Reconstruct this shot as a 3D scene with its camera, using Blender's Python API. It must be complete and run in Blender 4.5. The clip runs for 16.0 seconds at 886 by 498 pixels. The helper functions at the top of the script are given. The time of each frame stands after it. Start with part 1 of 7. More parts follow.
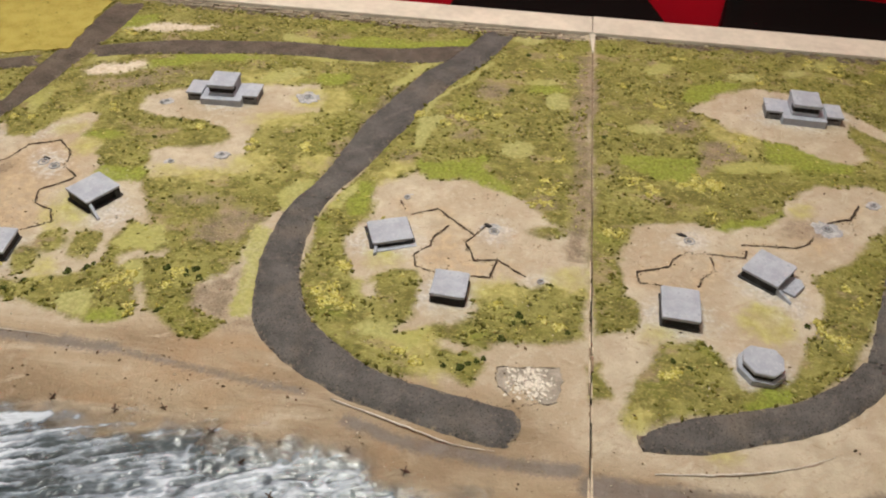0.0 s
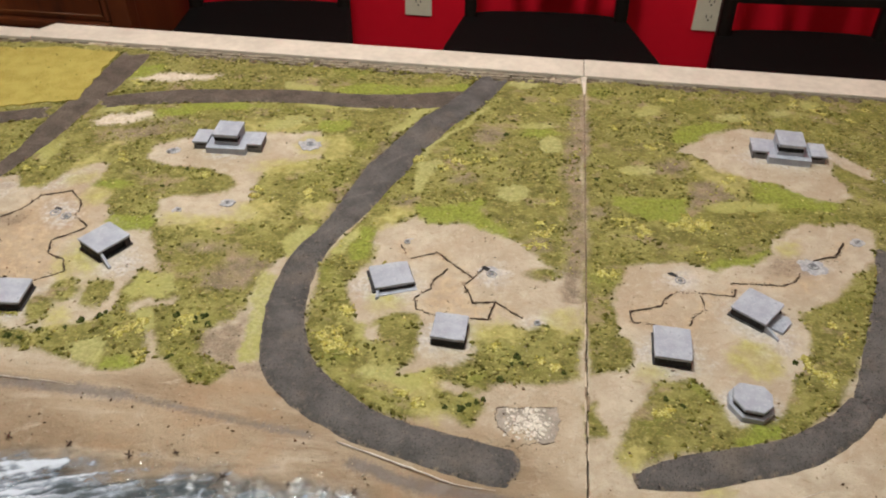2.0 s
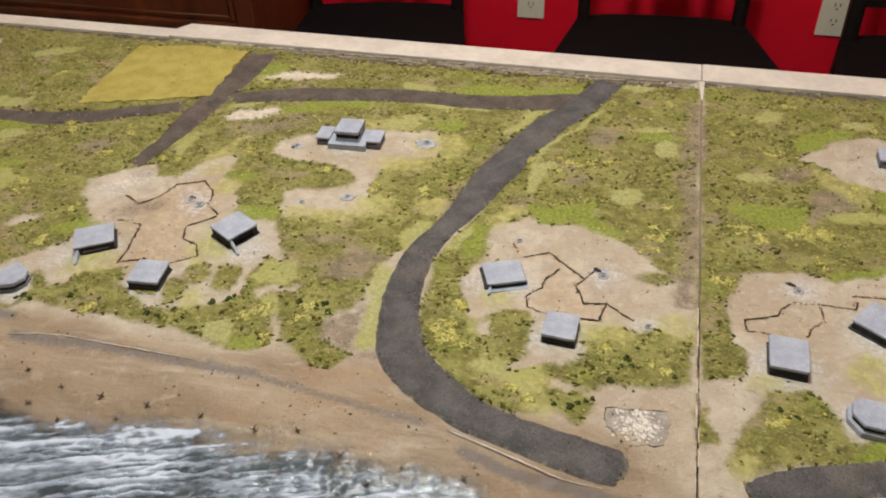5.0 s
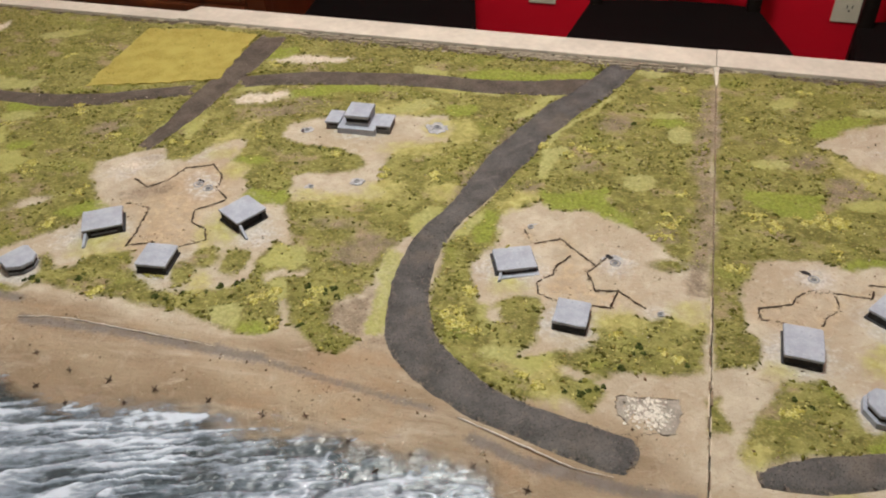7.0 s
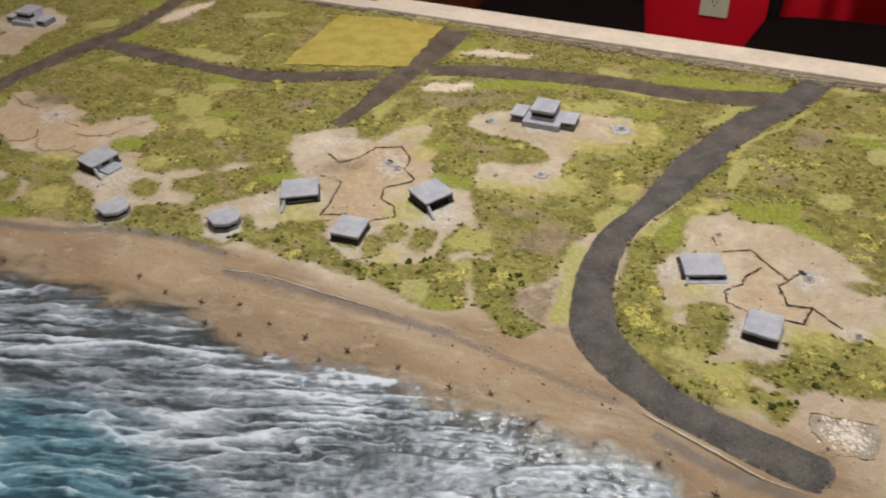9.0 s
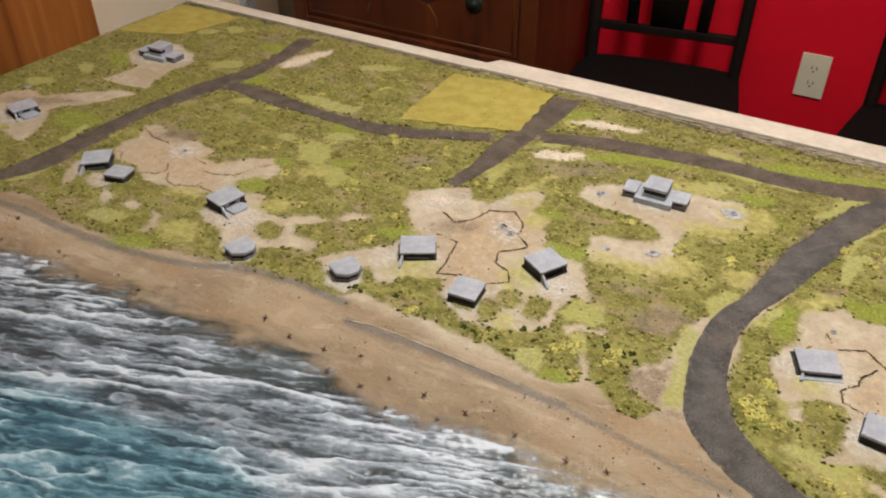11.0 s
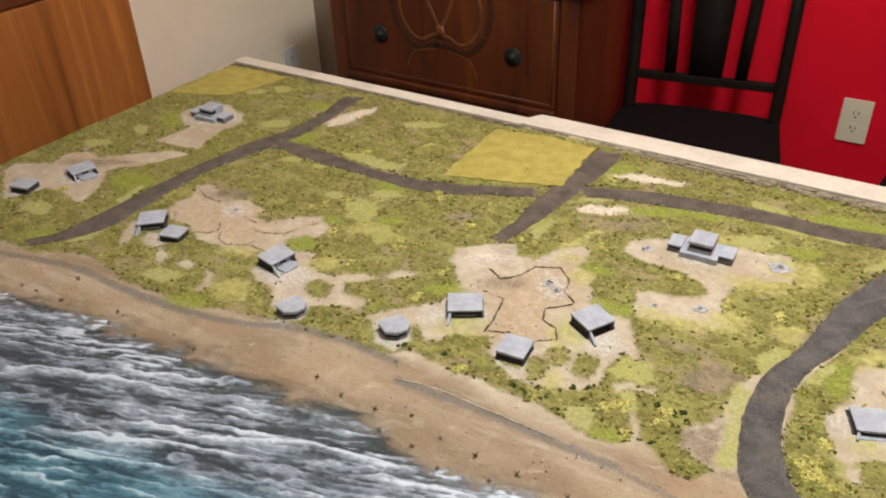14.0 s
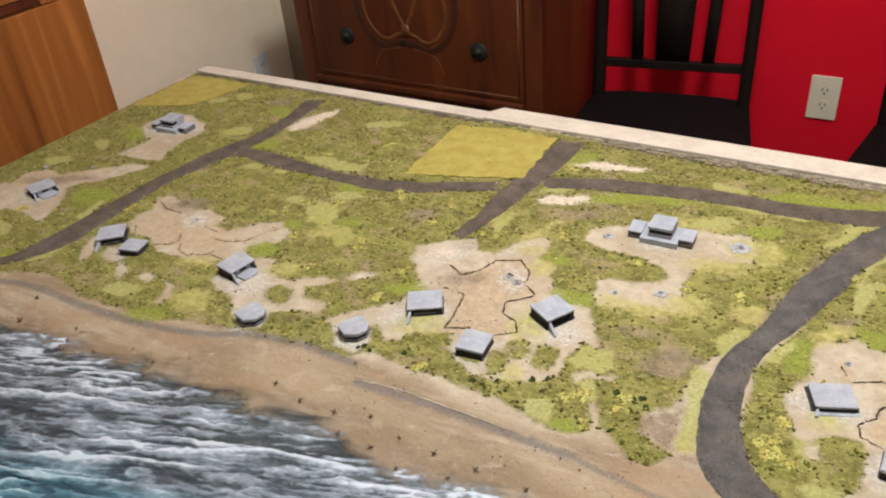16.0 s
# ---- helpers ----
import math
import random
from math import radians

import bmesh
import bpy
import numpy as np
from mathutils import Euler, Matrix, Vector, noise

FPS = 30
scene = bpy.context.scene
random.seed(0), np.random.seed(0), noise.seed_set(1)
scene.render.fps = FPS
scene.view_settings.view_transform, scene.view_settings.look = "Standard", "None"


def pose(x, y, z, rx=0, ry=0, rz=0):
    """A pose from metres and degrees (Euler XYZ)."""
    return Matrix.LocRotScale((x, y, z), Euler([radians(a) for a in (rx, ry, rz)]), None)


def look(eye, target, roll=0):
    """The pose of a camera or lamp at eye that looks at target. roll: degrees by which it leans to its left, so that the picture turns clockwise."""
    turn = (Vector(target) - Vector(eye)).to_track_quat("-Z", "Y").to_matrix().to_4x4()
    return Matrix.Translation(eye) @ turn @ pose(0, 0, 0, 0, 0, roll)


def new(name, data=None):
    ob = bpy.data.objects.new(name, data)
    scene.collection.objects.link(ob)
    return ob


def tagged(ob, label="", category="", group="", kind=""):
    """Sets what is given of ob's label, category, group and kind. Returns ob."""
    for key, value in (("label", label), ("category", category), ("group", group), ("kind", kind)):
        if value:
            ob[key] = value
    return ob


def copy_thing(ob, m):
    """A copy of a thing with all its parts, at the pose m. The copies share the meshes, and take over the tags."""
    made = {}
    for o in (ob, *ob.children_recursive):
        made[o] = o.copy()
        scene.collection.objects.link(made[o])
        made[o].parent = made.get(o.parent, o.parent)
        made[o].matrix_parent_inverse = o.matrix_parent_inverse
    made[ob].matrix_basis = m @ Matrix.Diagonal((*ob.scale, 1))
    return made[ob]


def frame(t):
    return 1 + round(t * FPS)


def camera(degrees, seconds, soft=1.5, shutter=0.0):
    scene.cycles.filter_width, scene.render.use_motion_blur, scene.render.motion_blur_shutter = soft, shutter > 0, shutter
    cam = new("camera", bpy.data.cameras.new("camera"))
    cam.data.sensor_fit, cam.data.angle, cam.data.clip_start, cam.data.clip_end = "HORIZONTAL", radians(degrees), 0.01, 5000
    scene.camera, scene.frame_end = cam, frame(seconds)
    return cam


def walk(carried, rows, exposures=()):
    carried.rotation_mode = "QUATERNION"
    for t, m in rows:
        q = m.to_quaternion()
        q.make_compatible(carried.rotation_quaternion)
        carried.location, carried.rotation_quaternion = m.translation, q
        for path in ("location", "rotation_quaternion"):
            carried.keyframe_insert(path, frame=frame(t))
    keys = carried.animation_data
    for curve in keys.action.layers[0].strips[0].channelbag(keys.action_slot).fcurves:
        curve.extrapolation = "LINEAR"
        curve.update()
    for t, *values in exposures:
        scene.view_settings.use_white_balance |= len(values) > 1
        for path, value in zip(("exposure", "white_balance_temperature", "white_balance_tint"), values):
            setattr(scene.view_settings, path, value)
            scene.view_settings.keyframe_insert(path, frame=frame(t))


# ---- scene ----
cam = camera(57.0, 16.0, soft=2.0, shutter=0.3)
PATH = [
    (0, (-0.071, -1.058, 0.515), (-0.25, 0.44, -0.798), 1.9),
    (0.5, (-0.09, -1.055, 0.517), (-0.201, 0.424, -0.825), 2.4),
    (1, (-0.091, -1.065, 0.523), (-0.206, 0.442, -0.788), 1.8),
    (1.5, (-0.072, -1.062, 0.551), (-0.251, 0.473, -0.718), -1.1),
    (2, (-0.07, -1.07, 0.546), (-0.254, 0.471, -0.715), 1.0),
    (2.5, (-0.074, -1.085, 0.546), (-0.326, 0.435, -0.73), 0.1),
    (3, (-0.08, -1.089, 0.543), (-0.426, 0.413, -0.731), -1.1),
    (3.5, (-0.071, -1.088, 0.548), (-0.417, 0.431, -0.706), -0.3),
    (4, (-0.085, -1.098, 0.559), (-0.477, 0.412, -0.692), -1.5),
    (6.5, (-0.082, -1.074, 0.547), (-0.506, 0.409, -0.726), -2.4),
    (7, (-0.087, -1.085, 0.548), (-0.519, 0.39, -0.731), -2.3),
    (7.5, (-0.1, -1.093, 0.544), (-0.551, 0.376, -0.736), -2.3),
    (8, (-0.1146, -1.1116, 0.5481), (-0.6081, 0.3472, -0.7282), 0.50),
    (8.5, (-0.1337, -1.1201, 0.5405), (-0.7181, 0.3125, -0.7240), -1.23),
    (9, (-0.1494, -1.1302, 0.5442), (-0.8438, 0.2564, -0.7062), -2.99),
    (9.2, (-0.1523, -1.1334, 0.5437), (-0.8948, 0.2528, -0.6842), -3.24),
    (11.3, (-0.218, -1.172, 0.591), (-1.047, 0.218, -0.585), -0.2),
    (11.5, (-0.218, -1.173, 0.594), (-1.048, 0.218, -0.579), -0.5),
    (12, (-0.227, -1.17, 0.599), (-1.067, 0.247, -0.535), -0.2),
    (12.5, (-0.245, -1.179, 0.6), (-1.165, 0.205, -0.513), -0.8),
    (13, (-0.245, -1.179, 0.605), (-1.176, 0.209, -0.493), -1.3),
    (13.5, (-0.234, -1.178, 0.607), (-1.167, 0.216, -0.482), -1.7),
    (14, (-0.225, -1.176, 0.608), (-1.156, 0.22, -0.481), -2.4),
    (14.5, (-0.221, -1.175, 0.606), (-1.149, 0.225, -0.48), -2.7),
    (15, (-0.219, -1.175, 0.606), (-1.153, 0.221, -0.48), -3.2),
    (15.5, (-0.203, -1.171, 0.598), (-1.136, 0.226, -0.488), -4.4),
    (16, (-0.1876, -1.1487, 0.6008), (-1.1085, 0.2541, -0.4922), -5.30),
]
EXPOSURES = [(0.0, -0.13, 6900, 10), (1.5, -0.11, 6900, 10), (2.5, -0.14, 6400, 10), (4.0, -0.14, 6450, 10), (6.5, -0.16, 6600, 10), (8.0, -0.17, 6600, 10), (9.0, -0.25, 6650, 10), (11.5, -0.03, 6900, 10), (12.5, 0.02, 6800, 10), (14.0, 0.13, 6720, 10), (16.0, 0.15, 6550, 10)]
walk(cam, [(t, look(eye, target, roll)) for t, eye, target, roll in PATH], EXPOSURES)

# ---- light ----
world = bpy.data.worlds.new("world")
scene.world = world
world.use_nodes = True
world.node_tree.nodes["Background"].inputs[0].default_value = (1.0, 0.95, 0.88, 1)
world.node_tree.nodes["Background"].inputs[1].default_value = 0.06

FLOOR_Z, CEILING_Z = -0.76, 1.68
LAMP = (-0.34, -0.27, 1.56)
lamp_data = bpy.data.lights.new("ceiling_lamp_light", "POINT")
lamp_data.shadow_soft_size, lamp_data.energy, lamp_data.color = 0.15, 71.5, (0.96, 1.0, 0.97)
lamp_light = new("ceiling_lamp_light", lamp_data)
lamp_light.location = (LAMP[0], LAMP[1], LAMP[2] - 0.23)


# ---- helpers for meshes ----
def part(name, bm, material, parent=None, label=""):
    """One mesh object out of a bmesh, under its thing."""
    me = bpy.data.meshes.new(name)
    bm.to_mesh(me)
    bm.free()
    me.materials.append(material)
    ob = new(name, me)
    if parent:
        ob.parent = parent
    return tagged(ob, label)


def thing(name, m, label, category, group=""):
    ob = new(name)
    ob.empty_display_size = 0.01
    ob.matrix_basis = m
    return tagged(ob, label, category, group)


def box(bm, x0, y0, z0, x1, y1, z1, bevel=0.0, segments=2):
    """A bevelled box joined into bm."""
    res = bmesh.ops.create_cube(bm, size=1.0)
    vs = res["verts"]
    for v in vs:
        v.co = Vector((x0 + (v.co.x + 0.5) * (x1 - x0), y0 + (v.co.y + 0.5) * (y1 - y0), z0 + (v.co.z + 0.5) * (z1 - z0)))
    if bevel:
        es = list({e for v in vs for e in v.link_edges})
        bmesh.ops.bevel(bm, geom=es, offset=bevel, segments=segments, affect="EDGES", profile=0.6)
    return bm


def boxes(*specs, bevel=0.0):
    bm = bmesh.new()
    for s in specs:
        box(bm, *s, bevel=bevel)
    return bm


def prism(outline, z0, z1, bevel=0.0):
    """An upright prism over an outline of (x, y)."""
    bm = bmesh.new()
    low = [bm.verts.new((x, y, z0)) for x, y in outline]
    high = [bm.verts.new((x, y, z1)) for x, y in outline]
    n = len(outline)
    bm.faces.new(low[::-1])
    bm.faces.new(high)
    for i in range(n):
        bm.faces.new((low[i], low[(i + 1) % n], high[(i + 1) % n], high[i]))
    bmesh.ops.recalc_face_normals(bm, faces=bm.faces)
    if bevel:
        bmesh.ops.bevel(bm, geom=list(bm.edges), offset=bevel, segments=2, affect="EDGES", profile=0.6)
    return bm


def tube(points, radius, sides=6, closed=False, flat=1.0):
    """A swept tube through points, flattened in z by flat."""
    bm = bmesh.new()
    pts = [Vector(p) for p in points]
    rings = []
    n = len(pts)
    for i, p in enumerate(pts):
        a = pts[(i - 1) % n] if closed or i else p
        b = pts[(i + 1) % n] if closed or i < n - 1 else p
        d = (b - a).normalized()
        up = Vector((0, 0, 1)) if abs(d.z) < 0.9 else Vector((1, 0, 0))
        s = d.cross(up).normalized()
        u = s.cross(d)
        r = radius(i / max(1, n - 1)) if callable(radius) else radius
        rings.append([bm.verts.new(p + s * math.cos((k + 0.5) * math.tau / sides) * r + u * math.sin((k + 0.5) * math.tau / sides) * r * flat) for k in range(sides)])
    for i in range(n if closed else n - 1):
        for k in range(sides):
            bm.faces.new((rings[i][k], rings[i][(k + 1) % sides], rings[(i + 1) % n][(k + 1) % sides], rings[(i + 1) % n][k]))
    if not closed:
        bm.faces.new(rings[0][::-1])
        bm.faces.new(rings[-1])
    bmesh.ops.recalc_face_normals(bm, faces=bm.faces)
    for f in bm.faces:
        f.smooth = True
    return bm


def lathe(profile, sides=24):
    """A turned body from (radius, z) pairs."""
    bm = bmesh.new()
    rings = [[bm.verts.new((r * math.cos(k * math.tau / sides), r * math.sin(k * math.tau / sides), z)) for k in range(sides)] for r, z in profile]
    for i in range(len(rings) - 1):
        for k in range(sides):
            bm.faces.new((rings[i][k], rings[i][(k + 1) % sides], rings[i + 1][(k + 1) % sides], rings[i + 1][k]))
    bm.faces.new(rings[0][::-1])
    bm.faces.new(rings[-1])
    bmesh.ops.recalc_face_normals(bm, faces=bm.faces)
    for f in bm.faces:
        f.smooth = len(f.verts) == 4
    return bm


def spline(points, step=0.003):
    """A smooth line through points (Catmull-Rom), sampled evenly."""
    p = np.array([2 * np.array(points[0]) - np.array(points[1])] + [np.array(q) for q in points] + [2 * np.array(points[-1]) - np.array(points[-2])], float)
    res = []
    for i in range(1, len(p) - 2):
        n = max(2, int(np.linalg.norm(p[i + 1] - p[i]) / step))
        for t in np.linspace(0, 1, n, endpoint=False):
            res.append(0.5 * (2 * p[i] + (p[i + 1] - p[i - 1]) * t + (2 * p[i - 1] - 5 * p[i] + 4 * p[i + 1] - p[i + 2]) * t * t + (3 * p[i] - p[i - 1] - 3 * p[i + 1] + p[i + 2]) * t ** 3))
    res.append(p[-2])
    return np.array(res)


def value_noise(x, y, seed):
    """Smooth random values in -1..1 over the plane, one knot a unit."""
    xi, yi = np.floor(x).astype(np.int64), np.floor(y).astype(np.int64)
    fx, fy = x - xi, y - yi
    fx, fy = fx * fx * (3 - 2 * fx), fy * fy * (3 - 2 * fy)

    def knot(a, b):
        h = (a * 374761393 + b * 668265263 + seed * 974711) & 0x7FFFFFFF
        h = ((h ^ (h >> 13)) * 1274126177) & 0x7FFFFFFF
        return ((h ^ (h >> 16)) & 0xFFFF) / 32767.5 - 1.0

    return (knot(xi, yi) * (1 - fx) + knot(xi + 1, yi) * fx) * (1 - fy) + (knot(xi, yi + 1) * (1 - fx) + knot(xi + 1, yi + 1) * fx) * fy


def fbm(x, y, size, seed, octaves=3):
    total, amp = 0.0, 1.0
    for o in range(octaves):
        total = total + amp * value_noise(x / size + 17.3 * o, y / size - 9.1 * o, seed + o)
        size, amp = size * 0.5, amp * 0.5
    return total


# ---- materials ----
class Shader:
    """A short way to write a node material."""

    def __init__(self, name, rough=0.6, metal=0.0, specular=0.5):
        self.m = bpy.data.materials.new(name)
        self.m.use_nodes = True
        self.t = self.m.node_tree
        self.b = self.t.nodes["Principled BSDF"]
        self.b.inputs["Roughness"].default_value = rough
        self.b.inputs["Metallic"].default_value = metal
        self.b.inputs["Specular IOR Level"].default_value = specular
        self.xyz = self.t.nodes.new("ShaderNodeTexCoord").outputs["Object"]

    def put(self, socket, value):
        if isinstance(value, bpy.types.NodeSocket):
            self.t.links.new(value, socket)
        elif isinstance(value, (tuple, list)) and len(value) == 3 and socket.type == "RGBA":
            socket.default_value = (*value, 1)
        else:
            socket.default_value = value

    def scaled(self, scale=(1, 1, 1), turn=0.0, shift=(0, 0, 0)):
        n = self.t.nodes.new("ShaderNodeMapping")
        n.vector_type = "TEXTURE"
        n.inputs["Scale"].default_value = [1 / v for v in scale]
        n.inputs["Location"].default_value = shift
        n.inputs["Rotation"].default_value = (0, 0, radians(turn))
        self.put(n.inputs["Vector"], self.xyz)
        return n.outputs[0]

    def noise(self, scale, detail=4.0, rough=0.55, at=None, distort=0.0):
        n = self.t.nodes.new("ShaderNodeTexNoise")
        n.inputs["Scale"].default_value = scale
        n.inputs["Detail"].default_value = detail
        n.inputs["Roughness"].default_value = rough
        n.inputs["Distortion"].default_value = distort
        self.put(n.inputs["Vector"], at or self.xyz)
        return n.outputs["Fac"]

    def voronoi(self, scale, at=None, feature="F1"):
        n = self.t.nodes.new("ShaderNodeTexVoronoi")
        n.feature = feature
        n.inputs["Scale"].default_value = scale
        self.put(n.inputs["Vector"], at or self.xyz)
        return n.outputs["Distance"]

    def attr(self, name):
        n = self.t.nodes.new("ShaderNodeAttribute")
        n.attribute_name = name
        return n.outputs["Fac"]

    def math(self, op, a, b=0.0, c=0.0):
        n = self.t.nodes.new("ShaderNodeMath")
        n.operation = op
        for s, v in zip(n.inputs, (a, b, c)):
            self.put(s, v)
        return n.outputs[0]

    def step(self, value, low, high, to0=0.0, to1=1.0):
        n = self.t.nodes.new("ShaderNodeMapRange")
        n.interpolation_type = "SMOOTHSTEP"
        for k, v in (("Value", value), ("From Min", low), ("From Max", high), ("To Min", to0), ("To Max", to1)):
            self.put(n.inputs[k], v)
        return n.outputs[0]

    def mix(self, fac, a, b, blend="MIX"):
        n = self.t.nodes.new("ShaderNodeMix")
        n.data_type, n.blend_type = "RGBA", blend
        for s, v in ((n.inputs[0], fac), (n.inputs[6], a), (n.inputs[7], b)):
            self.put(s, v)
        return n.outputs[2]

    def random(self):
        return self.t.nodes.new("ShaderNodeObjectInfo").outputs["Random"]

    def island(self):
        return self.t.nodes.new("ShaderNodeNewGeometry").outputs["Random Per Island"]

    def bump(self, height, strength=0.3, distance=0.001):
        n = self.t.nodes.new("ShaderNodeBump")
        n.inputs["Strength"].default_value = strength
        n.inputs["Distance"].default_value = distance
        self.put(n.inputs["Height"], height)
        self.put(self.b.inputs["Normal"], n.outputs[0])

    def done(self, colour, rough=None):
        self.put(self.b.inputs["Base Color"], colour)
        if rough is not None:
            self.put(self.b.inputs["Roughness"], rough)
        return self.m


def plain(name, colour, rough=0.6, metal=0.0, vary=0.25, size=40.0, bump=0.15, depth=0.001, specular=0.5):
    """Two scales of tone over one colour, with a fine grain."""
    s = Shader(name, rough, metal, specular)
    dark = tuple(c * (1 - vary) for c in colour)
    light = tuple(min(1.0, c * (1 + vary * 0.6)) for c in colour)
    n1, n2 = s.noise(size, 5), s.noise(size * 7, 3)
    s.bump(s.math("ADD", n1, s.math("MULTIPLY", n2, 0.5)), bump, depth)
    return s.done(s.mix(s.step(s.math("ADD", s.math("MULTIPLY", n1, 0.65), s.math("MULTIPLY", n2, 0.35)), 0.3, 0.7), dark, light))


def make_ground():
    s = Shader("painted_terrain", 0.85, specular=0.25)
    broad, mid, fine, grit = s.noise(9, 4), s.noise(45, 5), s.noise(260, 4), s.noise(900, 2)
    mott, speck = s.noise(110, 4, 0.65), s.noise(520, 3, 0.65)
    jag = s.math("MULTIPLY", s.math("SUBTRACT", s.noise(330, 3, 0.6), 0.5), 0.007)
    wide_jag = s.math("ADD", jag, s.math("MULTIPLY", s.math("SUBTRACT", mott, 0.5), 0.022))
    soft_jag = s.math("ADD", jag, s.math("MULTIPLY", s.math("SUBTRACT", mott, 0.5), 0.010))

    def inside(name, soft, edge=None):
        return s.step(s.math("ADD", s.attr(name), edge or jag), -soft, soft)

    sand = s.mix(s.step(mid, 0.3, 0.7), (0.366, 0.309, 0.231), (0.476, 0.419, 0.331))
    sand = s.mix(s.step(broad, 0.42, 0.66), sand, (0.361, 0.291, 0.209))
    sand = s.mix(s.step(mott, 0.52, 0.72, 0, 0.5), sand, (0.503, 0.444, 0.352))
    sand = s.mix(s.step(fine, 0.52, 0.80, 0, 0.35), sand, (0.494, 0.416, 0.302))
    sand = s.mix(s.step(s.noise(150, 4, 0.6, s.scaled((0.2, 1, 1), 35)), 0.55, 0.75, 0, 0.4), sand, (0.311, 0.224, 0.137))
    sand = s.mix(s.step(s.noise(38, 6, 0.7, s.scaled((0.6, 1, 1), 70, (4, 4, 0)), 0.8), 0.56, 0.68, 0, 0.55), sand, (0.485, 0.435, 0.352))
    sand = s.mix(s.step(s.noise(85, 6, 0.72, s.scaled((0.5, 1, 1), 20, (1, 6, 0)), 1.0), 0.60, 0.70, 0, 0.6), sand, (0.247, 0.183, 0.119))
    sand = s.mix(s.step(grit, 0.60, 0.74, 0, 0.45), sand, (0.201, 0.142, 0.087))
    scuff = s.noise(240, 4, 0.65, s.scaled((0.45, 1, 1), -15, (2, 7, 0)), 0.9)
    sand = s.mix(s.step(scuff, 0.60, 0.70, 0, 0.55), sand, (0.229, 0.165, 0.105))
    sand = s.mix(s.step(scuff, 0.40, 0.30, 0, 0.5), sand, (0.525, 0.470, 0.380))
    soil = s.mix(s.step(mott, 0.35, 0.65), (0.30, 0.205, 0.12), (0.46, 0.35, 0.225))
    sand = s.mix(s.math("MULTIPLY", inside("soil", 0.012, wide_jag), s.step(mott, 0.35, 0.65, 0.35, 0.8)), sand, soil)
    beach = s.mix(s.step(s.noise(22, 5, 0.6, s.scaled((0.35, 1, 1))), 0.35, 0.68), (0.236, 0.175, 0.114), (0.337, 0.267, 0.185))
    beach = s.mix(s.step(s.noise(30, 5, 0.65, s.scaled((0.16, 1, 1), 3)), 0.50, 0.70, 0, 0.75), beach, (0.440, 0.378, 0.296))
    beach = s.mix(s.step(s.noise(36, 5, 0.65, s.scaled((1, 0.7, 1), 20)), 0.54, 0.70, 0, 0.4), beach, (0.455, 0.394, 0.311))
    beach = s.mix(s.step(s.noise(48, 5, 0.65, s.scaled((0.22, 1, 1), -6)), 0.56, 0.74, 0, 0.6), beach, (0.193, 0.138, 0.089))
    beach = s.mix(s.step(s.noise(13, 5, 0.6, s.scaled((0.5, 1, 1), 12, (7, 3, 0)), 0.8), 0.50, 0.64, 0, 0.55), beach, (0.306, 0.206, 0.123))
    beach = s.mix(s.step(s.noise(60, 6, 0.7, s.scaled((0.3, 1, 1), 24, (2, 9, 0)), 0.6), 0.58, 0.70, 0, 0.7), beach, (0.438, 0.372, 0.289))
    beach = s.mix(s.step(scuff, 0.60, 0.70, 0, 0.5), beach, (0.175, 0.123, 0.077))
    beach = s.mix(s.step(fine, 0.54, 0.78, 0, 0.2), beach, (0.420, 0.350, 0.263))
    beach = s.mix(s.step(grit, 0.62, 0.74, 0, 0.25), beach, (0.123, 0.088, 0.054))
    col = s.mix(s.step(s.attr("beach"), 0.0, 1.0), sand, beach)
    wet = s.step(s.math("ADD", s.attr("shore"), s.math("MULTIPLY", wide_jag, 1.3)), 0.024, -0.008)
    col = s.mix(s.math("MULTIPLY", wet, 0.35), col, (0.16, 0.105, 0.065))
    dust = s.mix(s.step(fine, 0.35, 0.65), (0.36, 0.34, 0.325), (0.55, 0.525, 0.495))
    col = s.mix(s.math("MULTIPLY", inside("dust", 0.010, wide_jag), s.step(mott, 0.36, 0.60, 0.25, 0.85)), col, dust)
    turf = s.mix(s.step(mid, 0.36, 0.66), (0.110, 0.104, 0.025), (0.190, 0.180, 0.050))
    turf = s.mix(s.step(mott, 0.50, 0.68, 0, 0.8), turf, (0.275, 0.245, 0.085))
    turf = s.mix(s.step(broad, 0.50, 0.68, 0, 0.6), turf, (0.155, 0.158, 0.030))
    turf = s.mix(s.step(s.noise(17, 4, 0.6, s.scaled((0.7, 1, 1), 0, (5, 2, 0))), 0.56, 0.68, 0, 0.6), turf, (0.165, 0.190, 0.030))
    turf = s.mix(s.step(speck, 0.56, 0.70, 0, 0.6), turf, (0.32, 0.29, 0.10))
    turf = s.mix(s.step(s.noise(34, 4, 0.6, s.scaled((0.7, 1, 1), 0, (1, 4, 0)), 0.6), 0.52, 0.60, 0, 0.6), turf, s.mix(fine, (0.215, 0.205, 0.058), (0.315, 0.300, 0.105)))
    bare = s.noise(26, 5, 0.65, s.scaled((0.7, 1, 1), 0, (3, 1, 0)))
    turf = s.mix(s.step(bare, 0.55, 0.66, 0, 0.75), turf, s.mix(fine, (0.20, 0.145, 0.09), (0.36, 0.28, 0.18)))
    turf = s.mix(s.step(s.noise(190, 4, 0.7, s.scaled((0.6, 1, 1), 0, (3, 1, 0))), 0.60, 0.72, 0, 0.7), turf, (0.36, 0.30, 0.16))
    tuft = s.noise(290, 3, 0.6, s.scaled((0.6, 1, 1), 0, (8, 4, 0)), 0.5)
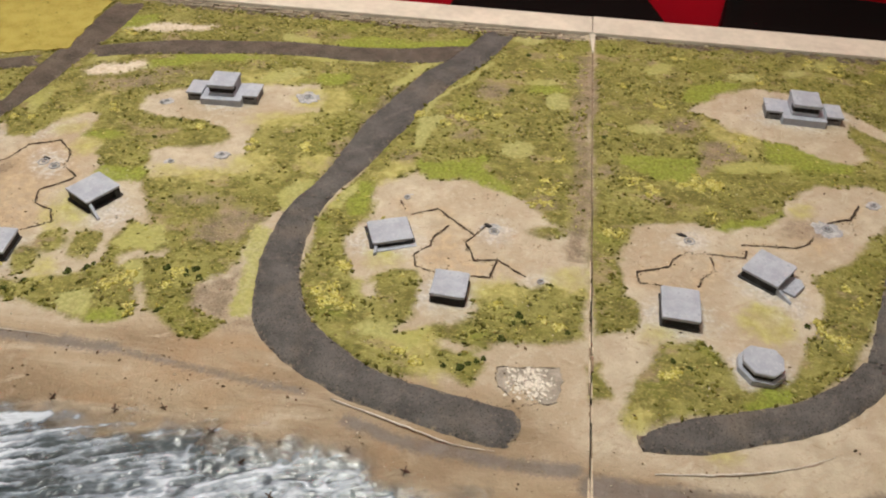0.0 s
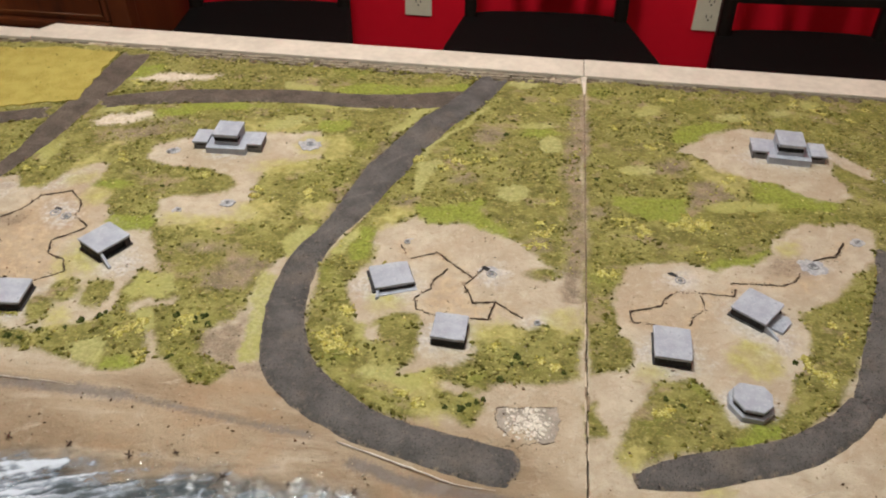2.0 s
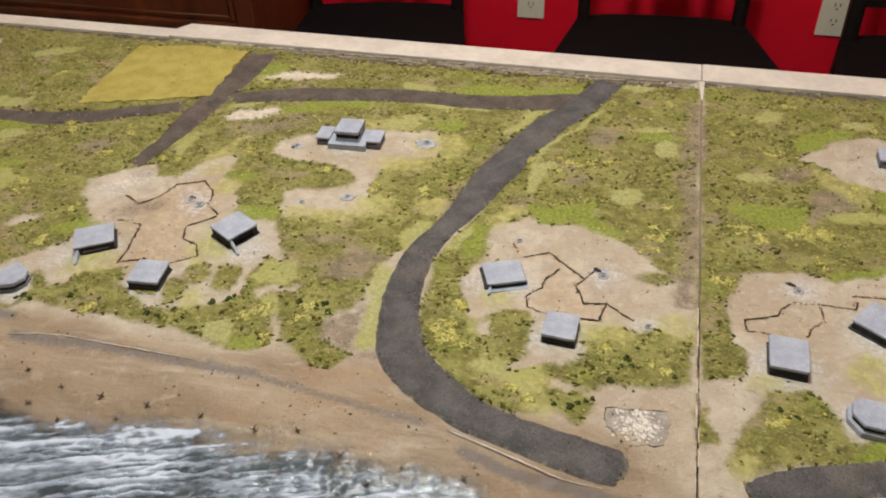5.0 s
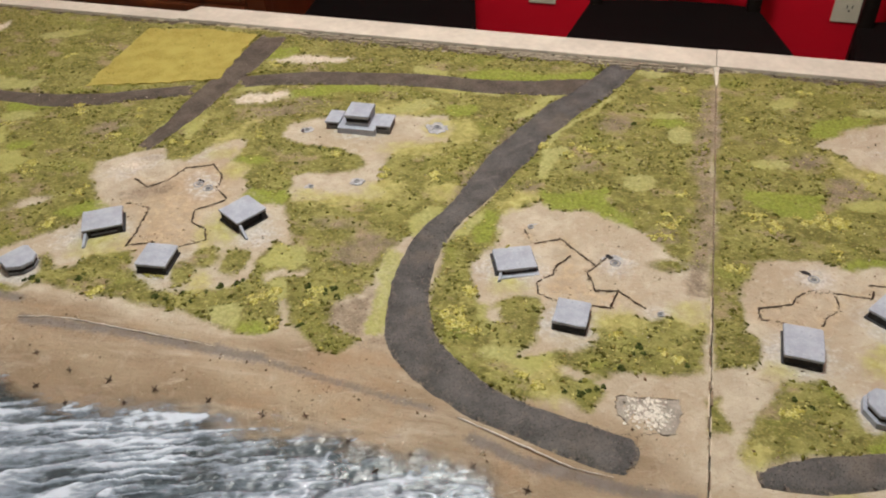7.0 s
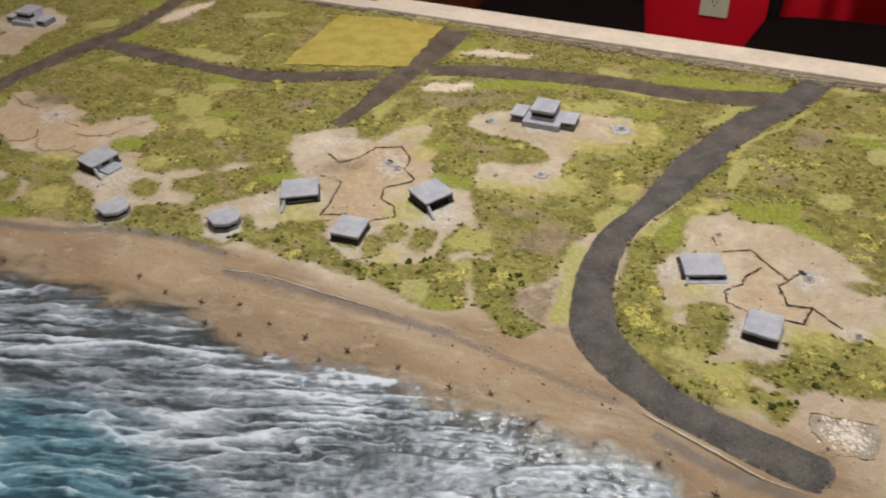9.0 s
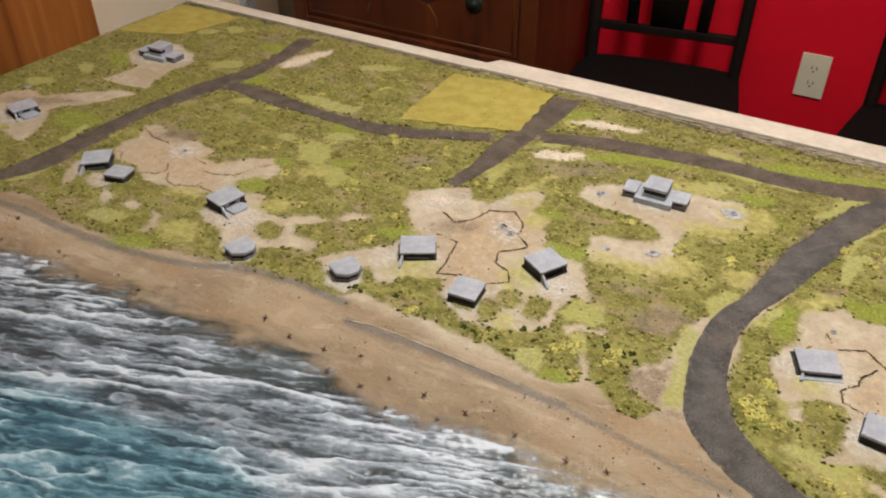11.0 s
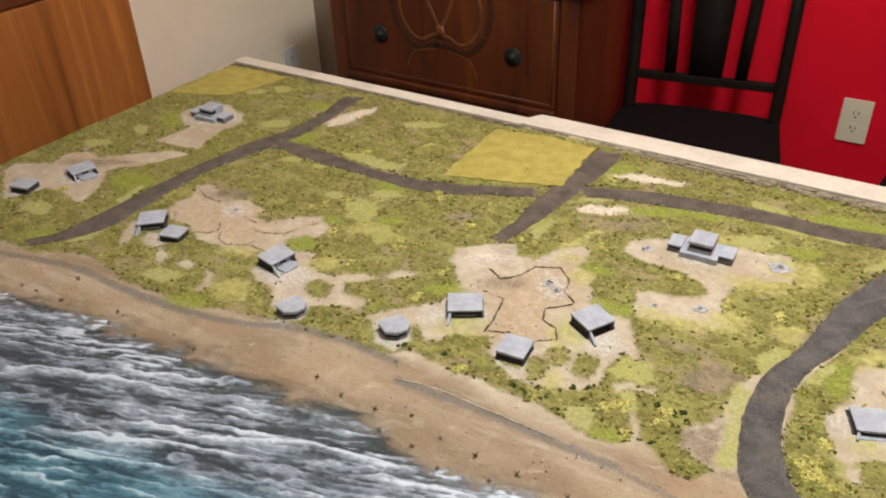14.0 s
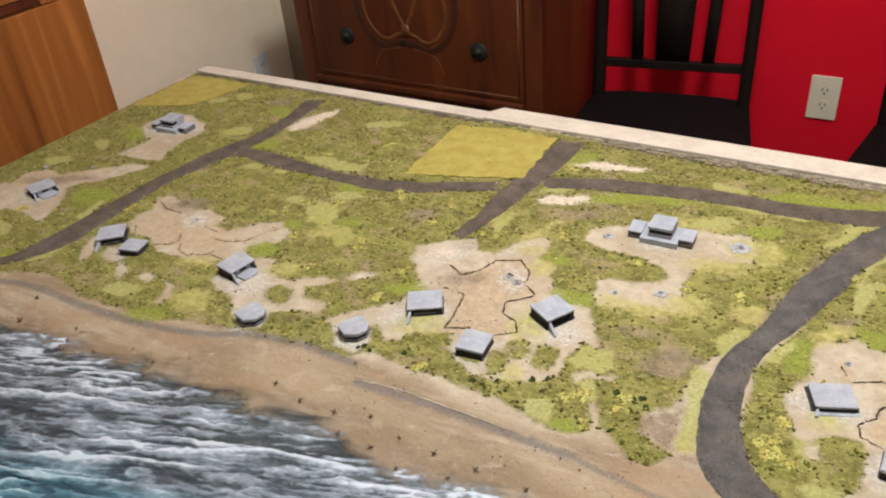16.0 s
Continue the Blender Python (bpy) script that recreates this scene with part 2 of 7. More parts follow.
    turf = s.mix(s.step(tuft, 0.56, 0.70, 0, 0.65), turf, (0.37, 0.34, 0.115))
    turf = s.mix(s.step(tuft, 0.44, 0.32, 0, 0.45), turf, (0.052, 0.048, 0.012))
    turf = s.mix(s.step(speck, 0.42, 0.30, 0, 0.45), turf, (0.05, 0.046, 0.010))
    col = s.mix(inside("olive", 0.0044), col, turf)
    wash = s.mix(s.step(mott, 0.35, 0.65), (0.30, 0.275, 0.085), (0.42, 0.385, 0.15))
    col = s.mix(s.math("MULTIPLY", inside("wash", 0.008, wide_jag), s.step(mid, 0.3, 0.7, 0.5, 0.95)), col, wash)
    mud = s.mix(s.step(mid, 0.3, 0.7), (0.15, 0.116, 0.084), (0.275, 0.213, 0.152))
    mud = s.mix(s.step(speck, 0.52, 0.68, 0, 0.6), mud, (0.40, 0.31, 0.22))
    mud = s.mix(s.step(speck, 0.44, 0.34, 0, 0.6), mud, (0.07, 0.05, 0.035))
    col = s.mix(s.math("MULTIPLY", inside("mud", 0.009, wide_jag), s.step(mott, 0.3, 0.65, 0.55, 0.95)), col, mud)
    pale = s.mix(s.step(fine, 0.35, 0.68), (0.275, 0.272, 0.102), (0.385, 0.378, 0.16))
    pale = s.mix(s.step(broad, 0.4, 0.6, 0, 0.55), pale, (0.31, 0.305, 0.08))
    col = s.mix(s.math("MULTIPLY", inside("pale", 0.0032, soft_jag), s.step(mott, 0.34, 0.58, 0.75, 0.96)), col, pale)
    lime = s.mix(s.step(fine, 0.35, 0.7), (0.160, 0.192, 0.027), (0.262, 0.298, 0.055))
    lime = s.mix(s.step(speck, 0.44, 0.34, 0, 0.4), lime, (0.08, 0.08, 0.012))
    col = s.mix(s.math("MULTIPLY", inside("lime", 0.0042, soft_jag), s.step(mott, 0.34, 0.58, 0.65, 0.95)), col, lime)
    chalk = s.mix(s.step(fine, 0.3, 0.65), (0.44, 0.365, 0.27), (0.64, 0.575, 0.48))
    col = s.mix(s.math("MULTIPLY", inside("chalk", 0.0090, wide_jag), 0.85), col, chalk)
    earth = s.mix(s.step(mott, 0.35, 0.65), (0.075, 0.060, 0.044), (0.165, 0.135, 0.098))
    crack = s.voronoi(75, s.scaled((0.55, 1, 1)), "DISTANCE_TO_EDGE")
    earth = s.mix(s.step(crack, 0.10, 0.02), earth, (0.065, 0.048, 0.032))
    col = s.mix(s.step(s.attr("crumble"), 0.35, 0.75), col, earth)
    track = s.mix(s.step(mid, 0.35, 0.65), (0.112, 0.097, 0.090), (0.185, 0.16, 0.147))
    col = s.mix(s.math("MULTIPLY", s.step(s.math("ADD", s.attr("track"), s.math("MULTIPLY", jag, 1.5)), -0.004, 0.004), s.step(mid, 0.25, 0.6, 0.5, 0.92)), col, track)
    s.bump(s.math("ADD", s.math("MULTIPLY", mott, 1.6), s.math("ADD", fine, s.math("MULTIPLY", grit, 0.8))), 0.55, 0.0018)
    return s.done(col, s.step(wet, 0.35, 1.0, 0.88, 0.42))


def make_sea():
    s = Shader("resin_sea", 0.2, specular=0.5)
    shore, crest = s.attr("shore"), s.attr("crest")
    big = s.noise(9, 4, 0.6, s.scaled((0.4, 1, 1), 19), 0.5)
    n1 = s.noise(62, 5, 0.58, s.scaled((0.20, 1, 1), 19), 0.7)
    n2 = s.noise(230, 4, 0.6, s.scaled((0.4, 1, 1), 19), 0.4)
    tone = s.math("ADD", crest, s.math("ADD", s.math("MULTIPLY", s.math("SUBTRACT", n1, 0.5), 1.35), s.math("MULTIPLY", s.math("SUBTRACT", n2, 0.5), 0.95)))
    cells = s.noise(70, 3, 0.5, s.scaled((0.55, 1, 1), 14), 1.6)
    rounds = s.voronoi(125, s.scaled((0.62, 1, 1), 14), "SMOOTH_F1")
    drift = s.noise(24, 4, 0.6, s.scaled((0.5, 1, 1), 10, (3, 8, 0)), 1.0)
    broken = s.math("ADD", s.math("MULTIPLY", s.math("SUBTRACT", drift, 0.44), 2.2), s.math("MULTIPLY", s.math("SUBTRACT", rounds, 0.42), 1.0))
    broken = s.math("ADD", broken, s.math("MULTIPLY", s.math("SUBTRACT", cells, 0.5), 1.4))
    tone = s.math("ADD", tone, s.math("MULTIPLY", s.attr("pebbly"), broken))
    slate = s.mix(s.step(n1, 0.34, 0.66), (0.024, 0.036, 0.047), (0.072, 0.100, 0.125))
    slate = s.mix(s.attr("pebbly"), slate, s.mix(s.step(cells, 0.36, 0.62), (0.044, 0.062, 0.078), (0.125, 0.158, 0.188)))
    moss = s.mix(s.step(n1, 0.34, 0.66), (0.038, 0.047, 0.044), (0.105, 0.120, 0.118))
    teal = s.mix(s.step(n1, 0.34, 0.66), (0.011, 0.046, 0.074), (0.038, 0.122, 0.178))
    far = s.math("ADD", s.attr("deep"), s.math("MULTIPLY", s.math("SUBTRACT", big, 0.5), 0.9))
    col = s.mix(s.step(far, 0.30, 0.75), slate, teal)
    near = s.math("ADD", shore, s.math("MULTIPLY", s.math("SUBTRACT", big, 0.5), 0.10))
    col = s.mix(s.math("MULTIPLY", s.step(near, -0.085, -0.025, 0, 0.42), s.math("SUBTRACT", 1.0, s.attr("pebbly"))), col, moss)
    shallow = s.mix(s.step(n1, 0.36, 0.66), (0.13, 0.10, 0.068), (0.27, 0.215, 0.15))
    col = s.mix(s.step(s.math("ADD", shore, s.math("MULTIPLY", s.math("SUBTRACT", n1, 0.5), 0.06)), -0.018, 0.006), col, shallow)
    haze = s.step(tone, 0.08, 0.50)
    white = s.step(tone, 0.46, 0.92)
    veil = s.mix(s.step(far, 0.30, 0.75), (0.225, 0.270, 0.335), (0.11, 0.235, 0.305))
    col = s.mix(s.math("MULTIPLY", haze, 0.80), col, veil)
    col = s.mix(s.math("MULTIPLY", white, 0.92), col, s.mix(s.step(far, 0.30, 0.75), (0.52, 0.58, 0.67), (0.37, 0.50, 0.59)))
    s.bump(s.math("ADD", s.math("MULTIPLY", n1, 0.6), s.math("MULTIPLY", n2, 0.5)), 0.55, 0.004)
    ragged = s.math("ADD", s.math("MULTIPLY", s.math("SUBTRACT", n1, 0.5), 0.05), s.math("MULTIPLY", s.math("SUBTRACT", s.noise(24, 5, 0.6, s.scaled((0.6, 1, 1), 10), 1.2), 0.5), 0.06))
    film = s.math("ADD", s.step(s.math("ADD", shore, ragged), 0.014, -0.022), s.math("MULTIPLY", white, s.step(shore, 0.03, 0.0)))
    s.put(s.b.inputs["Alpha"], s.math("MINIMUM", film, 1.0))
    glint = s.step(s.math("ADD", shore, ragged), -0.075, -0.020)
    return s.done(col, s.mix(glint, s.step(tone, 0.1, 0.8, 0.33, 0.52), s.step(tone, 0.1, 0.8, 0.17, 0.42)))


def make_road(name, dark, light):
    s = Shader(name, 0.9, specular=0.2)
    mid, fine, grit = s.noise(35, 5), s.noise(300, 4, 0.65), s.noise(900, 2)
    col = s.mix(s.step(mid, 0.3, 0.7), dark, light)
    col = s.mix(s.step(s.noise(14, 4), 0.52, 0.68, 0, 0.45), col, (0.15, 0.125, 0.098))
    col = s.mix(s.step(s.noise(70, 6, 0.7, s.scaled((0.5, 1, 1), 40), 0.8), 0.56, 0.70, 0, 0.5), col, (0.16, 0.145, 0.135))
    col = s.mix(s.step(fine, 0.54, 0.70, 0, 0.6), col, (0.17, 0.146, 0.125))
    col = s.mix(s.step(grit, 0.54, 0.68, 0, 0.9), col, (0.022, 0.019, 0.018))
    verge = s.math("ADD", s.attr("verge"), s.math("MULTIPLY", s.math("SUBTRACT", s.noise(120, 5, 0.7), 0.5), 1.6))
    col = s.mix(s.step(verge, 0.82, 1.28, 0, 0.8), col, s.mix(fine, (0.20, 0.155, 0.11), (0.42, 0.34, 0.24)))
    s.bump(s.math("ADD", fine, s.math("MULTIPLY", grit, 0.5)), 0.7, 0.0012)
    return s.done(col)


def make_field():
    s = Shader("ripe_crop_mat", 0.9, specular=0.2)
    mid, fine = s.noise(40, 5), s.noise(420, 3)
    col = s.mix(s.step(mid, 0.3, 0.7), (0.26, 0.210, 0.042), (0.35, 0.295, 0.072))
    col = s.mix(s.step(fine, 0.4, 0.7, 0, 0.5), col, (0.42, 0.37, 0.13))
    s.bump(fine, 0.7, 0.0012)
    return s.done(col)


def make_flock(name, tones):
    s = Shader(name, 0.95, specular=0.1)
    i = s.island()
    col = tones[0]
    for k, t in enumerate(tones[1:], 1):
        col = s.mix(s.step(i, (k - 0.35) / len(tones), (k + 0.35) / len(tones)), col, t)
    return s.done(s.mix(s.step(s.noise(700, 2), 0.4, 0.7, 0, 0.45), col, tuple(c * 0.45 for c in tones[0])))


def make_concrete():
    s = Shader("grey_painted_concrete", 0.72, specular=0.3)
    mid, fine = s.noise(55, 5, 0.6), s.noise(420, 4, 0.6)
    col = s.mix(s.step(mid, 0.3, 0.7), (0.268, 0.292, 0.350), (0.372, 0.400, 0.468))
    col = s.mix(s.step(fine, 0.55, 0.72, 0, 0.5), col, (0.46, 0.49, 0.55))
    col = s.mix(s.step(s.noise(120, 4, 0.7), 0.60, 0.72, 0, 0.55), col, (0.13, 0.130, 0.145))
    col = s.mix(s.step(s.noise(30, 5, 0.65), 0.55, 0.70, 0, 0.5), col, (0.24, 0.258, 0.30))
    s.bump(s.math("ADD", mid, fine), 0.4, 0.0008)
    return s.done(s.mix(s.math("MULTIPLY", s.random(), 0.12), col, (0.30, 0.30, 0.33)))


def make_wood(name, dark, mid, light, grain=9.0, stretch=(1, 1, 0.06), rough=0.35, coat=0.0, specular=0.5):
    s = Shader(name, rough, specular=specular)
    at = s.scaled(stretch)
    n1, n2 = s.noise(grain, 6, 0.6, at, 1.2), s.noise(grain * 9, 5, 0.6, at)
    col = s.mix(s.step(n1, 0.32, 0.52), dark, mid)
    col = s.mix(s.step(n1, 0.52, 0.72), col, light)
    col = s.mix(s.step(n2, 0.55, 0.75, 0, 0.5), col, dark)
    s.b.inputs["Coat Weight"].default_value = coat
    s.b.inputs["Coat Roughness"].default_value = 0.25
    s.bump(n2, 0.12, 0.001)
    return s.done(col)


M_GROUND, M_SEA, M_FIELD, M_CONCRETE = make_ground(), make_sea(), make_field(), make_concrete()
M_ROAD = make_road("dark_grey_road", (0.062, 0.059, 0.059), (0.110, 0.104, 0.101))
M_ROAD_BROWN = make_road("grey_brown_road", (0.066, 0.053, 0.044), (0.115, 0.093, 0.077))
M_FLOCK = make_flock("olive_flock", [(0.082, 0.078, 0.017), (0.145, 0.138, 0.030), (0.225, 0.212, 0.056), (0.37, 0.345, 0.13)])
M_YELLOW = make_flock("yellow_flock", [(0.35, 0.32, 0.07), (0.45, 0.415, 0.12), (0.55, 0.51, 0.20)])
M_SHRUB = make_flock("dark_green_flock", [(0.024, 0.036, 0.009), (0.042, 0.056, 0.013), (0.07, 0.085, 0.022)])
M_SPECK = make_flock("dark_olive_specks", [(0.022, 0.022, 0.006), (0.04, 0.042, 0.010), (0.08, 0.06, 0.03)])
M_PIT = plain("pale_grey_plaster", (0.36, 0.365, 0.39), 0.85, size=160, vary=0.45)
M_HOLE = plain("grey_hollow", (0.15, 0.155, 0.17), 0.9, size=200)
M_EARTH = plain("brown_earth", (0.22, 0.160, 0.105), 0.9, size=180, vary=0.5)
M_SPOIL = make_flock("brown_trench_spoil", [(0.07, 0.045, 0.025), (0.18, 0.12, 0.07), (0.40, 0.31, 0.21), (0.62, 0.55, 0.44)])
M_GRIT = make_flock("road_grit", [(0.028, 0.026, 0.026), (0.050, 0.047, 0.046), (0.095, 0.086, 0.080), (0.22, 0.19, 0.155)])
M_CRUMB = make_flock("brown_crumbs", [(0.05, 0.037, 0.024), (0.09, 0.07, 0.048), (0.2, 0.17, 0.13)])
# black wash of the bunker walls, with the shade under the slabs in it
M_WASH_SHADE = plain("black_wash_and_shade", (0.026, 0.026, 0.030), 0.85, size=150, vary=0.7)
# darker concrete; on the command bunker's wings it paints in unlit faces
M_CONCRETE_DARK = plain("dark_grey_concrete", (0.15, 0.155, 0.172), 0.8, size=150, vary=0.5)
M_DARK = plain("black_shadow_paint", (0.012, 0.012, 0.014), 0.9)
M_TRENCH = plain("dark_brown_trench_paint", (0.036, 0.021, 0.012), 0.9, size=200)
M_RUST = plain("rusty_brown_metal", (0.075, 0.045, 0.03), 0.8, size=300)
M_FOAM = plain("cream_bare_wood", (0.52, 0.475, 0.405), 0.75, size=14, vary=0.18, bump=0.2)
M_PLASTER = plain("white_plaster_lip", (0.50, 0.42, 0.32), 0.8, size=60, vary=0.35)
M_CHIP = plain("earth_stained_plaster", (0.25, 0.215, 0.16), 0.9, size=110, vary=0.5)
M_SHARD = plain("white_broken_plaster", (0.70, 0.655, 0.58), 0.8, size=120, vary=0.4)
M_PAD = plain("stained_pad_plaster", (0.30, 0.265, 0.225), 0.85, size=110, vary=0.45)
M_RESIN = Shader("clear_wet_resin", 0.05)
M_RESIN.b.inputs["Transmission Weight"].default_value = 1.0
M_RESIN.bump(M_RESIN.noise(500, 2), 0.08, 0.0005)
M_RESIN = M_RESIN.done((0.96, 0.95, 0.92))
M_RESIN.node_tree.nodes["Principled BSDF"].inputs["Alpha"].default_value = 0.45
M_RIDGE = plain("pale_sea_wall_paint", (0.56, 0.52, 0.475), 0.8, size=150, vary=0.4)
M_RED = plain("red_wall_paint", (0.58, 0.004, 0.018), 0.85, size=3, vary=0.06, bump=0.06, specular=0.15)
M_BEIGE = plain("beige_wall_paint", (0.88, 0.775, 0.62), 0.7, size=3, vary=0.05, bump=0.06)
# taupe stands for the shade in the recess by the sideboard
M_WALL_SHADE = plain("taupe_wall_shade", (0.26, 0.205, 0.145), 0.75, size=5, vary=0.1, bump=0.06)
M_CEIL = plain("white_ceiling_paint", (0.75, 0.73, 0.69), 0.8, size=4, vary=0.05, bump=0.1)
M_FLOOR = make_wood("brown_floor_boards", (0.05, 0.025, 0.012), (0.11, 0.06, 0.03), (0.17, 0.10, 0.055), 6, (0.08, 1, 1))
M_BLACKWOOD = make_wood("black_stained_wood", (0.005, 0.003, 0.0025), (0.009, 0.006, 0.005), (0.014, 0.010, 0.008), 10, rough=0.5, specular=0.15)
M_SEAT = plain("black_leather", (0.004, 0.003, 0.003), 0.8, size=120, vary=0.3, bump=0.3, specular=0.12)
M_MAHOGANY = make_wood("dark_mahogany", (0.030, 0.007, 0.003), (0.088, 0.020, 0.005), (0.145, 0.037, 0.009), 7, (1, 1, 0.12), 0.45, 0.12)
M_DARKBAND = make_wood("dark_veneer_band", (0.016, 0.005, 0.003), (0.040, 0.011, 0.004), (0.065, 0.018, 0.007), 12, (1, 1, 0.2), 0.5)
M_INLAY = make_wood("inlaid_veneer", (0.095, 0.030, 0.010), (0.145, 0.048, 0.013), (0.185, 0.066, 0.018), 14, (1, 1, 0.3), 0.45, 0.12)
M_OAK = make_wood("honey_stained_wood", (0.16, 0.050, 0.012), (0.30, 0.108, 0.025), (0.44, 0.180, 0.046), 11, (1, 1, 0.045), 0.35, 0.3)
M_BRONZE = plain("dark_bronze", (0.022, 0.027, 0.024), 0.55, 0.6, size=90)
M_PLATE = plain("ivory_plastic", (0.62, 0.57, 0.45), 0.35, size=20, vary=0.04, bump=0.03)
M_WHITE = plain("white_plastic", (0.74, 0.76, 0.80), 0.35, size=20, vary=0.03, bump=0.03)
M_SLOT = plain("dark_slot", (0.02, 0.018, 0.015), 0.8)
M_GLOW = Shader("lit_lamp_glass", 0.4)
M_GLOW.b.inputs["Emission Color"].default_value = (1.0, 0.955, 0.90, 1)
M_GLOW.b.inputs["Emission Strength"].default_value = 3.0
M_GLOW = M_GLOW.done((0.8, 0.78, 0.72))


# ---- the room ----
LEFT_X, RIGHT_X, BACK_Y, FRONT_Y = -2.2, 2.4, 1.02, -3.2


def structure(name, bm, material, label):
    return tagged(part(name, bm, material), label, name.split("_")[0], kind="structure")


structure("floor", boxes((LEFT_X - 0.1, FRONT_Y - 0.1, FLOOR_Z - 0.1, RIGHT_X + 0.1, BACK_Y + 0.1, FLOOR_Z)), M_FLOOR, "brown wooden board floor of the dining room")
structure("ceiling", boxes((LEFT_X - 0.1, FRONT_Y - 0.1, CEILING_Z, RIGHT_X + 0.1, BACK_Y + 0.1, CEILING_Z + 0.1)), M_CEIL, "plain white painted ceiling of the room")
structure("wall_north", boxes((-1.40, BACK_Y, FLOOR_Z, RIGHT_X, BACK_Y + 0.1, CEILING_Z)), M_RED, "bright red painted dining room wall")
# this stretch of wall has the sideboard's shadow put into its colour
structure("wall_north_taupe", boxes((LEFT_X, BACK_Y, FLOOR_Z, -1.40, BACK_Y + 0.1, CEILING_Z)), M_WALL_SHADE, "wall beside the sideboard, recess shade in its dark taupe colour")
structure("wall_west", boxes((LEFT_X - 0.1, FRONT_Y, FLOOR_Z, LEFT_X, BACK_Y + 0.1, CEILING_Z)), M_BEIGE, "beige painted side wall of the room")
structure("wall_east", boxes((RIGHT_X, FRONT_Y, FLOOR_Z, RIGHT_X + 0.1, BACK_Y + 0.1, CEILING_Z)), M_BEIGE, "beige painted far side wall")
structure("wall_south", boxes((LEFT_X - 0.1, FRONT_Y - 0.1, FLOOR_Z, RIGHT_X + 0.1, FRONT_Y, CEILING_Z)), M_BEIGE, "beige painted wall behind the table")


def ceiling_lamp():
    top = thing("ceiling_lamp", pose(*LAMP), "round lit glass ceiling lamp over the table", "lamp")
    bm = lathe([(0.06, 0.12), (0.07, 0.10), (0.18, 0.03), (0.19, 0.0), (0.17, -0.03), (0.10, -0.055), (0.02, -0.06)])
    part("shade", bm, M_GLOW, top, "glowing white glass shade")
    part("mount", lathe([(0.075, 0.12), (0.075, 0.10), (0.06, 0.098)]), M_BRONZE, top, "dark bronze mount")


ceiling_lamp()


def outlet(m, material, name="wall_outlet", label="ivory plastic wall outlet with two sockets"):
    top = thing(name, m, label, "outlet")
    part("cover_plate", boxes((-0.036, -0.006, -0.058, 0.036, 0.0, 0.058), bevel=0.002), material, top)
    for z in (-0.02, 0.02):
        sock = part("socket", prism([(0.017 * math.cos(a * math.tau / 16), 0.0145 * math.sin(a * math.tau / 16)) for a in range(16)], 0.0, 0.0015, 0.0004), material, top)
        sock.matrix_basis = pose(0, -0.006, z, 90)
        for x in (-0.006, 0.006):
            part("slot", boxes((x - 0.0012, -0.0022, z - 0.001, x + 0.0012, 0.0, z + 0.007)), M_SLOT, top).location.y = -0.0062
        part("slot", boxes((-0.0022, -0.0022, z - 0.009, 0.0022, 0.0, z - 0.005)), M_SLOT, top).location.y = -0.0062
    return top


outlet(pose(-0.397, BACK_Y, -0.298), M_PLATE)
outlet(pose(0.360, BACK_Y, -0.288), M_PLATE)
outlet(pose(LEFT_X, 0.865, -0.395, 0, 0, 90), M_WHITE, label="white plastic wall outlet on the beige wall")


def dining_chair(front=0.268):
    """Seat rounded at the front, two raked posts, a broad splat between narrow slats."""
    top = thing("dining_chair", pose(0, 0, 0), "black wooden dining chair with slatted back and dark seat", "chair", "chairs along the red wall")
    seat_z, w = 0.474, 0.20
    outline = [(-w, 0.225), (-0.12, 0.242), (0.0, 0.248), (0.12, 0.242), (w, 0.225)]
    for k in range(13):
        a = k / 12 * math.pi
        outline.append((front * math.cos(a) * (1 if abs(math.cos(a)) < 0.98 else 0.97), -0.05 - 0.17 * math.sin(a) ** 0.8))
    part("seat", prism(outline, seat_z - 0.045, seat_z, 0.012), M_SEAT, top, "black padded seat")
    part("apron", boxes((-0.18, -0.12, seat_z - 0.10, 0.18, -0.10, seat_z - 0.045), (-0.18, 0.18, seat_z - 0.10, 0.18, 0.20, seat_z - 0.045), (-0.19, -0.12, seat_z - 0.10, -0.17, 0.2, seat_z - 0.045), (0.17, -0.12, seat_z - 0.10, 0.19, 0.2, seat_z - 0.045), bevel=0.002), M_BLACKWOOD, top)
    for sx in (-1, 1):
        post = tube([(sx * 0.188, 0.215, 0), (sx * 0.188, 0.205, seat_z * 0.6), (sx * 0.186, 0.205, seat_z), (sx * 0.187, 0.225, seat_z + 0.25), (sx * 0.188, 0.26, seat_z + 0.52)], 0.021, 4)
        part("post", post, M_BLACKWOOD, top)
        part("leg", tube([(sx * 0.185, -0.13, 0), (sx * 0.18, -0.12, seat_z - 0.05)], lambda t: 0.014 + 0.006 * t, 4), M_BLACKWOOD, top)
    rake = lambda z: 0.205 + 0.055 * max(0.0, (z - seat_z) / 0.52) ** 1.4
    part("lower_rail", boxes((-0.18, rake(0.56) - 0.010, 0.552, 0.18, rake(0.56) + 0.010, 0.574), bevel=0.003), M_BLACKWOOD, top)
    part("crest_rail", boxes((-0.185, rake(0.97) - 0.011, 0.925, 0.185, rake(0.97) + 0.011, 0.995), bevel=0.005), M_BLACKWOOD, top)
    for x, half in ((-0.088, 0.015), (0.0, 0.042), (0.088, 0.015)):
        slat = part("slat" if half < 0.03 else "splat", tube([(x, rake(z), z) for z in (0.57, 0.70, 0.80, 0.93)], 0.008, 4), M_BLACKWOOD, top)
        for v in slat.data.vertices:
            rise = (v.co.z - 0.57) / 0.36
            v.co.x = x * (1 + 0.16 * rise) + (v.co.x - x) * half / 0.0057 * (1 + 0.25 * rise * (half > 0.03))
    return top


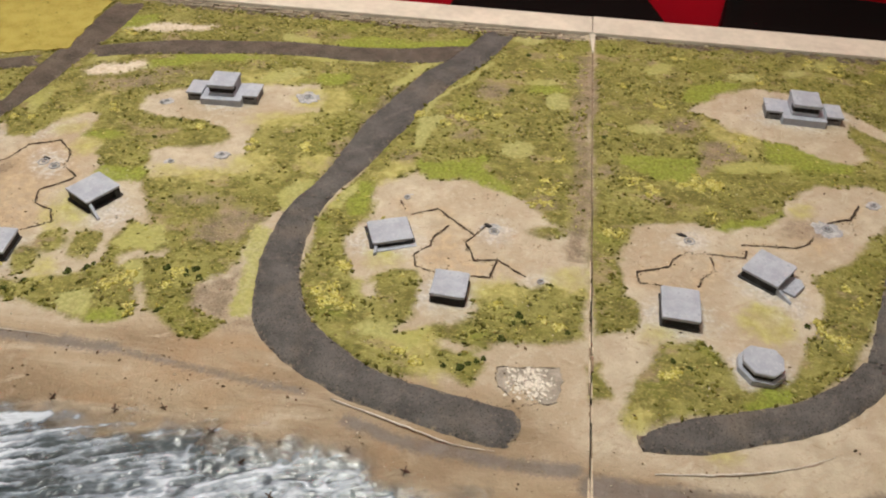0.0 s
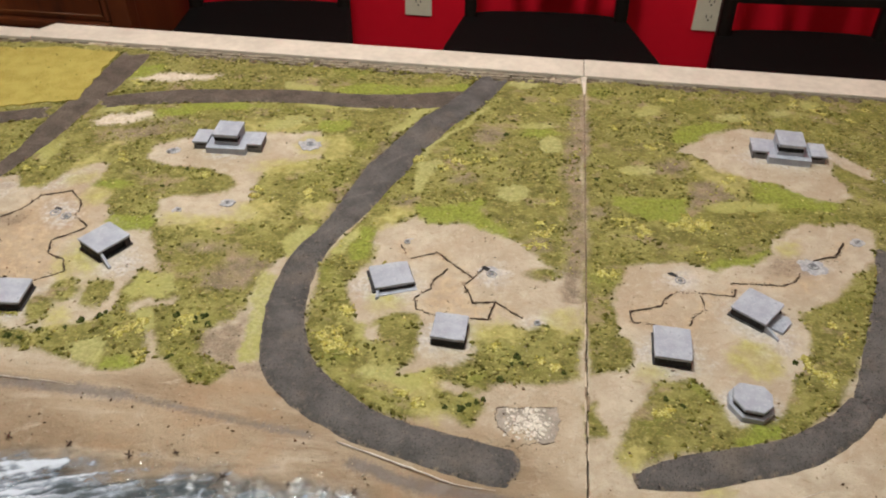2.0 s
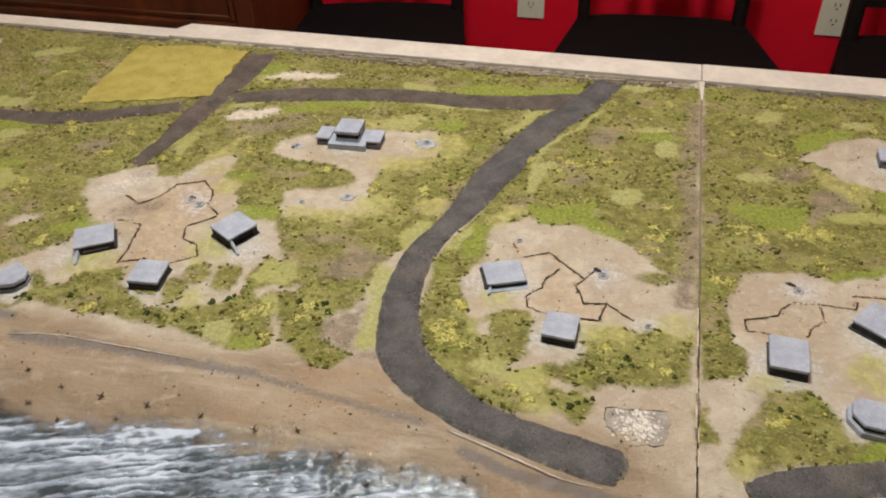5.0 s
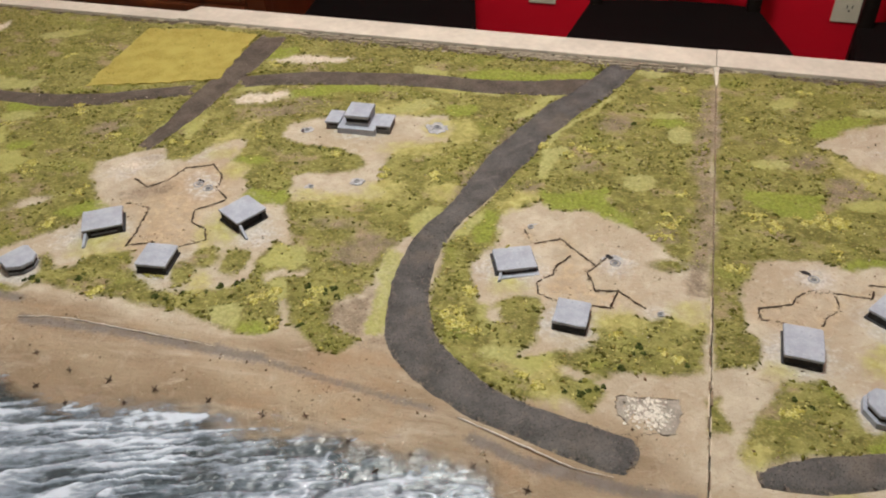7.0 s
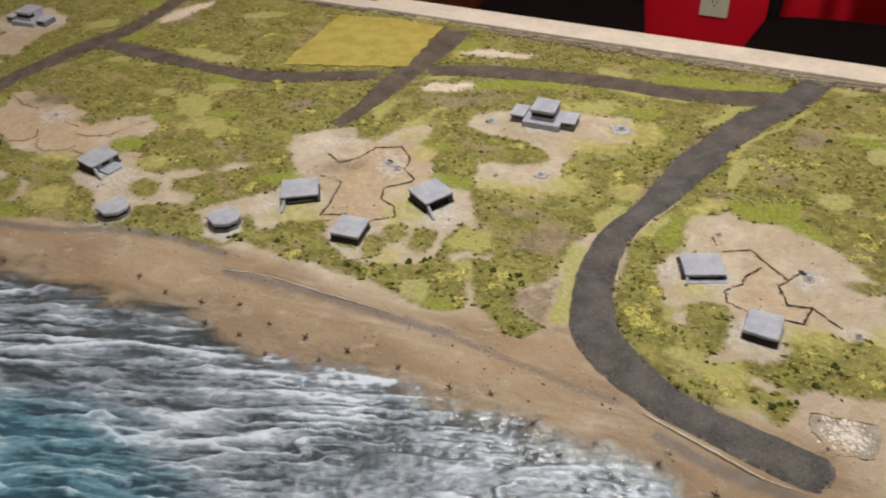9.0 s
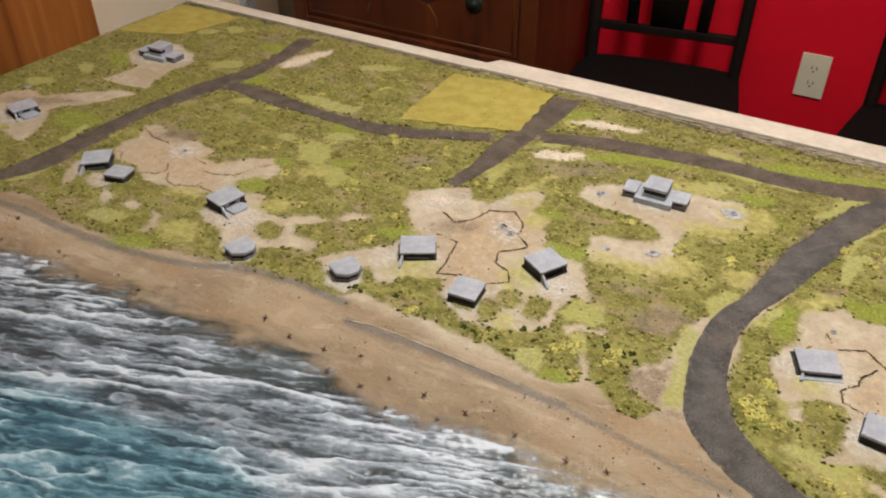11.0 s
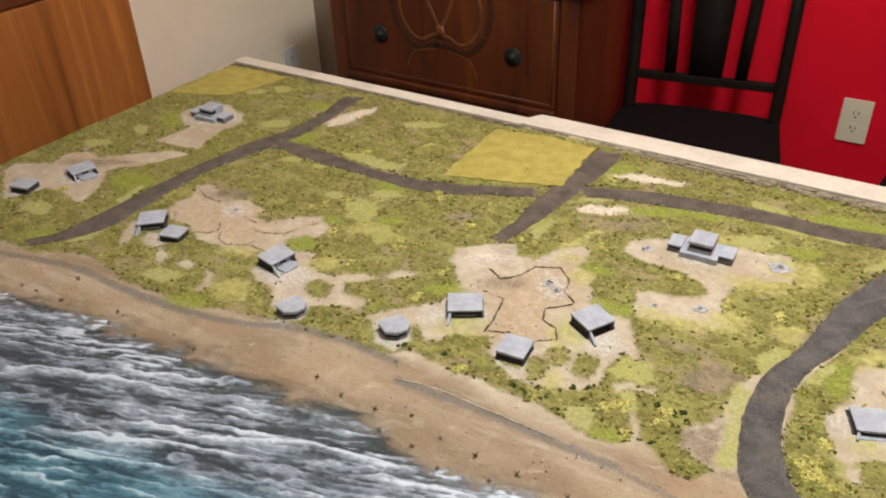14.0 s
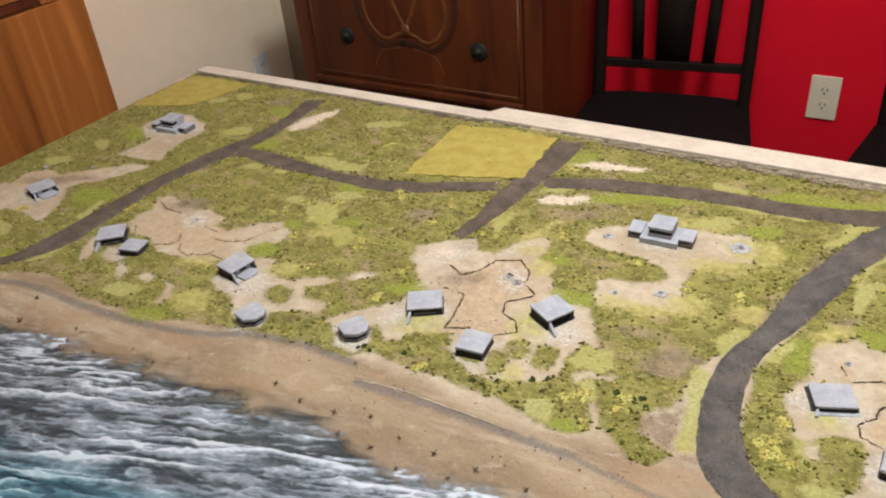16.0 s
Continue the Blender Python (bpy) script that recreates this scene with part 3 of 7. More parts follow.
dining_chair(0.232).matrix_basis = pose(-0.720, 0.655, FLOOR_Z, 0, 0, 9)
chair = dining_chair()
chair.matrix_basis = pose(-0.044, 0.690, FLOOR_Z, 0, 0, 4)
copy_thing(chair, pose(0.572, 0.675, FLOOR_Z, 0, 0, 4))


def inlay(points, width, material, parent, y, closed=False, label=""):
    """A band of veneer let into a front, a hair proud of it."""
    bm = tube(points, width, 8, closed)
    for v in bm.verts:
        v.co.y = y + (v.co.y - points[0][1]) * 0.05
    return part("inlay", bm, material, parent, label)


def sideboard():
    """A carved mahogany chest; only the lower drawers show over the table's edge."""
    x0, x1, y0, y1, z0, z1 = -0.375, 0.375, -0.42, 0.0, 0.10, 0.815
    top = thing("sideboard", pose(-1.375, BACK_Y - 0.004, FLOOR_Z), "dark mahogany sideboard with inlaid drawer fronts", "sideboard")
    part("carcass", boxes((x0, y0 + 0.02, z0, x1, y1, z1), bevel=0.004), M_MAHOGANY, top)
    part("top_board", boxes((x0 - 0.02, y0 - 0.015, z1, x1 + 0.02, y1, z1 + 0.025), bevel=0.006), M_MAHOGANY, top)
    for x in (x0 + 0.018, x1 - 0.018):
        part("corner_post", boxes((x - 0.024, y0 - 0.004, 0.0, x + 0.024, y0 + 0.04, z1), bevel=0.006), M_MAHOGANY, top, "reeded corner post")
    part("base_moulding", boxes((x0 + 0.03, y0 + 0.004, 0.44, x1 - 0.03, y0 + 0.03, 0.517), bevel=0.004), M_MAHOGANY, top)
    part("plinth", boxes((x0 + 0.03, y0 + 0.002, 0.10, x1 - 0.03, y0 + 0.03, 0.438), bevel=0.004), M_MAHOGANY, top)
    front = part("drawer_front", boxes((x0 + 0.046, y0 - 0.002, 0.520, x1 - 0.046, y0 + 0.03, 0.80), bevel=0.006), M_MAHOGANY, top, "drawer front with curved inlay")
    cx, y = -0.010, y0 - 0.004
    part("moulding", boxes((x0 + 0.046, y0 - 0.012, 0.500, x1 - 0.046, y0 + 0.01, 0.519), bevel=0.005), M_MAHOGANY, top, "dark rounded moulding under the drawer")

    def curve(pts, s=1):
        return [(cx + s * p[0], y, p[1]) for p in spline(pts, 0.006)]

    half = [(0.0, 0.668), (0.028, 0.664), (0.052, 0.650), (0.083, 0.654), (0.112, 0.684), (0.126, 0.723), (0.123, 0.760), (0.105, 0.790)]
    outer = [(0.0, 0.642), (0.030, 0.638), (0.065, 0.626), (0.097, 0.637), (0.132, 0.674), (0.152, 0.730), (0.150, 0.790)]
    hood = [(0.022, 0.628), (0.055, 0.622), (0.085, 0.612), (0.102, 0.590), (0.110, 0.566)]
    for s in (-1, 1):
        pull = part("drawer_pull", lathe([(0.024, 0.0), (0.025, 0.002), (0.021, 0.004), (0.011, 0.006), (0.007, 0.010), (0.009, 0.014), (0.004, 0.016)], 14), M_BRONZE, top, "dark bronze rosette pull")
        pull.matrix_basis = pose(s * 0.207, y0 - 0.002, 0.644, 90)
        inlay(curve(outer, s), 0.013, M_DARKBAND, front, y0 - 0.0016, label="dark veneer band")
        inlay(curve(half, s), 0.0055, M_INLAY, front, y0 - 0.0031, label="light curved inlay band")
        inlay(curve([(0.006, 0.690), (0.020, 0.718), (0.036, 0.755), (0.044, 0.795)], s), 0.006, M_INLAY, front, y0 - 0.0031)
        inlay(curve(hood, s), 0.0022, M_INLAY, front, y0 - 0.0028)
        curl = [(cx + s * (0.115 + (0.004 + 0.0135 * k / 26) * math.cos(k * 0.5)), y, 0.610 + (0.004 + 0.0135 * k / 26) * math.sin(k * 0.5)) for k in range(27)]
        inlay(curl, 0.0042, M_DARKBAND, front, y0 - 0.0018)
        inlay([(s * 0.318, y, 0.800), (s * 0.318, y, 0.66), (s * 0.317, y, 0.532)], 0.0022, M_INLAY, front, y0 - 0.0026, label="thin light stringing line")
        inlay([(s * 0.286, y, 0.800), (s * 0.286, y, 0.66), (s * 0.285, y, 0.545)], 0.0060, M_DARKBAND, front, y0 - 0.0016)
    inlay([(-0.316, y, 0.534), (0.0, y, 0.533), (0.316, y, 0.534)], 0.0022, M_INLAY, front, y0 - 0.0026)
    inlay([(cx, y, 0.660), (cx, y, 0.676), (cx, y, 0.694)], lambda t: 0.018 - 0.008 * t, M_INLAY, front, y0 - 0.0033, label="light inlaid stem")


sideboard()


def cupboard():
    """Tall honey-coloured cupboard against the side wall, its doors to the table."""
    top = thing("wooden_cupboard", pose(LEFT_X + 0.004, 0.0, FLOOR_Z), "tall honey-brown stained wooden cupboard beside the table", "cupboard")
    d, y0, y1 = 0.296, -1.35, 0.048
    part("carcass", boxes((0, y0, 0, d - 0.02, y1, 2.0), bevel=0.003), M_OAK, top)
    part("lower_panel", boxes((d - 0.02, y0, 0.0, d, y1, 0.892), bevel=0.003), M_OAK, top, "flush honey-brown wooden panel")
    part("ledge", boxes((d - 0.02, y0, 0.896, d - 0.006, y1 - 0.11, 0.915), bevel=0.002), M_MAHOGANY, top, "dark recessed line above the panel")
    part("upper_stile", boxes((d - 0.02, y1 - 0.108, 0.894, d, y1, 2.0), bevel=0.003), M_OAK, top)
    door = part("upper_door", boxes((d - 0.02, y0, 0.918, d - 0.002, y1 - 0.112, 1.98), bevel=0.004), M_OAK, top)
    part("raised_panel", boxes((d - 0.004, y0 + 0.09, 0.95, d + 0.003, y1 - 0.20, 1.90), bevel=0.005), M_OAK, door)


cupboard()


def table():
    top = thing("dining_table", pose(0, 0, FLOOR_Z), "dark wooden dining table under the terrain boards", "table")
    z = -0.052 - FLOOR_Z
    part("tabletop", boxes((-1.40, -0.93, z - 0.03, 0.70, 0.02, z), bevel=0.004), M_BLACKWOOD, top)
    for x in (-1.3, 0.6):
        for y in (-0.85, -0.06):
            part("leg", boxes((x - 0.035, y - 0.035, 0, x + 0.035, y + 0.035, z - 0.03), bevel=0.004), M_BLACKWOOD, top)


table()


# ---- the terrain boards ----
WEST_X, EAST_X, EDGE_Y = -1.54, 0.75, -1.02
ROADS = []
ROADS.append(("main", [(-0.126, -0.007, 0.040), (-0.140, -0.043, 0.043), (-0.155, -0.077, 0.046), (-0.172, -0.109, 0.045), (-0.193, -0.143, 0.047), (-0.208, -0.180, 0.045), (-0.218, -0.203, 0.043), (-0.233, -0.249, 0.049), (-0.245, -0.287, 0.047), (-0.256, -0.330, 0.040), (-0.264, -0.360, 0.034), (-0.276, -0.394, 0.029), (-0.288, -0.431, 0.036), (-0.292, -0.470, 0.037), (-0.290, -0.507, 0.039), (-0.284, -0.540, 0.043), (-0.271, -0.579, 0.049), (-0.247, -0.608, 0.047), (-0.201, -0.637, 0.040), (-0.178, -0.647, 0.037), (-0.141, -0.656, 0.036), (-0.105, -0.664, 0.041), (-0.075, -0.669, 0.041), (-0.055, -0.670, 0.039)], 0.0016))
ROADS.append(("inland", [(-0.165, -0.070, 0.040), (-0.208, -0.084, 0.043), (-0.239, -0.092, 0.042), (-0.286, -0.099, 0.039), (-0.321, -0.102, 0.037), (-0.361, -0.101, 0.037), (-0.404, -0.103, 0.037), (-0.444, -0.108, 0.036), (-0.485, -0.115, 0.038), (-0.527, -0.122, 0.040), (-0.566, -0.131, 0.039), (-0.617, -0.147, 0.034), (-0.645, -0.158, 0.035)], 0.0011))
ROADS.append(("field", [(-0.703, -0.193, 0.033), (-0.740, -0.209, 0.031), (-0.781, -0.226, 0.031), (-0.816, -0.243, 0.035), (-0.878, -0.259, 0.036), (-0.918, -0.262, 0.030), (-0.964, -0.263, 0.028), (-1.011, -0.260, 0.030), (-1.044, -0.260, 0.036), (-1.106, -0.255, 0.039), (-1.152, -0.252, 0.032), (-1.181, -0.254, 0.035)], 0.0008))
ROADS.append(("west", [(-1.186, -0.023, 0.041), (-1.181, -0.069, 0.037), (-1.175, -0.120, 0.030), (-1.177, -0.169, 0.033), (-1.178, -0.200, 0.035), (-1.205, -0.292, 0.046), (-1.211, -0.324, 0.038), (-1.223, -0.376, 0.033), (-1.226, -0.425, 0.036), (-1.227, -0.477, 0.040), (-1.228, -0.534, 0.045), (-1.229, -0.584, 0.049), (-1.249, -0.645, 0.026), (-1.277, -0.675, 0.020)], 0.0014))
ROADS.append(("stub", [(-0.660, -0.015, 0.046), (-0.661, -0.045, 0.046), (-0.663, -0.078, 0.046), (-0.665, -0.113, 0.045), (-0.669, -0.146, 0.044), (-0.673, -0.179, 0.043), (-0.677, -0.222, 0.040), (-0.679, -0.257, 0.035), (-0.682, -0.289, 0.026), (-0.685, -0.303, 0.027), (-0.693, -0.344, 0.021)], 0.0012))
ROADS.append(("east", [(0.330, -0.340, 0.044), (0.312, -0.410, 0.044), (0.248, -0.555, 0.031), (0.242, -0.561, 0.030), (0.225, -0.581, 0.029), (0.216, -0.590, 0.030), (0.188, -0.612, 0.033), (0.165, -0.625, 0.033), (0.140, -0.635, 0.033), (0.119, -0.642, 0.034), (0.090, -0.652, 0.035), (0.044, -0.666, 0.020), (0.042, -0.666, 0.019)], 0.0014))
SHORE = [(-1.75, -0.88), (-1.55, -0.84), (-1.30, -0.79), (-1.19, -0.765), (-1.10, -0.745), (-0.945, -0.732), (-0.86, -0.726), (-0.75, -0.715), (-0.64, -0.712), (-0.53, -0.716), (-0.446, -0.714), (-0.381, -0.711), (-0.314, -0.711), (-0.271, -0.713), (-0.237, -0.712), (-0.20, -0.708), (-0.168, -0.718), (-0.141, -0.728), (-0.10, -0.732), (-0.06, -0.738), (0.0, -0.78), (0.3, -0.86), (0.9, -0.9)]
TRACKS = [([(-1.311, -0.720), (-1.182, -0.685), (-1.070, -0.681), (-0.967, -0.677), (-0.884, -0.661), (-0.817, -0.634), (-0.740, -0.622), (-0.668, -0.621)], 0.0055), ([(-0.647, -0.645), (-0.591, -0.642), (-0.505, -0.640), (-0.442, -0.641), (-0.397, -0.641)], 0.0055), ([(-0.442, -0.635), (-0.376, -0.644), (-0.309, -0.652), (-0.228, -0.660)], 0.0028), ([(-0.187, -0.683), (-0.132, -0.695), (-0.082, -0.701), (-0.042, -0.702), (-0.010, -0.700)], 0.0060), ([(0.003, -0.712), (0.064, -0.713), (0.124, -0.712), (0.176, -0.706), (0.213, -0.695)], 0.0105)]
SHORE_LINE = spline(SHORE, 0.02)
ROAD_LINES = [spline(pts, 0.018) for _, pts, _ in ROADS]
TRACK_LINES = [(spline(pts, 0.01), half) for pts, half in TRACKS]
PAINT = []
SCORED = []
SCORED.append([(-0.195, -0.403), (-0.182, -0.425)])
SCORED.append([(-0.181, -0.424), (-0.155, -0.410), (-0.113, -0.446), (-0.104, -0.428), (-0.100, -0.428)])
SCORED.append([(-0.114, -0.447), (-0.121, -0.457), (-0.110, -0.482), (-0.088, -0.478), (-0.060, -0.497)])
SCORED.append([(-0.140, -0.435), (-0.152, -0.452), (-0.154, -0.467), (-0.167, -0.483), (-0.163, -0.499), (-0.150, -0.504), (-0.142, -0.506)])
SCORED.append([(-0.111, -0.504), (-0.093, -0.503), (-0.091, -0.489), (-0.088, -0.478)])
SCORED.append([(0.067, -0.488), (0.045, -0.488), (0.043, -0.472), (0.074, -0.460), (0.078, -0.449), (0.093, -0.436)])
SCORED.append([(0.093, -0.436), (0.118, -0.436), (0.147, -0.435), (0.150, -0.424)])
SCORED.append([(0.114, -0.439), (0.116, -0.460), (0.104, -0.472), (0.099, -0.485)])
SCORED.append([(0.146, -0.416), (0.172, -0.413), (0.200, -0.412), (0.213, -0.403), (0.220, -0.390)])
SCORED.append([(0.239, -0.366), (0.250, -0.360), (0.264, -0.356), (0.277, -0.330)])
SCORED.append([(-0.665, -0.407), (-0.641, -0.420), (-0.623, -0.401), (-0.616, -0.374), (-0.586, -0.360), (-0.563, -0.381), (-0.559, -0.398)])
SCORED.append([(-0.561, -0.402), (-0.538, -0.421)])
SCORED.append([(-0.538, -0.424), (-0.564, -0.449), (-0.556, -0.471), (-0.536, -0.477), (-0.526, -0.496), (-0.549, -0.512)])
SCORED.append([(-0.648, -0.454), (-0.617, -0.456), (-0.608, -0.501), (-0.607, -0.523), (-0.579, -0.511)])
SCORED.append([(-1.168, -0.506), (-1.148, -0.511), (-1.131, -0.529)])
SCORED.append([(-1.086, -0.535), (-1.062, -0.526), (-1.056, -0.512), (-1.068, -0.497)])
SCORED.append([(-1.049, -0.515), (-1.037, -0.531), (-1.018, -0.536), (-0.991, -0.524), (-0.989, -0.510)])
SCORED.append([(-1.048, -0.467), (-1.020, -0.471)])
SCORED.append([(-1.010, -0.487), (-0.989, -0.486), (-0.963, -0.473), (-0.956, -0.457), (-0.939, -0.426)])
SCORED.append([(-0.984, -0.520), (-0.960, -0.523)])
SCORED.append([(-1.178, -0.437), (-1.145, -0.451), (-1.113, -0.453)])


def spot(kind, x, y, rx, ry, turn=0):
    """A patch of paint or flock, an oval with a ragged edge."""
    PAINT.append((kind, "oval", (x, y, rx, ry, radians(turn))))


def area(kind, outline):
    """A larger patch with a free outline."""
    PAINT.append((kind, "outline", np.array(outline)))


# broad grassland
area("olive", [(-1.560, -0.760), (-1.531, 0.012), (-0.100, 0.000), (-0.130, -0.060), (-0.210, -0.200), (-0.270, -0.360), (-0.323, -0.453), (-0.327, -0.493), (-0.324, -0.517), (-0.335, -0.535), (-0.354, -0.554), (-0.345, -0.585), (-0.313, -0.596), (-0.318, -0.609), (-0.329, -0.621), (-0.350, -0.618), (-0.372, -0.601), (-0.384, -0.595), (-0.395, -0.577), (-0.401, -0.576), (-0.394, -0.595), (-0.408, -0.612), (-0.437, -0.615), (-0.470, -0.606), (-0.455, -0.609), (-0.500, -0.603), (-0.542, -0.602), (-0.585, -0.601), (-0.630, -0.600), (-0.663, -0.598), (-0.684, -0.617), (-0.708, -0.624), (-0.740, -0.616), (-0.770, -0.631), (-0.806, -0.629), (-0.842, -0.630), (-0.869, -0.641), (-0.905, -0.643), (-0.936, -0.661), (-0.983, -0.665), (-1.035, -0.666), (-1.071, -0.669), (-1.126, -0.657), (-1.168, -0.653), (-1.202, -0.664), (-1.238, -0.684), (-1.307, -0.691)])
area("olive", [(-0.105, -0.001), (-0.003, -0.007), (-0.003, -0.411), (-0.005, -0.539), (-0.009, -0.570), (-0.040, -0.583), (-0.066, -0.584), (-0.085, -0.587), (-0.088, -0.612), (-0.095, -0.630), (-0.114, -0.625), (-0.129, -0.622), (-0.157, -0.634), (-0.204, -0.619), (-0.231, -0.596), (-0.259, -0.565), (-0.266, -0.517), (-0.270, -0.445), (-0.246, -0.356), (-0.220, -0.240), (-0.192, -0.134), (-0.132, -0.058)])
area("olive", [(0.004, 0.008), (0.426, 0.018), (0.346, -0.313), (0.274, -0.460), (0.246, -0.521), (0.213, -0.574), (0.162, -0.614), (0.068, -0.640), (0.046, -0.651), (0.027, -0.659), (0.003, -0.565), (-0.002, -0.494), (-0.001, -0.312)])
# sandy clearings
area("sand", [(-0.726, -0.385), (-0.696, -0.355), (-0.667, -0.336), (-0.652, -0.363), (-0.625, -0.358), (-0.607, -0.319), (-0.580, -0.296), (-0.569, -0.302), (-0.564, -0.350), (-0.541, -0.362), (-0.539, -0.379), (-0.523, -0.398), (-0.484, -0.412), (-0.467, -0.415), (-0.454, -0.442), (-0.433, -0.467), (-0.431, -0.480), (-0.448, -0.476), (-0.454, -0.499), (-0.453, -0.523), (-0.456, -0.535), (-0.464, -0.556), (-0.479, -0.566), (-0.501, -0.569), (-0.519, -0.579), (-0.540, -0.579), (-0.567, -0.566), (-0.586, -0.552), (-0.598, -0.526), (-0.635, -0.544), (-0.646, -0.569), (-0.659, -0.570), (-0.681, -0.552), (-0.690, -0.557), (-0.673, -0.584), (-0.680, -0.608), (-0.715, -0.602), (-0.731, -0.576), (-0.748, -0.571), (-0.741, -0.557), (-0.700, -0.519), (-0.679, -0.486), (-0.682, -0.459), (-0.709, -0.423), (-0.723, -0.407)])
area("sand", [(-0.531, -0.276), (-0.532, -0.250), (-0.511, -0.235), (-0.482, -0.218), (-0.402, -0.198), (-0.366, -0.197), (-0.338, -0.189), (-0.320, -0.216), (-0.323, -0.253), (-0.347, -0.265), (-0.372, -0.277), (-0.381, -0.298), (-0.381, -0.327), (-0.376, -0.357), (-0.360, -0.374), (-0.374, -0.387), (-0.411, -0.387), (-0.437, -0.402), (-0.460, -0.406), (-0.473, -0.394), (-0.475, -0.364), (-0.463, -0.353), (-0.445, -0.350), (-0.414, -0.336), (-0.404, -0.317), (-0.418, -0.298), (-0.454, -0.292), (-0.489, -0.290), (-0.516, -0.291)])
area("wash", [(-0.614, -0.317), (-0.595, -0.285), (-0.580, -0.235), (-0.571, -0.238), (-0.583, -0.295), (-0.602, -0.325)])
area("sand", [(-0.442, -0.533), (-0.427, -0.523), (-0.398, -0.513), (-0.399, -0.524), (-0.425, -0.534), (-0.432, -0.544)])
area("sand", [(-0.409, -0.563), (-0.403, -0.562), (-0.387, -0.592), (-0.389, -0.603), (-0.398, -0.590)])
area("sand", [(-0.943, -0.552), (-0.940, -0.566), (-0.912, -0.580), (-0.884, -0.586), (-0.862, -0.608), (-0.832, -0.631), (-0.808, -0.617), (-0.817, -0.590), (-0.793, -0.570), (-0.764, -0.567), (-0.765, -0.548), (-0.799, -0.545), (-0.816, -0.523), (-0.856, -0.527), (-0.879, -0.517), (-0.890, -0.492), (-0.917, -0.490)])
spot("sand", -0.810, -0.513, 0.030, 0.009, 28)
spot("sand", -0.761, -0.474, 0.021, 0.009, 28)
spot("sand", -0.781, -0.559, 0.020, 0.008, 28)
area("sand", [(-1.165, -0.461), (-1.185, -0.431), (-1.161, -0.418), (-1.122, -0.438), (-1.076, -0.423), (-1.033, -0.439), (-1.036, -0.459), (-1.006, -0.461), (-0.980, -0.429), (-0.950, -0.413), (-0.915, -0.430), (-0.915, -0.455), (-0.931, -0.473), (-0.945, -0.481), (-0.938, -0.502), (-0.964, -0.524), (-0.983, -0.543), (-1.018, -0.546), (-1.064, -0.546), (-1.104, -0.524), (-1.133, -0.530), (-1.163, -0.509), (-1.171, -0.485)])
area("sand", [(-1.148, -0.601), (-1.146, -0.620), (-1.177, -0.582), (-1.182, -0.557), (-1.161, -0.564), (-1.151, -0.594)])
spot("sand", -1.116, -0.579, 0.022, 0.015, 171)
spot("sand", -1.028, -0.600, 0.012, 0.009, 164)
spot("sand", -1.076, -0.602, 0.019, 0.007, 142)
area("sand", [(-1.002, -0.594), (-0.977, -0.602), (-0.964, -0.616), (-0.964, -0.640), (-0.975, -0.636), (-0.976, -0.616)])
area("sand", [(-1.521, -0.531), (-1.468, -0.492), (-1.479, -0.461), (-1.453, -0.435), (-1.416, -0.440), (-1.380, -0.409), (-1.318, -0.364), (-1.283, -0.358), (-1.291, -0.388), (-1.326, -0.430), (-1.361, -0.472), (-1.327, -0.507), (-1.303, -0.560), (-1.358, -0.555), (-1.394, -0.555), (-1.410, -0.585), (-1.426, -0.614), (-1.509, -0.560)])
area("sand", [(-1.429, -0.253), (-1.432, -0.219), (-1.377, -0.169), (-1.318, -0.190), (-1.293, -0.225), (-1.305, -0.270), (-1.284, -0.331), (-1.314, -0.342), (-1.373, -0.347), (-1.367, -0.280)])
area("sand", [(-0.227, -0.383), (-0.213, -0.369), (-0.195, -0.362), (-0.189, -0.346), (-0.174, -0.364), (-0.130, -0.354), (-0.105, -0.360), (-0.083, -0.373), (-0.061, -0.386), (-0.043, -0.409), (-0.034, -0.416), (-0.017, -0.427), (-0.004, -0.429), (-0.004, -0.498), (-0.021, -0.509), (-0.036, -0.500), (-0.059, -0.511), (-0.085, -0.511), (-0.099, -0.524), (-0.106, -0.545), (-0.105, -0.557), (-0.121, -0.555), (-0.135, -0.562), (-0.148, -0.571), (-0.154, -0.557), (-0.156, -0.520), (-0.164, -0.506), (-0.181, -0.506), (-0.197, -0.512), (-0.203, -0.528), (-0.214, -0.522), (-0.228, -0.501), (-0.236, -0.473), (-0.232, -0.451), (-0.220, -0.438), (-0.220, -0.411)])
area("sand", [(0.114, -0.167), (0.137, -0.142), (0.167, -0.112), (0.208, -0.097), (0.248, -0.108), (0.302, -0.139), (0.325, -0.154), (0.351, -0.180), (0.346, -0.199), (0.324, -0.185), (0.305, -0.170), (0.296, -0.196), (0.310, -0.218), (0.311, -0.240), (0.288, -0.259), (0.258, -0.257), (0.240, -0.242), (0.227, -0.224), (0.196, -0.220), (0.166, -0.208), (0.149, -0.186), (0.133, -0.176)])
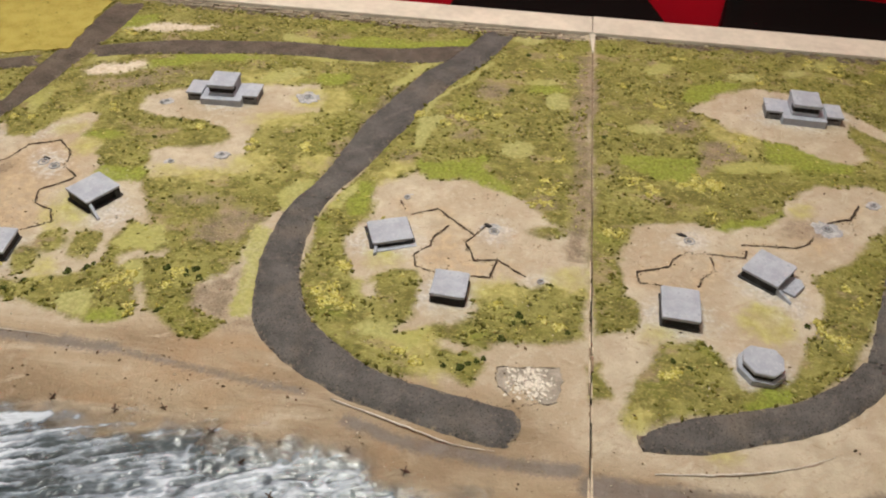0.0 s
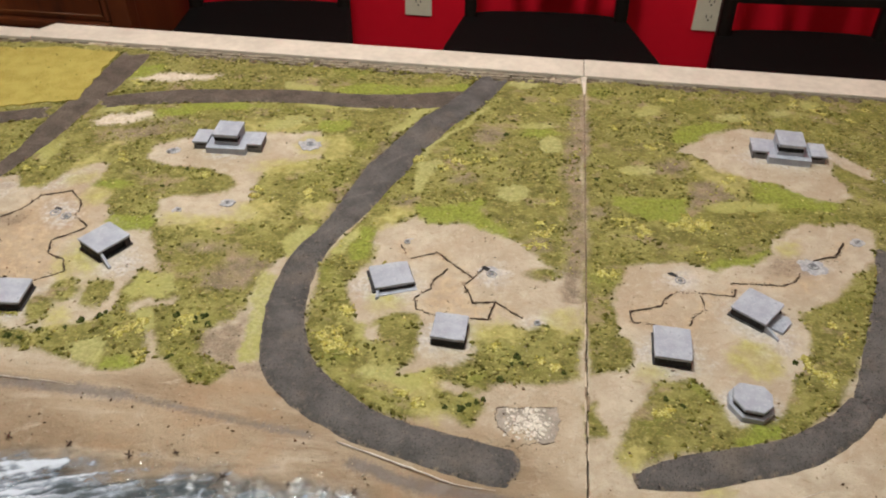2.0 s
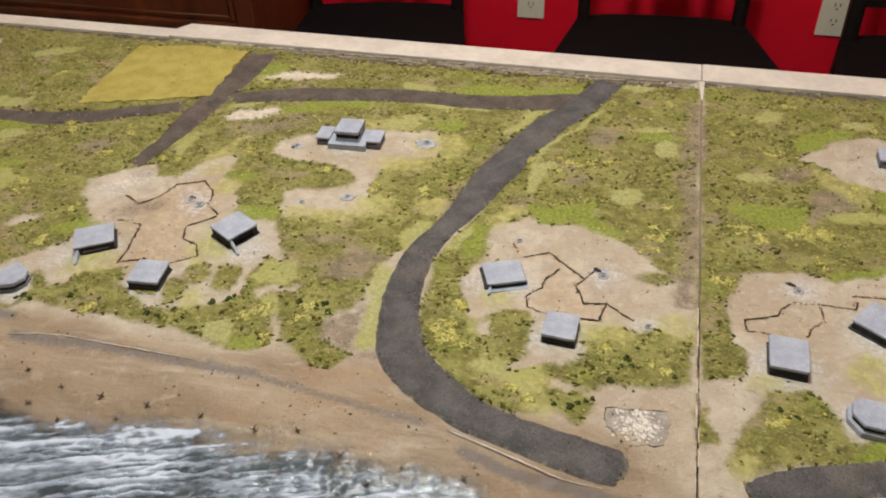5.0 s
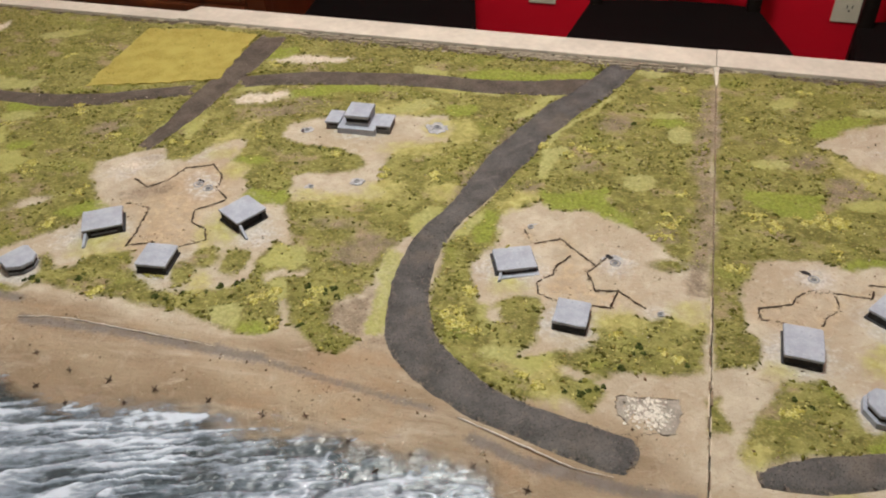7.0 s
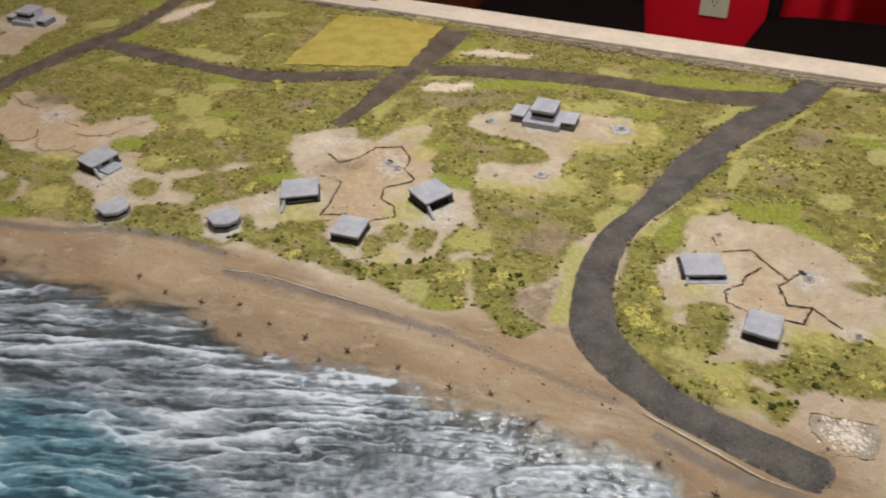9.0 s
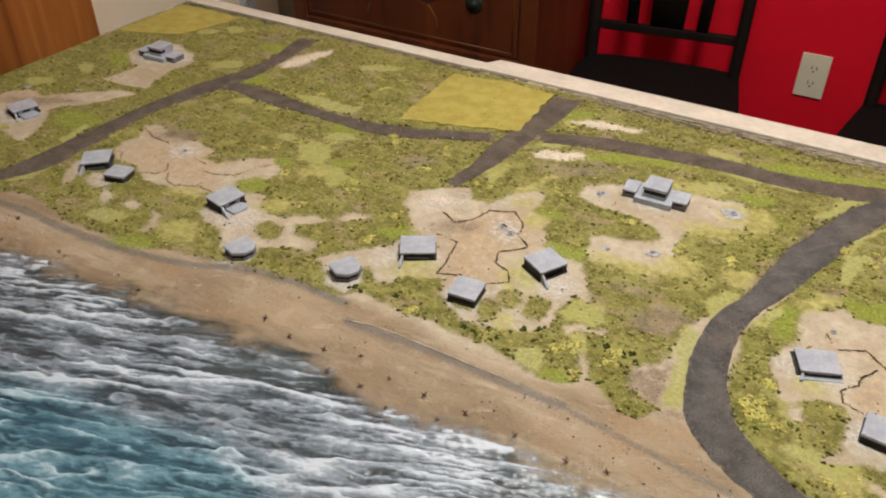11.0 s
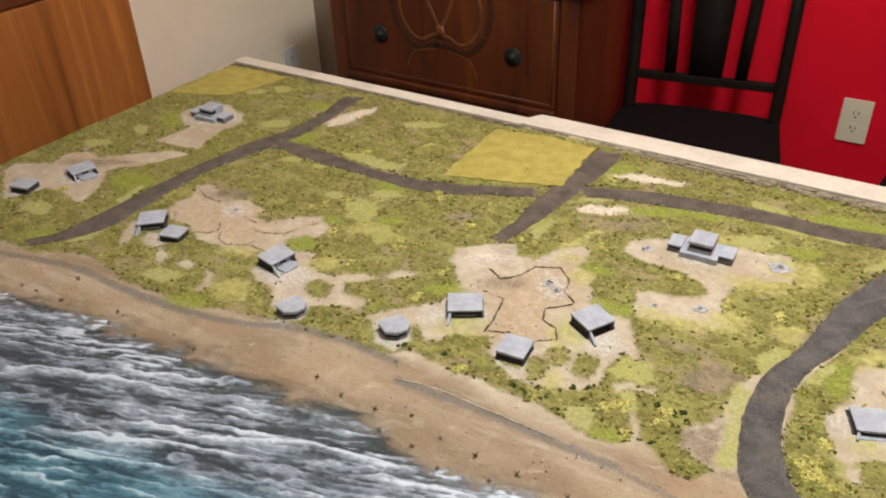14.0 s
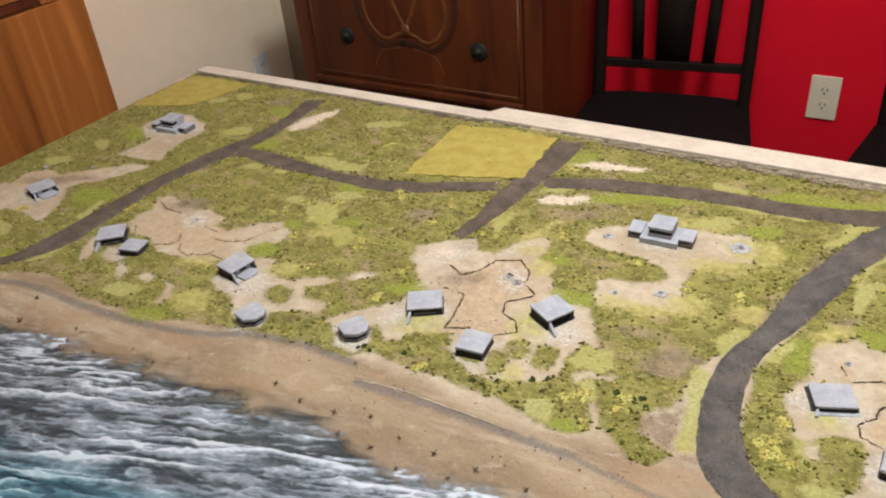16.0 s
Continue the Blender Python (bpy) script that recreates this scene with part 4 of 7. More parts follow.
area("sand", [(0.035, -0.431), (0.044, -0.403), (0.087, -0.390), (0.121, -0.389), (0.137, -0.398), (0.167, -0.382), (0.196, -0.356), (0.199, -0.338), (0.223, -0.314), (0.244, -0.300), (0.293, -0.292), (0.316, -0.303), (0.302, -0.358), (0.267, -0.400), (0.244, -0.429), (0.208, -0.451), (0.209, -0.474), (0.207, -0.496), (0.205, -0.525), (0.192, -0.534), (0.180, -0.562), (0.171, -0.579), (0.158, -0.596), (0.130, -0.600), (0.117, -0.597), (0.116, -0.572), (0.108, -0.561), (0.094, -0.553), (0.060, -0.562), (0.054, -0.582), (0.034, -0.616), (0.025, -0.646), (0.024, -0.665), (-0.001, -0.697), (-0.001, -0.566), (0.007, -0.559), (0.037, -0.547), (0.045, -0.531), (0.043, -0.509), (0.028, -0.504), (0.026, -0.466), (0.032, -0.444)])
# worn earth
area("mud", [(-0.385, -0.481), (-0.367, -0.451), (-0.350, -0.439), (-0.323, -0.453), (-0.332, -0.477), (-0.340, -0.495), (-0.357, -0.502), (-0.383, -0.494)])
area("mud", [(-0.356, -0.558), (-0.333, -0.539), (-0.322, -0.525), (-0.315, -0.562), (-0.315, -0.584), (-0.295, -0.591), (-0.281, -0.585), (-0.284, -0.599), (-0.304, -0.609), (-0.313, -0.596), (-0.335, -0.590), (-0.349, -0.582)])
area("mud", [(-0.245, -0.199), (-0.233, -0.169), (-0.247, -0.226), (-0.260, -0.291), (-0.276, -0.361), (-0.285, -0.363), (-0.275, -0.311), (-0.261, -0.255)])
spot("mud", -0.399, -0.435, 0.021, 0.008, 8)
spot("mud", -0.563, -0.224, 0.036, 0.008, 10)
spot("mud", -0.120, -0.166, 0.020, 0.018, 41)
spot("mud", -0.201, -0.328, 0.011, 0.010, 11)
spot("mud", -0.140, -0.269, 0.014, 0.008, 12)
spot("mud", 0.108, -0.206, 0.022, 0.015, 25)
spot("mud", 0.014, -0.317, 0.012, 0.009, 29)
spot("mud", -0.528, -0.193, 0.028, 0.009, 9)
spot("mud", 0.211, -0.378, 0.022, 0.014, 33)
spot("mud", -0.050, -0.382, 0.012, 0.009, 22)
area("mud", [(0.124, -0.239), (0.151, -0.229), (0.177, -0.264), (0.132, -0.286), (0.118, -0.289)])
spot("mud", -1.119, -0.129, 0.025, 0.017, 19)
spot("mud", -1.249, -0.057, 0.027, 0.017, 19)
spot("mud", -0.764, -0.311, 0.026, 0.016, 27)
spot("mud", -0.638, -0.428, 0.029, 0.015, 29)
spot("mud", -0.560, -0.223, 0.031, 0.012, 30)
spot("mud", -1.398, -0.454, 0.060, 0.016, 26)
spot("mud", -1.120, -0.427, 0.036, 0.018, 23)
# grass islands in the clearings
spot("olive", -0.524, -0.550, 0.020, 0.014, 114)
spot("olive", -0.513, -0.524, 0.017, 0.016, 99)
spot("olive", -0.479, -0.519, 0.022, 0.015, 109)
spot("olive", -0.833, -0.554, 0.021, 0.017, 158)
spot("olive", -0.039, -0.428, 0.019, 0.010, 13)
area("olive", [(-0.001, -0.595), (0.010, -0.593), (0.013, -0.608), (0.020, -0.618), (0.016, -0.632), (0.001, -0.636)])
# bright grass
area("lime", [(-0.192, -0.330), (-0.176, -0.332), (-0.134, -0.314), (-0.110, -0.304), (-0.114, -0.332), (-0.087, -0.359), (-0.081, -0.376), (-0.111, -0.363), (-0.136, -0.353), (-0.171, -0.364), (-0.181, -0.355)])
area("lime", [(-0.248, -0.395), (-0.239, -0.375), (-0.229, -0.379), (-0.224, -0.407), (-0.229, -0.432), (-0.244, -0.441), (-0.246, -0.416)])
area("lime", [(-0.346, -0.075), (-0.305, -0.051), (-0.219, -0.051), (-0.152, -0.030), (-0.157, -0.056), (-0.261, -0.076), (-0.319, -0.092)])
area("lime", [(0.109, -0.147), (0.122, -0.110), (0.160, -0.089), (0.188, -0.091), (0.179, -0.107), (0.149, -0.126), (0.129, -0.153)])
area("lime", [(0.196, -0.220), (0.227, -0.224), (0.243, -0.241), (0.295, -0.257), (0.278, -0.277), (0.243, -0.275), (0.212, -0.274), (0.194, -0.258)])
area("lime", [(0.033, -0.279), (0.083, -0.275), (0.115, -0.270), (0.115, -0.302), (0.092, -0.324), (0.063, -0.317), (0.036, -0.300)])
area("lime", [(0.133, -0.383), (0.169, -0.368), (0.197, -0.348), (0.189, -0.364), (0.169, -0.381), (0.136, -0.399), (0.126, -0.393)])
area("lime", [(0.119, -0.617), (0.144, -0.601), (0.167, -0.600), (0.160, -0.611), (0.131, -0.624)])
area("lime", [(-0.526, -0.408), (-0.522, -0.394), (-0.468, -0.395), (-0.469, -0.415), (-0.497, -0.421)])
spot("lime", -0.322, -0.174, 0.023, 0.017, 7)
spot("lime", -0.054, -0.150, 0.026, 0.012, 13)
spot("lime", -0.544, -0.340, 0.021, 0.010, 6)
spot("lime", -0.421, -0.605, 0.020, 0.008, 6)
spot("lime", -0.479, -0.144, 0.051, 0.011, 10)
spot("lime", -0.855, -0.374, 0.017, 0.012, 19)
spot("lime", -0.930, -0.411, 0.015, 0.013, 157)
spot("lime", -1.153, -0.214, 0.029, 0.023, 172)
spot("lime", -1.216, -0.092, 0.026, 0.020, 155)
spot("lime", -0.692, -0.475, 0.026, 0.013, 28)
spot("lime", -0.926, -0.479, 0.023, 0.018, 8)
spot("lime", -0.966, -0.662, 0.031, 0.014, 24)
spot("lime", -1.292, -0.471, 0.040, 0.025, 11)
spot("lime", -0.624, -0.066, 0.032, 0.019, 31)
spot("lime", -0.532, -0.167, 0.040, 0.013, 29)
spot("lime", -1.268, -0.649, 0.035, 0.015, 22)
spot("lime", -1.421, -0.271, 0.033, 0.019, 151)
area("lime", [(-0.939, -0.288), (-0.921, -0.267), (-0.902, -0.279), (-0.873, -0.274), (-0.891, -0.309), (-0.919, -0.308)])
# dry pale grass
area("pale", [(-0.329, -0.467), (-0.313, -0.469), (-0.304, -0.489), (-0.301, -0.521), (-0.295, -0.566), (-0.296, -0.587), (-0.308, -0.589), (-0.316, -0.580), (-0.317, -0.555), (-0.322, -0.517), (-0.329, -0.485)])
area("pale", [(-0.312, -0.388), (-0.289, -0.381), (-0.292, -0.400), (-0.297, -0.430), (-0.312, -0.440), (-0.322, -0.422)])
area("pale", [(-0.447, -0.522), (-0.449, -0.492), (-0.441, -0.479), (-0.416, -0.482), (-0.404, -0.505), (-0.418, -0.519)])
area("pale", [(-0.465, -0.606), (-0.469, -0.584), (-0.451, -0.577), (-0.437, -0.590), (-0.434, -0.610)])
spot("pale", -0.416, -0.550, 0.016, 0.011, 131)
area("pale", [(-0.268, -0.428), (-0.256, -0.393), (-0.242, -0.376), (-0.244, -0.406), (-0.253, -0.429)])
area("pale", [(-0.202, -0.235), (-0.202, -0.205), (-0.179, -0.173), (-0.161, -0.149), (-0.131, -0.091), (-0.123, -0.092), (-0.141, -0.130), (-0.172, -0.175), (-0.185, -0.204), (-0.196, -0.230)])
area("pale", [(-0.196, -0.303), (-0.203, -0.269), (-0.200, -0.243), (-0.181, -0.234), (-0.169, -0.244), (-0.186, -0.266), (-0.183, -0.299)])
area("pale", [(-0.059, -0.172), (-0.044, -0.154), (-0.031, -0.160), (-0.028, -0.186), (-0.042, -0.199), (-0.055, -0.191)])
area("pale", [(-0.420, -0.064), (-0.371, -0.070), (-0.358, -0.084), (-0.414, -0.085)])
area("pale", [(-0.378, -0.116), (-0.361, -0.109), (-0.327, -0.117), (-0.328, -0.130), (-0.362, -0.133)])
area("pale", [(-0.323, -0.115), (-0.274, -0.118), (-0.277, -0.127), (-0.314, -0.130)])
area("pale", [(-0.250, -0.182), (-0.224, -0.116), (-0.191, -0.097), (-0.207, -0.122), (-0.229, -0.170)])
area("pale", [(-0.661, -0.299), (-0.650, -0.251), (-0.642, -0.274), (-0.643, -0.314)])
area("pale", [(-0.203, -0.587), (-0.193, -0.574), (-0.168, -0.577), (-0.145, -0.562), (-0.137, -0.581), (-0.153, -0.605), (-0.169, -0.593), (-0.194, -0.595)])
area("pale", [(0.135, -0.283), (0.158, -0.271), (0.232, -0.265), (0.218, -0.280), (0.161, -0.293), (0.140, -0.290)])
area("pale", [(0.037, -0.223), (0.068, -0.208), (0.089, -0.213), (0.080, -0.232), (0.048, -0.230)])
area("pale", [(0.062, -0.086), (0.083, -0.058), (0.107, -0.052), (0.096, -0.077), (0.074, -0.088)])
spot("pale", -0.083, -0.288, 0.019, 0.016, 26)
spot("pale", -0.082, -0.019, 0.024, 0.018, 21)
spot("pale", -0.062, -0.132, 0.025, 0.008, 12)
spot("pale", 0.261, -0.049, 0.016, 0.009, 20)
spot("pale", 0.306, -0.023, 0.016, 0.010, 27)
spot("pale", -0.206, -0.540, 0.015, 0.008, 104)
spot("pale", 0.197, -0.074, 0.020, 0.010, 17)
area("pale", [(-1.056, -0.226), (-1.015, -0.216), (-0.954, -0.221), (-0.929, -0.217), (-0.930, -0.238), (-0.969, -0.247), (-1.033, -0.240)])
area("pale", [(-0.949, -0.364), (-0.938, -0.347), (-0.904, -0.334), (-0.887, -0.354), (-0.877, -0.393), (-0.909, -0.392)])
spot("pale", -1.335, -0.059, 0.021, 0.016, 171)
spot("pale", -1.234, -0.191, 0.028, 0.017, 18)
spot("pale", -0.993, -0.069, 0.039, 0.014, 26)
spot("pale", -1.113, -0.290, 0.016, 0.010, 18)
spot("pale", -1.054, -0.288, 0.012, 0.008, 17)
spot("pale", -0.975, -0.349, 0.014, 0.011, 166)
spot("pale", -0.841, -0.408, 0.024, 0.016, 132)
spot("pale", -1.040, -0.634, 0.026, 0.016, 14)
spot("pale", -1.439, -0.329, 0.027, 0.013, 147)
spot("pale", -0.386, -0.173, 0.030, 0.013, 32)
spot("pale", -0.619, -0.167, 0.025, 0.010, 29)
spot("pale", -1.354, -0.603, 0.028, 0.017, 178)
spot("pale", -1.468, -0.405, 0.026, 0.013, 18)
spot("pale", -0.902, -0.309, 0.026, 0.012, 26)
spot("pale", -1.374, -0.094, 0.024, 0.014, 17)
area("pale", [(-0.701, -0.293), (-0.696, -0.272), (-0.696, -0.320), (-0.707, -0.330)])
area("pale", [(-0.668, -0.296), (-0.671, -0.260), (-0.660, -0.244), (-0.656, -0.281)])
area("pale", [(-1.263, -0.528), (-1.272, -0.471), (-1.255, -0.477), (-1.246, -0.525)])
area("pale", [(-1.226, -0.649), (-1.216, -0.570), (-1.204, -0.584), (-1.203, -0.626)])
# thin yellow-green wash over the sand
spot("wash", -0.399, -0.183, 0.039, 0.018, 9)
spot("wash", -0.355, -0.274, 0.041, 0.017, 9)
spot("wash", -0.308, -0.227, 0.031, 0.020, 106)
spot("wash", -0.370, -0.380, 0.035, 0.011, 9)
spot("wash", -0.296, -0.354, 0.024, 0.017, 6)
spot("wash", -0.195, -0.491, 0.016, 0.013, 7)
spot("wash", -0.089, -0.521, 0.027, 0.013, 11)
spot("wash", -0.024, -0.492, 0.019, 0.015, 22)
spot("wash", -0.144, -0.592, 0.016, 0.013, 9)
spot("wash", 0.059, -0.550, 0.013, 0.010, 25)
spot("wash", 0.217, -0.347, 0.016, 0.011, 49)
spot("wash", -0.515, -0.472, 0.032, 0.016, 123)
area("wash", [(0.129, -0.183), (0.160, -0.200), (0.193, -0.219), (0.187, -0.259), (0.161, -0.245), (0.135, -0.222)])
area("wash", [(0.132, -0.513), (0.145, -0.496), (0.169, -0.499), (0.176, -0.516), (0.178, -0.537), (0.162, -0.547), (0.144, -0.535), (0.131, -0.530)])
area("wash", [(0.029, -0.640), (0.047, -0.630), (0.052, -0.644), (0.037, -0.664), (0.027, -0.661)])
area("wash", [(-0.232, -0.364), (-0.212, -0.337), (-0.193, -0.325), (-0.189, -0.346), (-0.207, -0.368), (-0.222, -0.381)])
spot("wash", -0.527, -0.486, 0.027, 0.013, 114)
spot("wash", -0.499, -0.559, 0.018, 0.009, 114)
spot("wash", -0.638, -0.529, 0.030, 0.019, 28)
spot("wash", -0.865, -0.506, 0.024, 0.017, 17)
spot("wash", -0.987, -0.539, 0.024, 0.013, 23)
spot("wash", -0.931, -0.612, 0.031, 0.024, 174)
spot("wash", -0.556, -0.367, 0.018, 0.017, 77)
spot("wash", -0.872, -0.406, 0.025, 0.018, 19)
spot("wash", -0.588, -0.333, 0.018, 0.011, 31)
spot("wash", -0.415, -0.394, 0.057, 0.013, 9)
spot("wash", -0.365, -0.368, 0.025, 0.022, 160)
spot("wash", -0.447, -0.391, 0.018, 0.009, 6)
spot("wash", -0.331, -0.222, 0.028, 0.025, 164)
# bare chalk
area("chalk", [(-0.633, -0.208), (-0.620, -0.188), (-0.573, -0.175), (-0.560, -0.184), (-0.590, -0.205), (-0.626, -0.216)])
area("chalk", [(-0.631, -0.088), (-0.581, -0.064), (-0.511, -0.061), (-0.521, -0.074), (-0.600, -0.094)])
area("chalk", [(-1.159, -0.142), (-1.152, -0.104), (-1.116, -0.044), (-1.107, -0.066), (-1.125, -0.138), (-1.141, -0.151)])
spot("chalk", -0.685, -0.383, 0.018, 0.008, 29)
# concrete dust
spot("dust", -0.678, -0.383, 0.033, 0.016, 46)
spot("dust", -0.479, -0.470, 0.030, 0.020, 154)
spot("dust", -0.579, -0.403, 0.027, 0.016, 128)
spot("dust", -0.118, -0.541, 0.032, 0.015, 6)
spot("dust", -0.197, -0.471, 0.035, 0.019, 13)
spot("dust", 0.079, -0.537, 0.028, 0.011, 8)
spot("dust", 0.139, -0.590, 0.024, 0.016, 17)
spot("dust", 0.173, -0.492, 0.025, 0.019, 52)
spot("dust", -0.890, -0.552, 0.033, 0.026, 178)
spot("dust", -0.548, -0.554, 0.038, 0.014, 21)
spot("dust", -0.659, -0.521, 0.028, 0.020, 25)
spot("dust", -0.093, -0.437, 0.017, 0.015, 68)
spot("dust", -0.046, -0.502, 0.015, 0.011, 24)
spot("dust", 0.096, -0.419, 0.019, 0.015, 27)
spot("dust", 0.236, -0.378, 0.016, 0.011, 36)
spot("dust", 0.249, -0.163, 0.055, 0.018, 7)
spot("dust", -1.358, -0.227, 0.050, 0.025, 20)
spot("dust", -0.697, -0.579, 0.023, 0.015, 26)
spot("dust", -1.073, -0.459, 0.024, 0.018, 172)
# grey overspray round the concrete works
spot("dust", -0.501, -0.457, 0.030, 0.025)
spot("dust", -0.648, -0.504, 0.030, 0.025)
spot("dust", -0.195, -0.465, 0.030, 0.025)
spot("dust", 0.164, -0.464, 0.030, 0.025)
spot("dust", -0.923, -0.54, 0.030, 0.025)
spot("dust", -1.154, -0.554, 0.030, 0.025)
spot("dust", -1.387, -0.501, 0.030, 0.025)
spot("dust", -0.127, -0.534, 0.030, 0.025)
spot("dust", 0.078, -0.526, 0.030, 0.025)
spot("dust", -0.557, -0.546, 0.030, 0.025)
spot("dust", -1.096, -0.565, 0.030, 0.025)
spot("dust", -1.424, -0.581, 0.030, 0.025)
spot("dust", 0.14, -0.585, 0.030, 0.025)
spot("dust", -0.697, -0.583, 0.030, 0.025)
spot("dust", -0.83, -0.614, 0.030, 0.025)
spot("dust", -0.437, -0.242, 0.030, 0.025)
spot("dust", 0.25, -0.161, 0.030, 0.025)
spot("dust", -1.362, -0.232, 0.030, 0.025)
spot("dust", -0.027, -0.622, 0.010, 0.018)
spot("dust", -0.681, -0.385, 0.020, 0.010, 60)
spot("dust", -0.607, -0.343, 0.018, 0.010, 40)
spot("chalk", -0.048, -0.620, 0.014, 0.010)
# brown soil round the trenches
area("soil", [(-0.661, -0.407), (-0.623, -0.407), (-0.601, -0.364), (-0.570, -0.368), (-0.539, -0.420), (-0.560, -0.446), (-0.528, -0.496), (-0.546, -0.510), (-0.600, -0.521), (-0.615, -0.459)])
area("wash", [(0.091, -0.668), (0.105, -0.660), (0.117, -0.665), (0.113, -0.673), (0.093, -0.678)])
spot("soil", -1.05, -0.470, 0.060, 0.034)
spot("soil", -1.43, -0.440, 0.060, 0.030)
spot("dust", -0.667, -0.367, 0.016, 0.010, 30)
spot("mud", -0.668, -0.368, 0.008, 0.005, 30)
spot("soil", 0.222, -0.393, 0.022, 0.016)
spot("mud", 0.220, -0.388, 0.008, 0.005)
# the slope between the two bunkers and the road's end
area("sand", [(-0.126, -0.633), (-0.119, -0.624), (-0.106, -0.631), (-0.096, -0.632), (-0.086, -0.611), (-0.095, -0.599), (-0.085, -0.591), (-0.069, -0.583), (-0.042, -0.582), (-0.020, -0.581), (-0.006, -0.567), (-0.002, -0.595), (-0.002, -0.655), (-0.048, -0.663), (-0.079, -0.649), (-0.101, -0.639)])
area("sand", [(-0.169, -0.580), (-0.151, -0.557), (-0.145, -0.545), (-0.138, -0.552), (-0.109, -0.551), (-0.104, -0.544), (-0.101, -0.551), (-0.116, -0.564), (-0.143, -0.574), (-0.168, -0.586)])
area("wash", [(-0.202, -0.582), (-0.186, -0.574), (-0.171, -0.590), (-0.143, -0.574), (-0.133, -0.592), (-0.123, -0.612), (-0.122, -0.624), (-0.126, -0.633), (-0.145, -0.628), (-0.154, -0.610), (-0.177, -0.603), (-0.198, -0.597)])
area("sand", [(-0.207, -0.530), (-0.195, -0.525), (-0.190, -0.546), (-0.199, -0.550), (-0.206, -0.544)])
area("sand", [(-0.132, -0.590), (-0.107, -0.591), (-0.096, -0.595), (-0.106, -0.600), (-0.122, -0.600)])
area("wash", [(-0.102, -0.539), (-0.093, -0.515), (-0.076, -0.501), (-0.063, -0.516), (-0.068, -0.534), (-0.085, -0.532)])
area("wash", [(-0.039, -0.488), (-0.023, -0.478), (-0.005, -0.496), (-0.006, -0.515), (-0.028, -0.514)])
area("olive", [(-0.127, -0.612), (-0.122, -0.603), (-0.095, -0.600), (-0.087, -0.609), (-0.097, -0.631), (-0.106, -0.630), (-0.120, -0.624)])
area("soil", [(-0.151, -0.441), (-0.129, -0.438), (-0.120, -0.458), (-0.110, -0.483), (-0.089, -0.480), (-0.092, -0.501), (-0.109, -0.505), (-0.144, -0.503), (-0.163, -0.497), (-0.165, -0.483), (-0.153, -0.467)])
spot("soil", 0.218, -0.404, 0.016, 0.011, 36)
spot("soil", -1.062, -0.491, 0.085, 0.040, 1)
spot("soil", -1.411, -0.440, 0.064, 0.029, 48)


def away(x, y, line):
    """Distance to a polyline."""
    best = np.full(x.shape, 9.0)
    for (ax, ay), (bx, by) in zip(line[:-1], line[1:]):
        dx, dy = bx - ax, by - ay
        t = np.clip(((x - ax) * dx + (y - ay) * dy) / (dx * dx + dy * dy + 1e-12), 0, 1)
        best = np.minimum(best, np.hypot(x - ax - t * dx, y - ay - t * dy))
    return best


def depth_in(x, y, outline):
    """How deep a point lies inside an outline; negative outside."""
    inside = np.zeros(x.shape, bool)
    for (ax, ay), (bx, by) in zip(outline, np.roll(outline, -1, 0)):
        cross = (ay > y) != (by > y)
        inside ^= cross & (x < (bx - ax) * (y - ay) / (by - ay + 1e-12) + ax)
    d = away(x, y, list(outline) + [outline[0]])
    return np.where(inside, d, -d)


def shore_at(x, y):
    """How far inland a point lies from the water's edge."""
    edge = np.interp(x, SHORE_LINE[:, 0], SHORE_LINE[:, 1])
    return y - edge + 0.010 * fbm(x, y, 0.09, 71) + 0.006 * fbm(x, y, 0.022, 73)


def road_at(x, y):
    """How deep a point lies inside a road; negative beside it."""
    best = np.full(x.shape, -0.05)
    for line in ROAD_LINES:
        for (ax, ay, aw), (bx, by, bw) in zip(line[:-1], line[1:]):
            near = np.hypot(x - ax, y - ay) < 0.09
            dx, dy = bx - ax, by - ay
            t = np.clip(((x[near] - ax) * dx + (y[near] - ay) * dy) / (dx * dx + dy * dy + 1e-12), 0, 1)
            best[near] = np.maximum(best[near], (aw + (bw - aw) * t) / 2 - np.hypot(x[near] - ax - t * dx, y[near] - ay - t * dy))
    return best


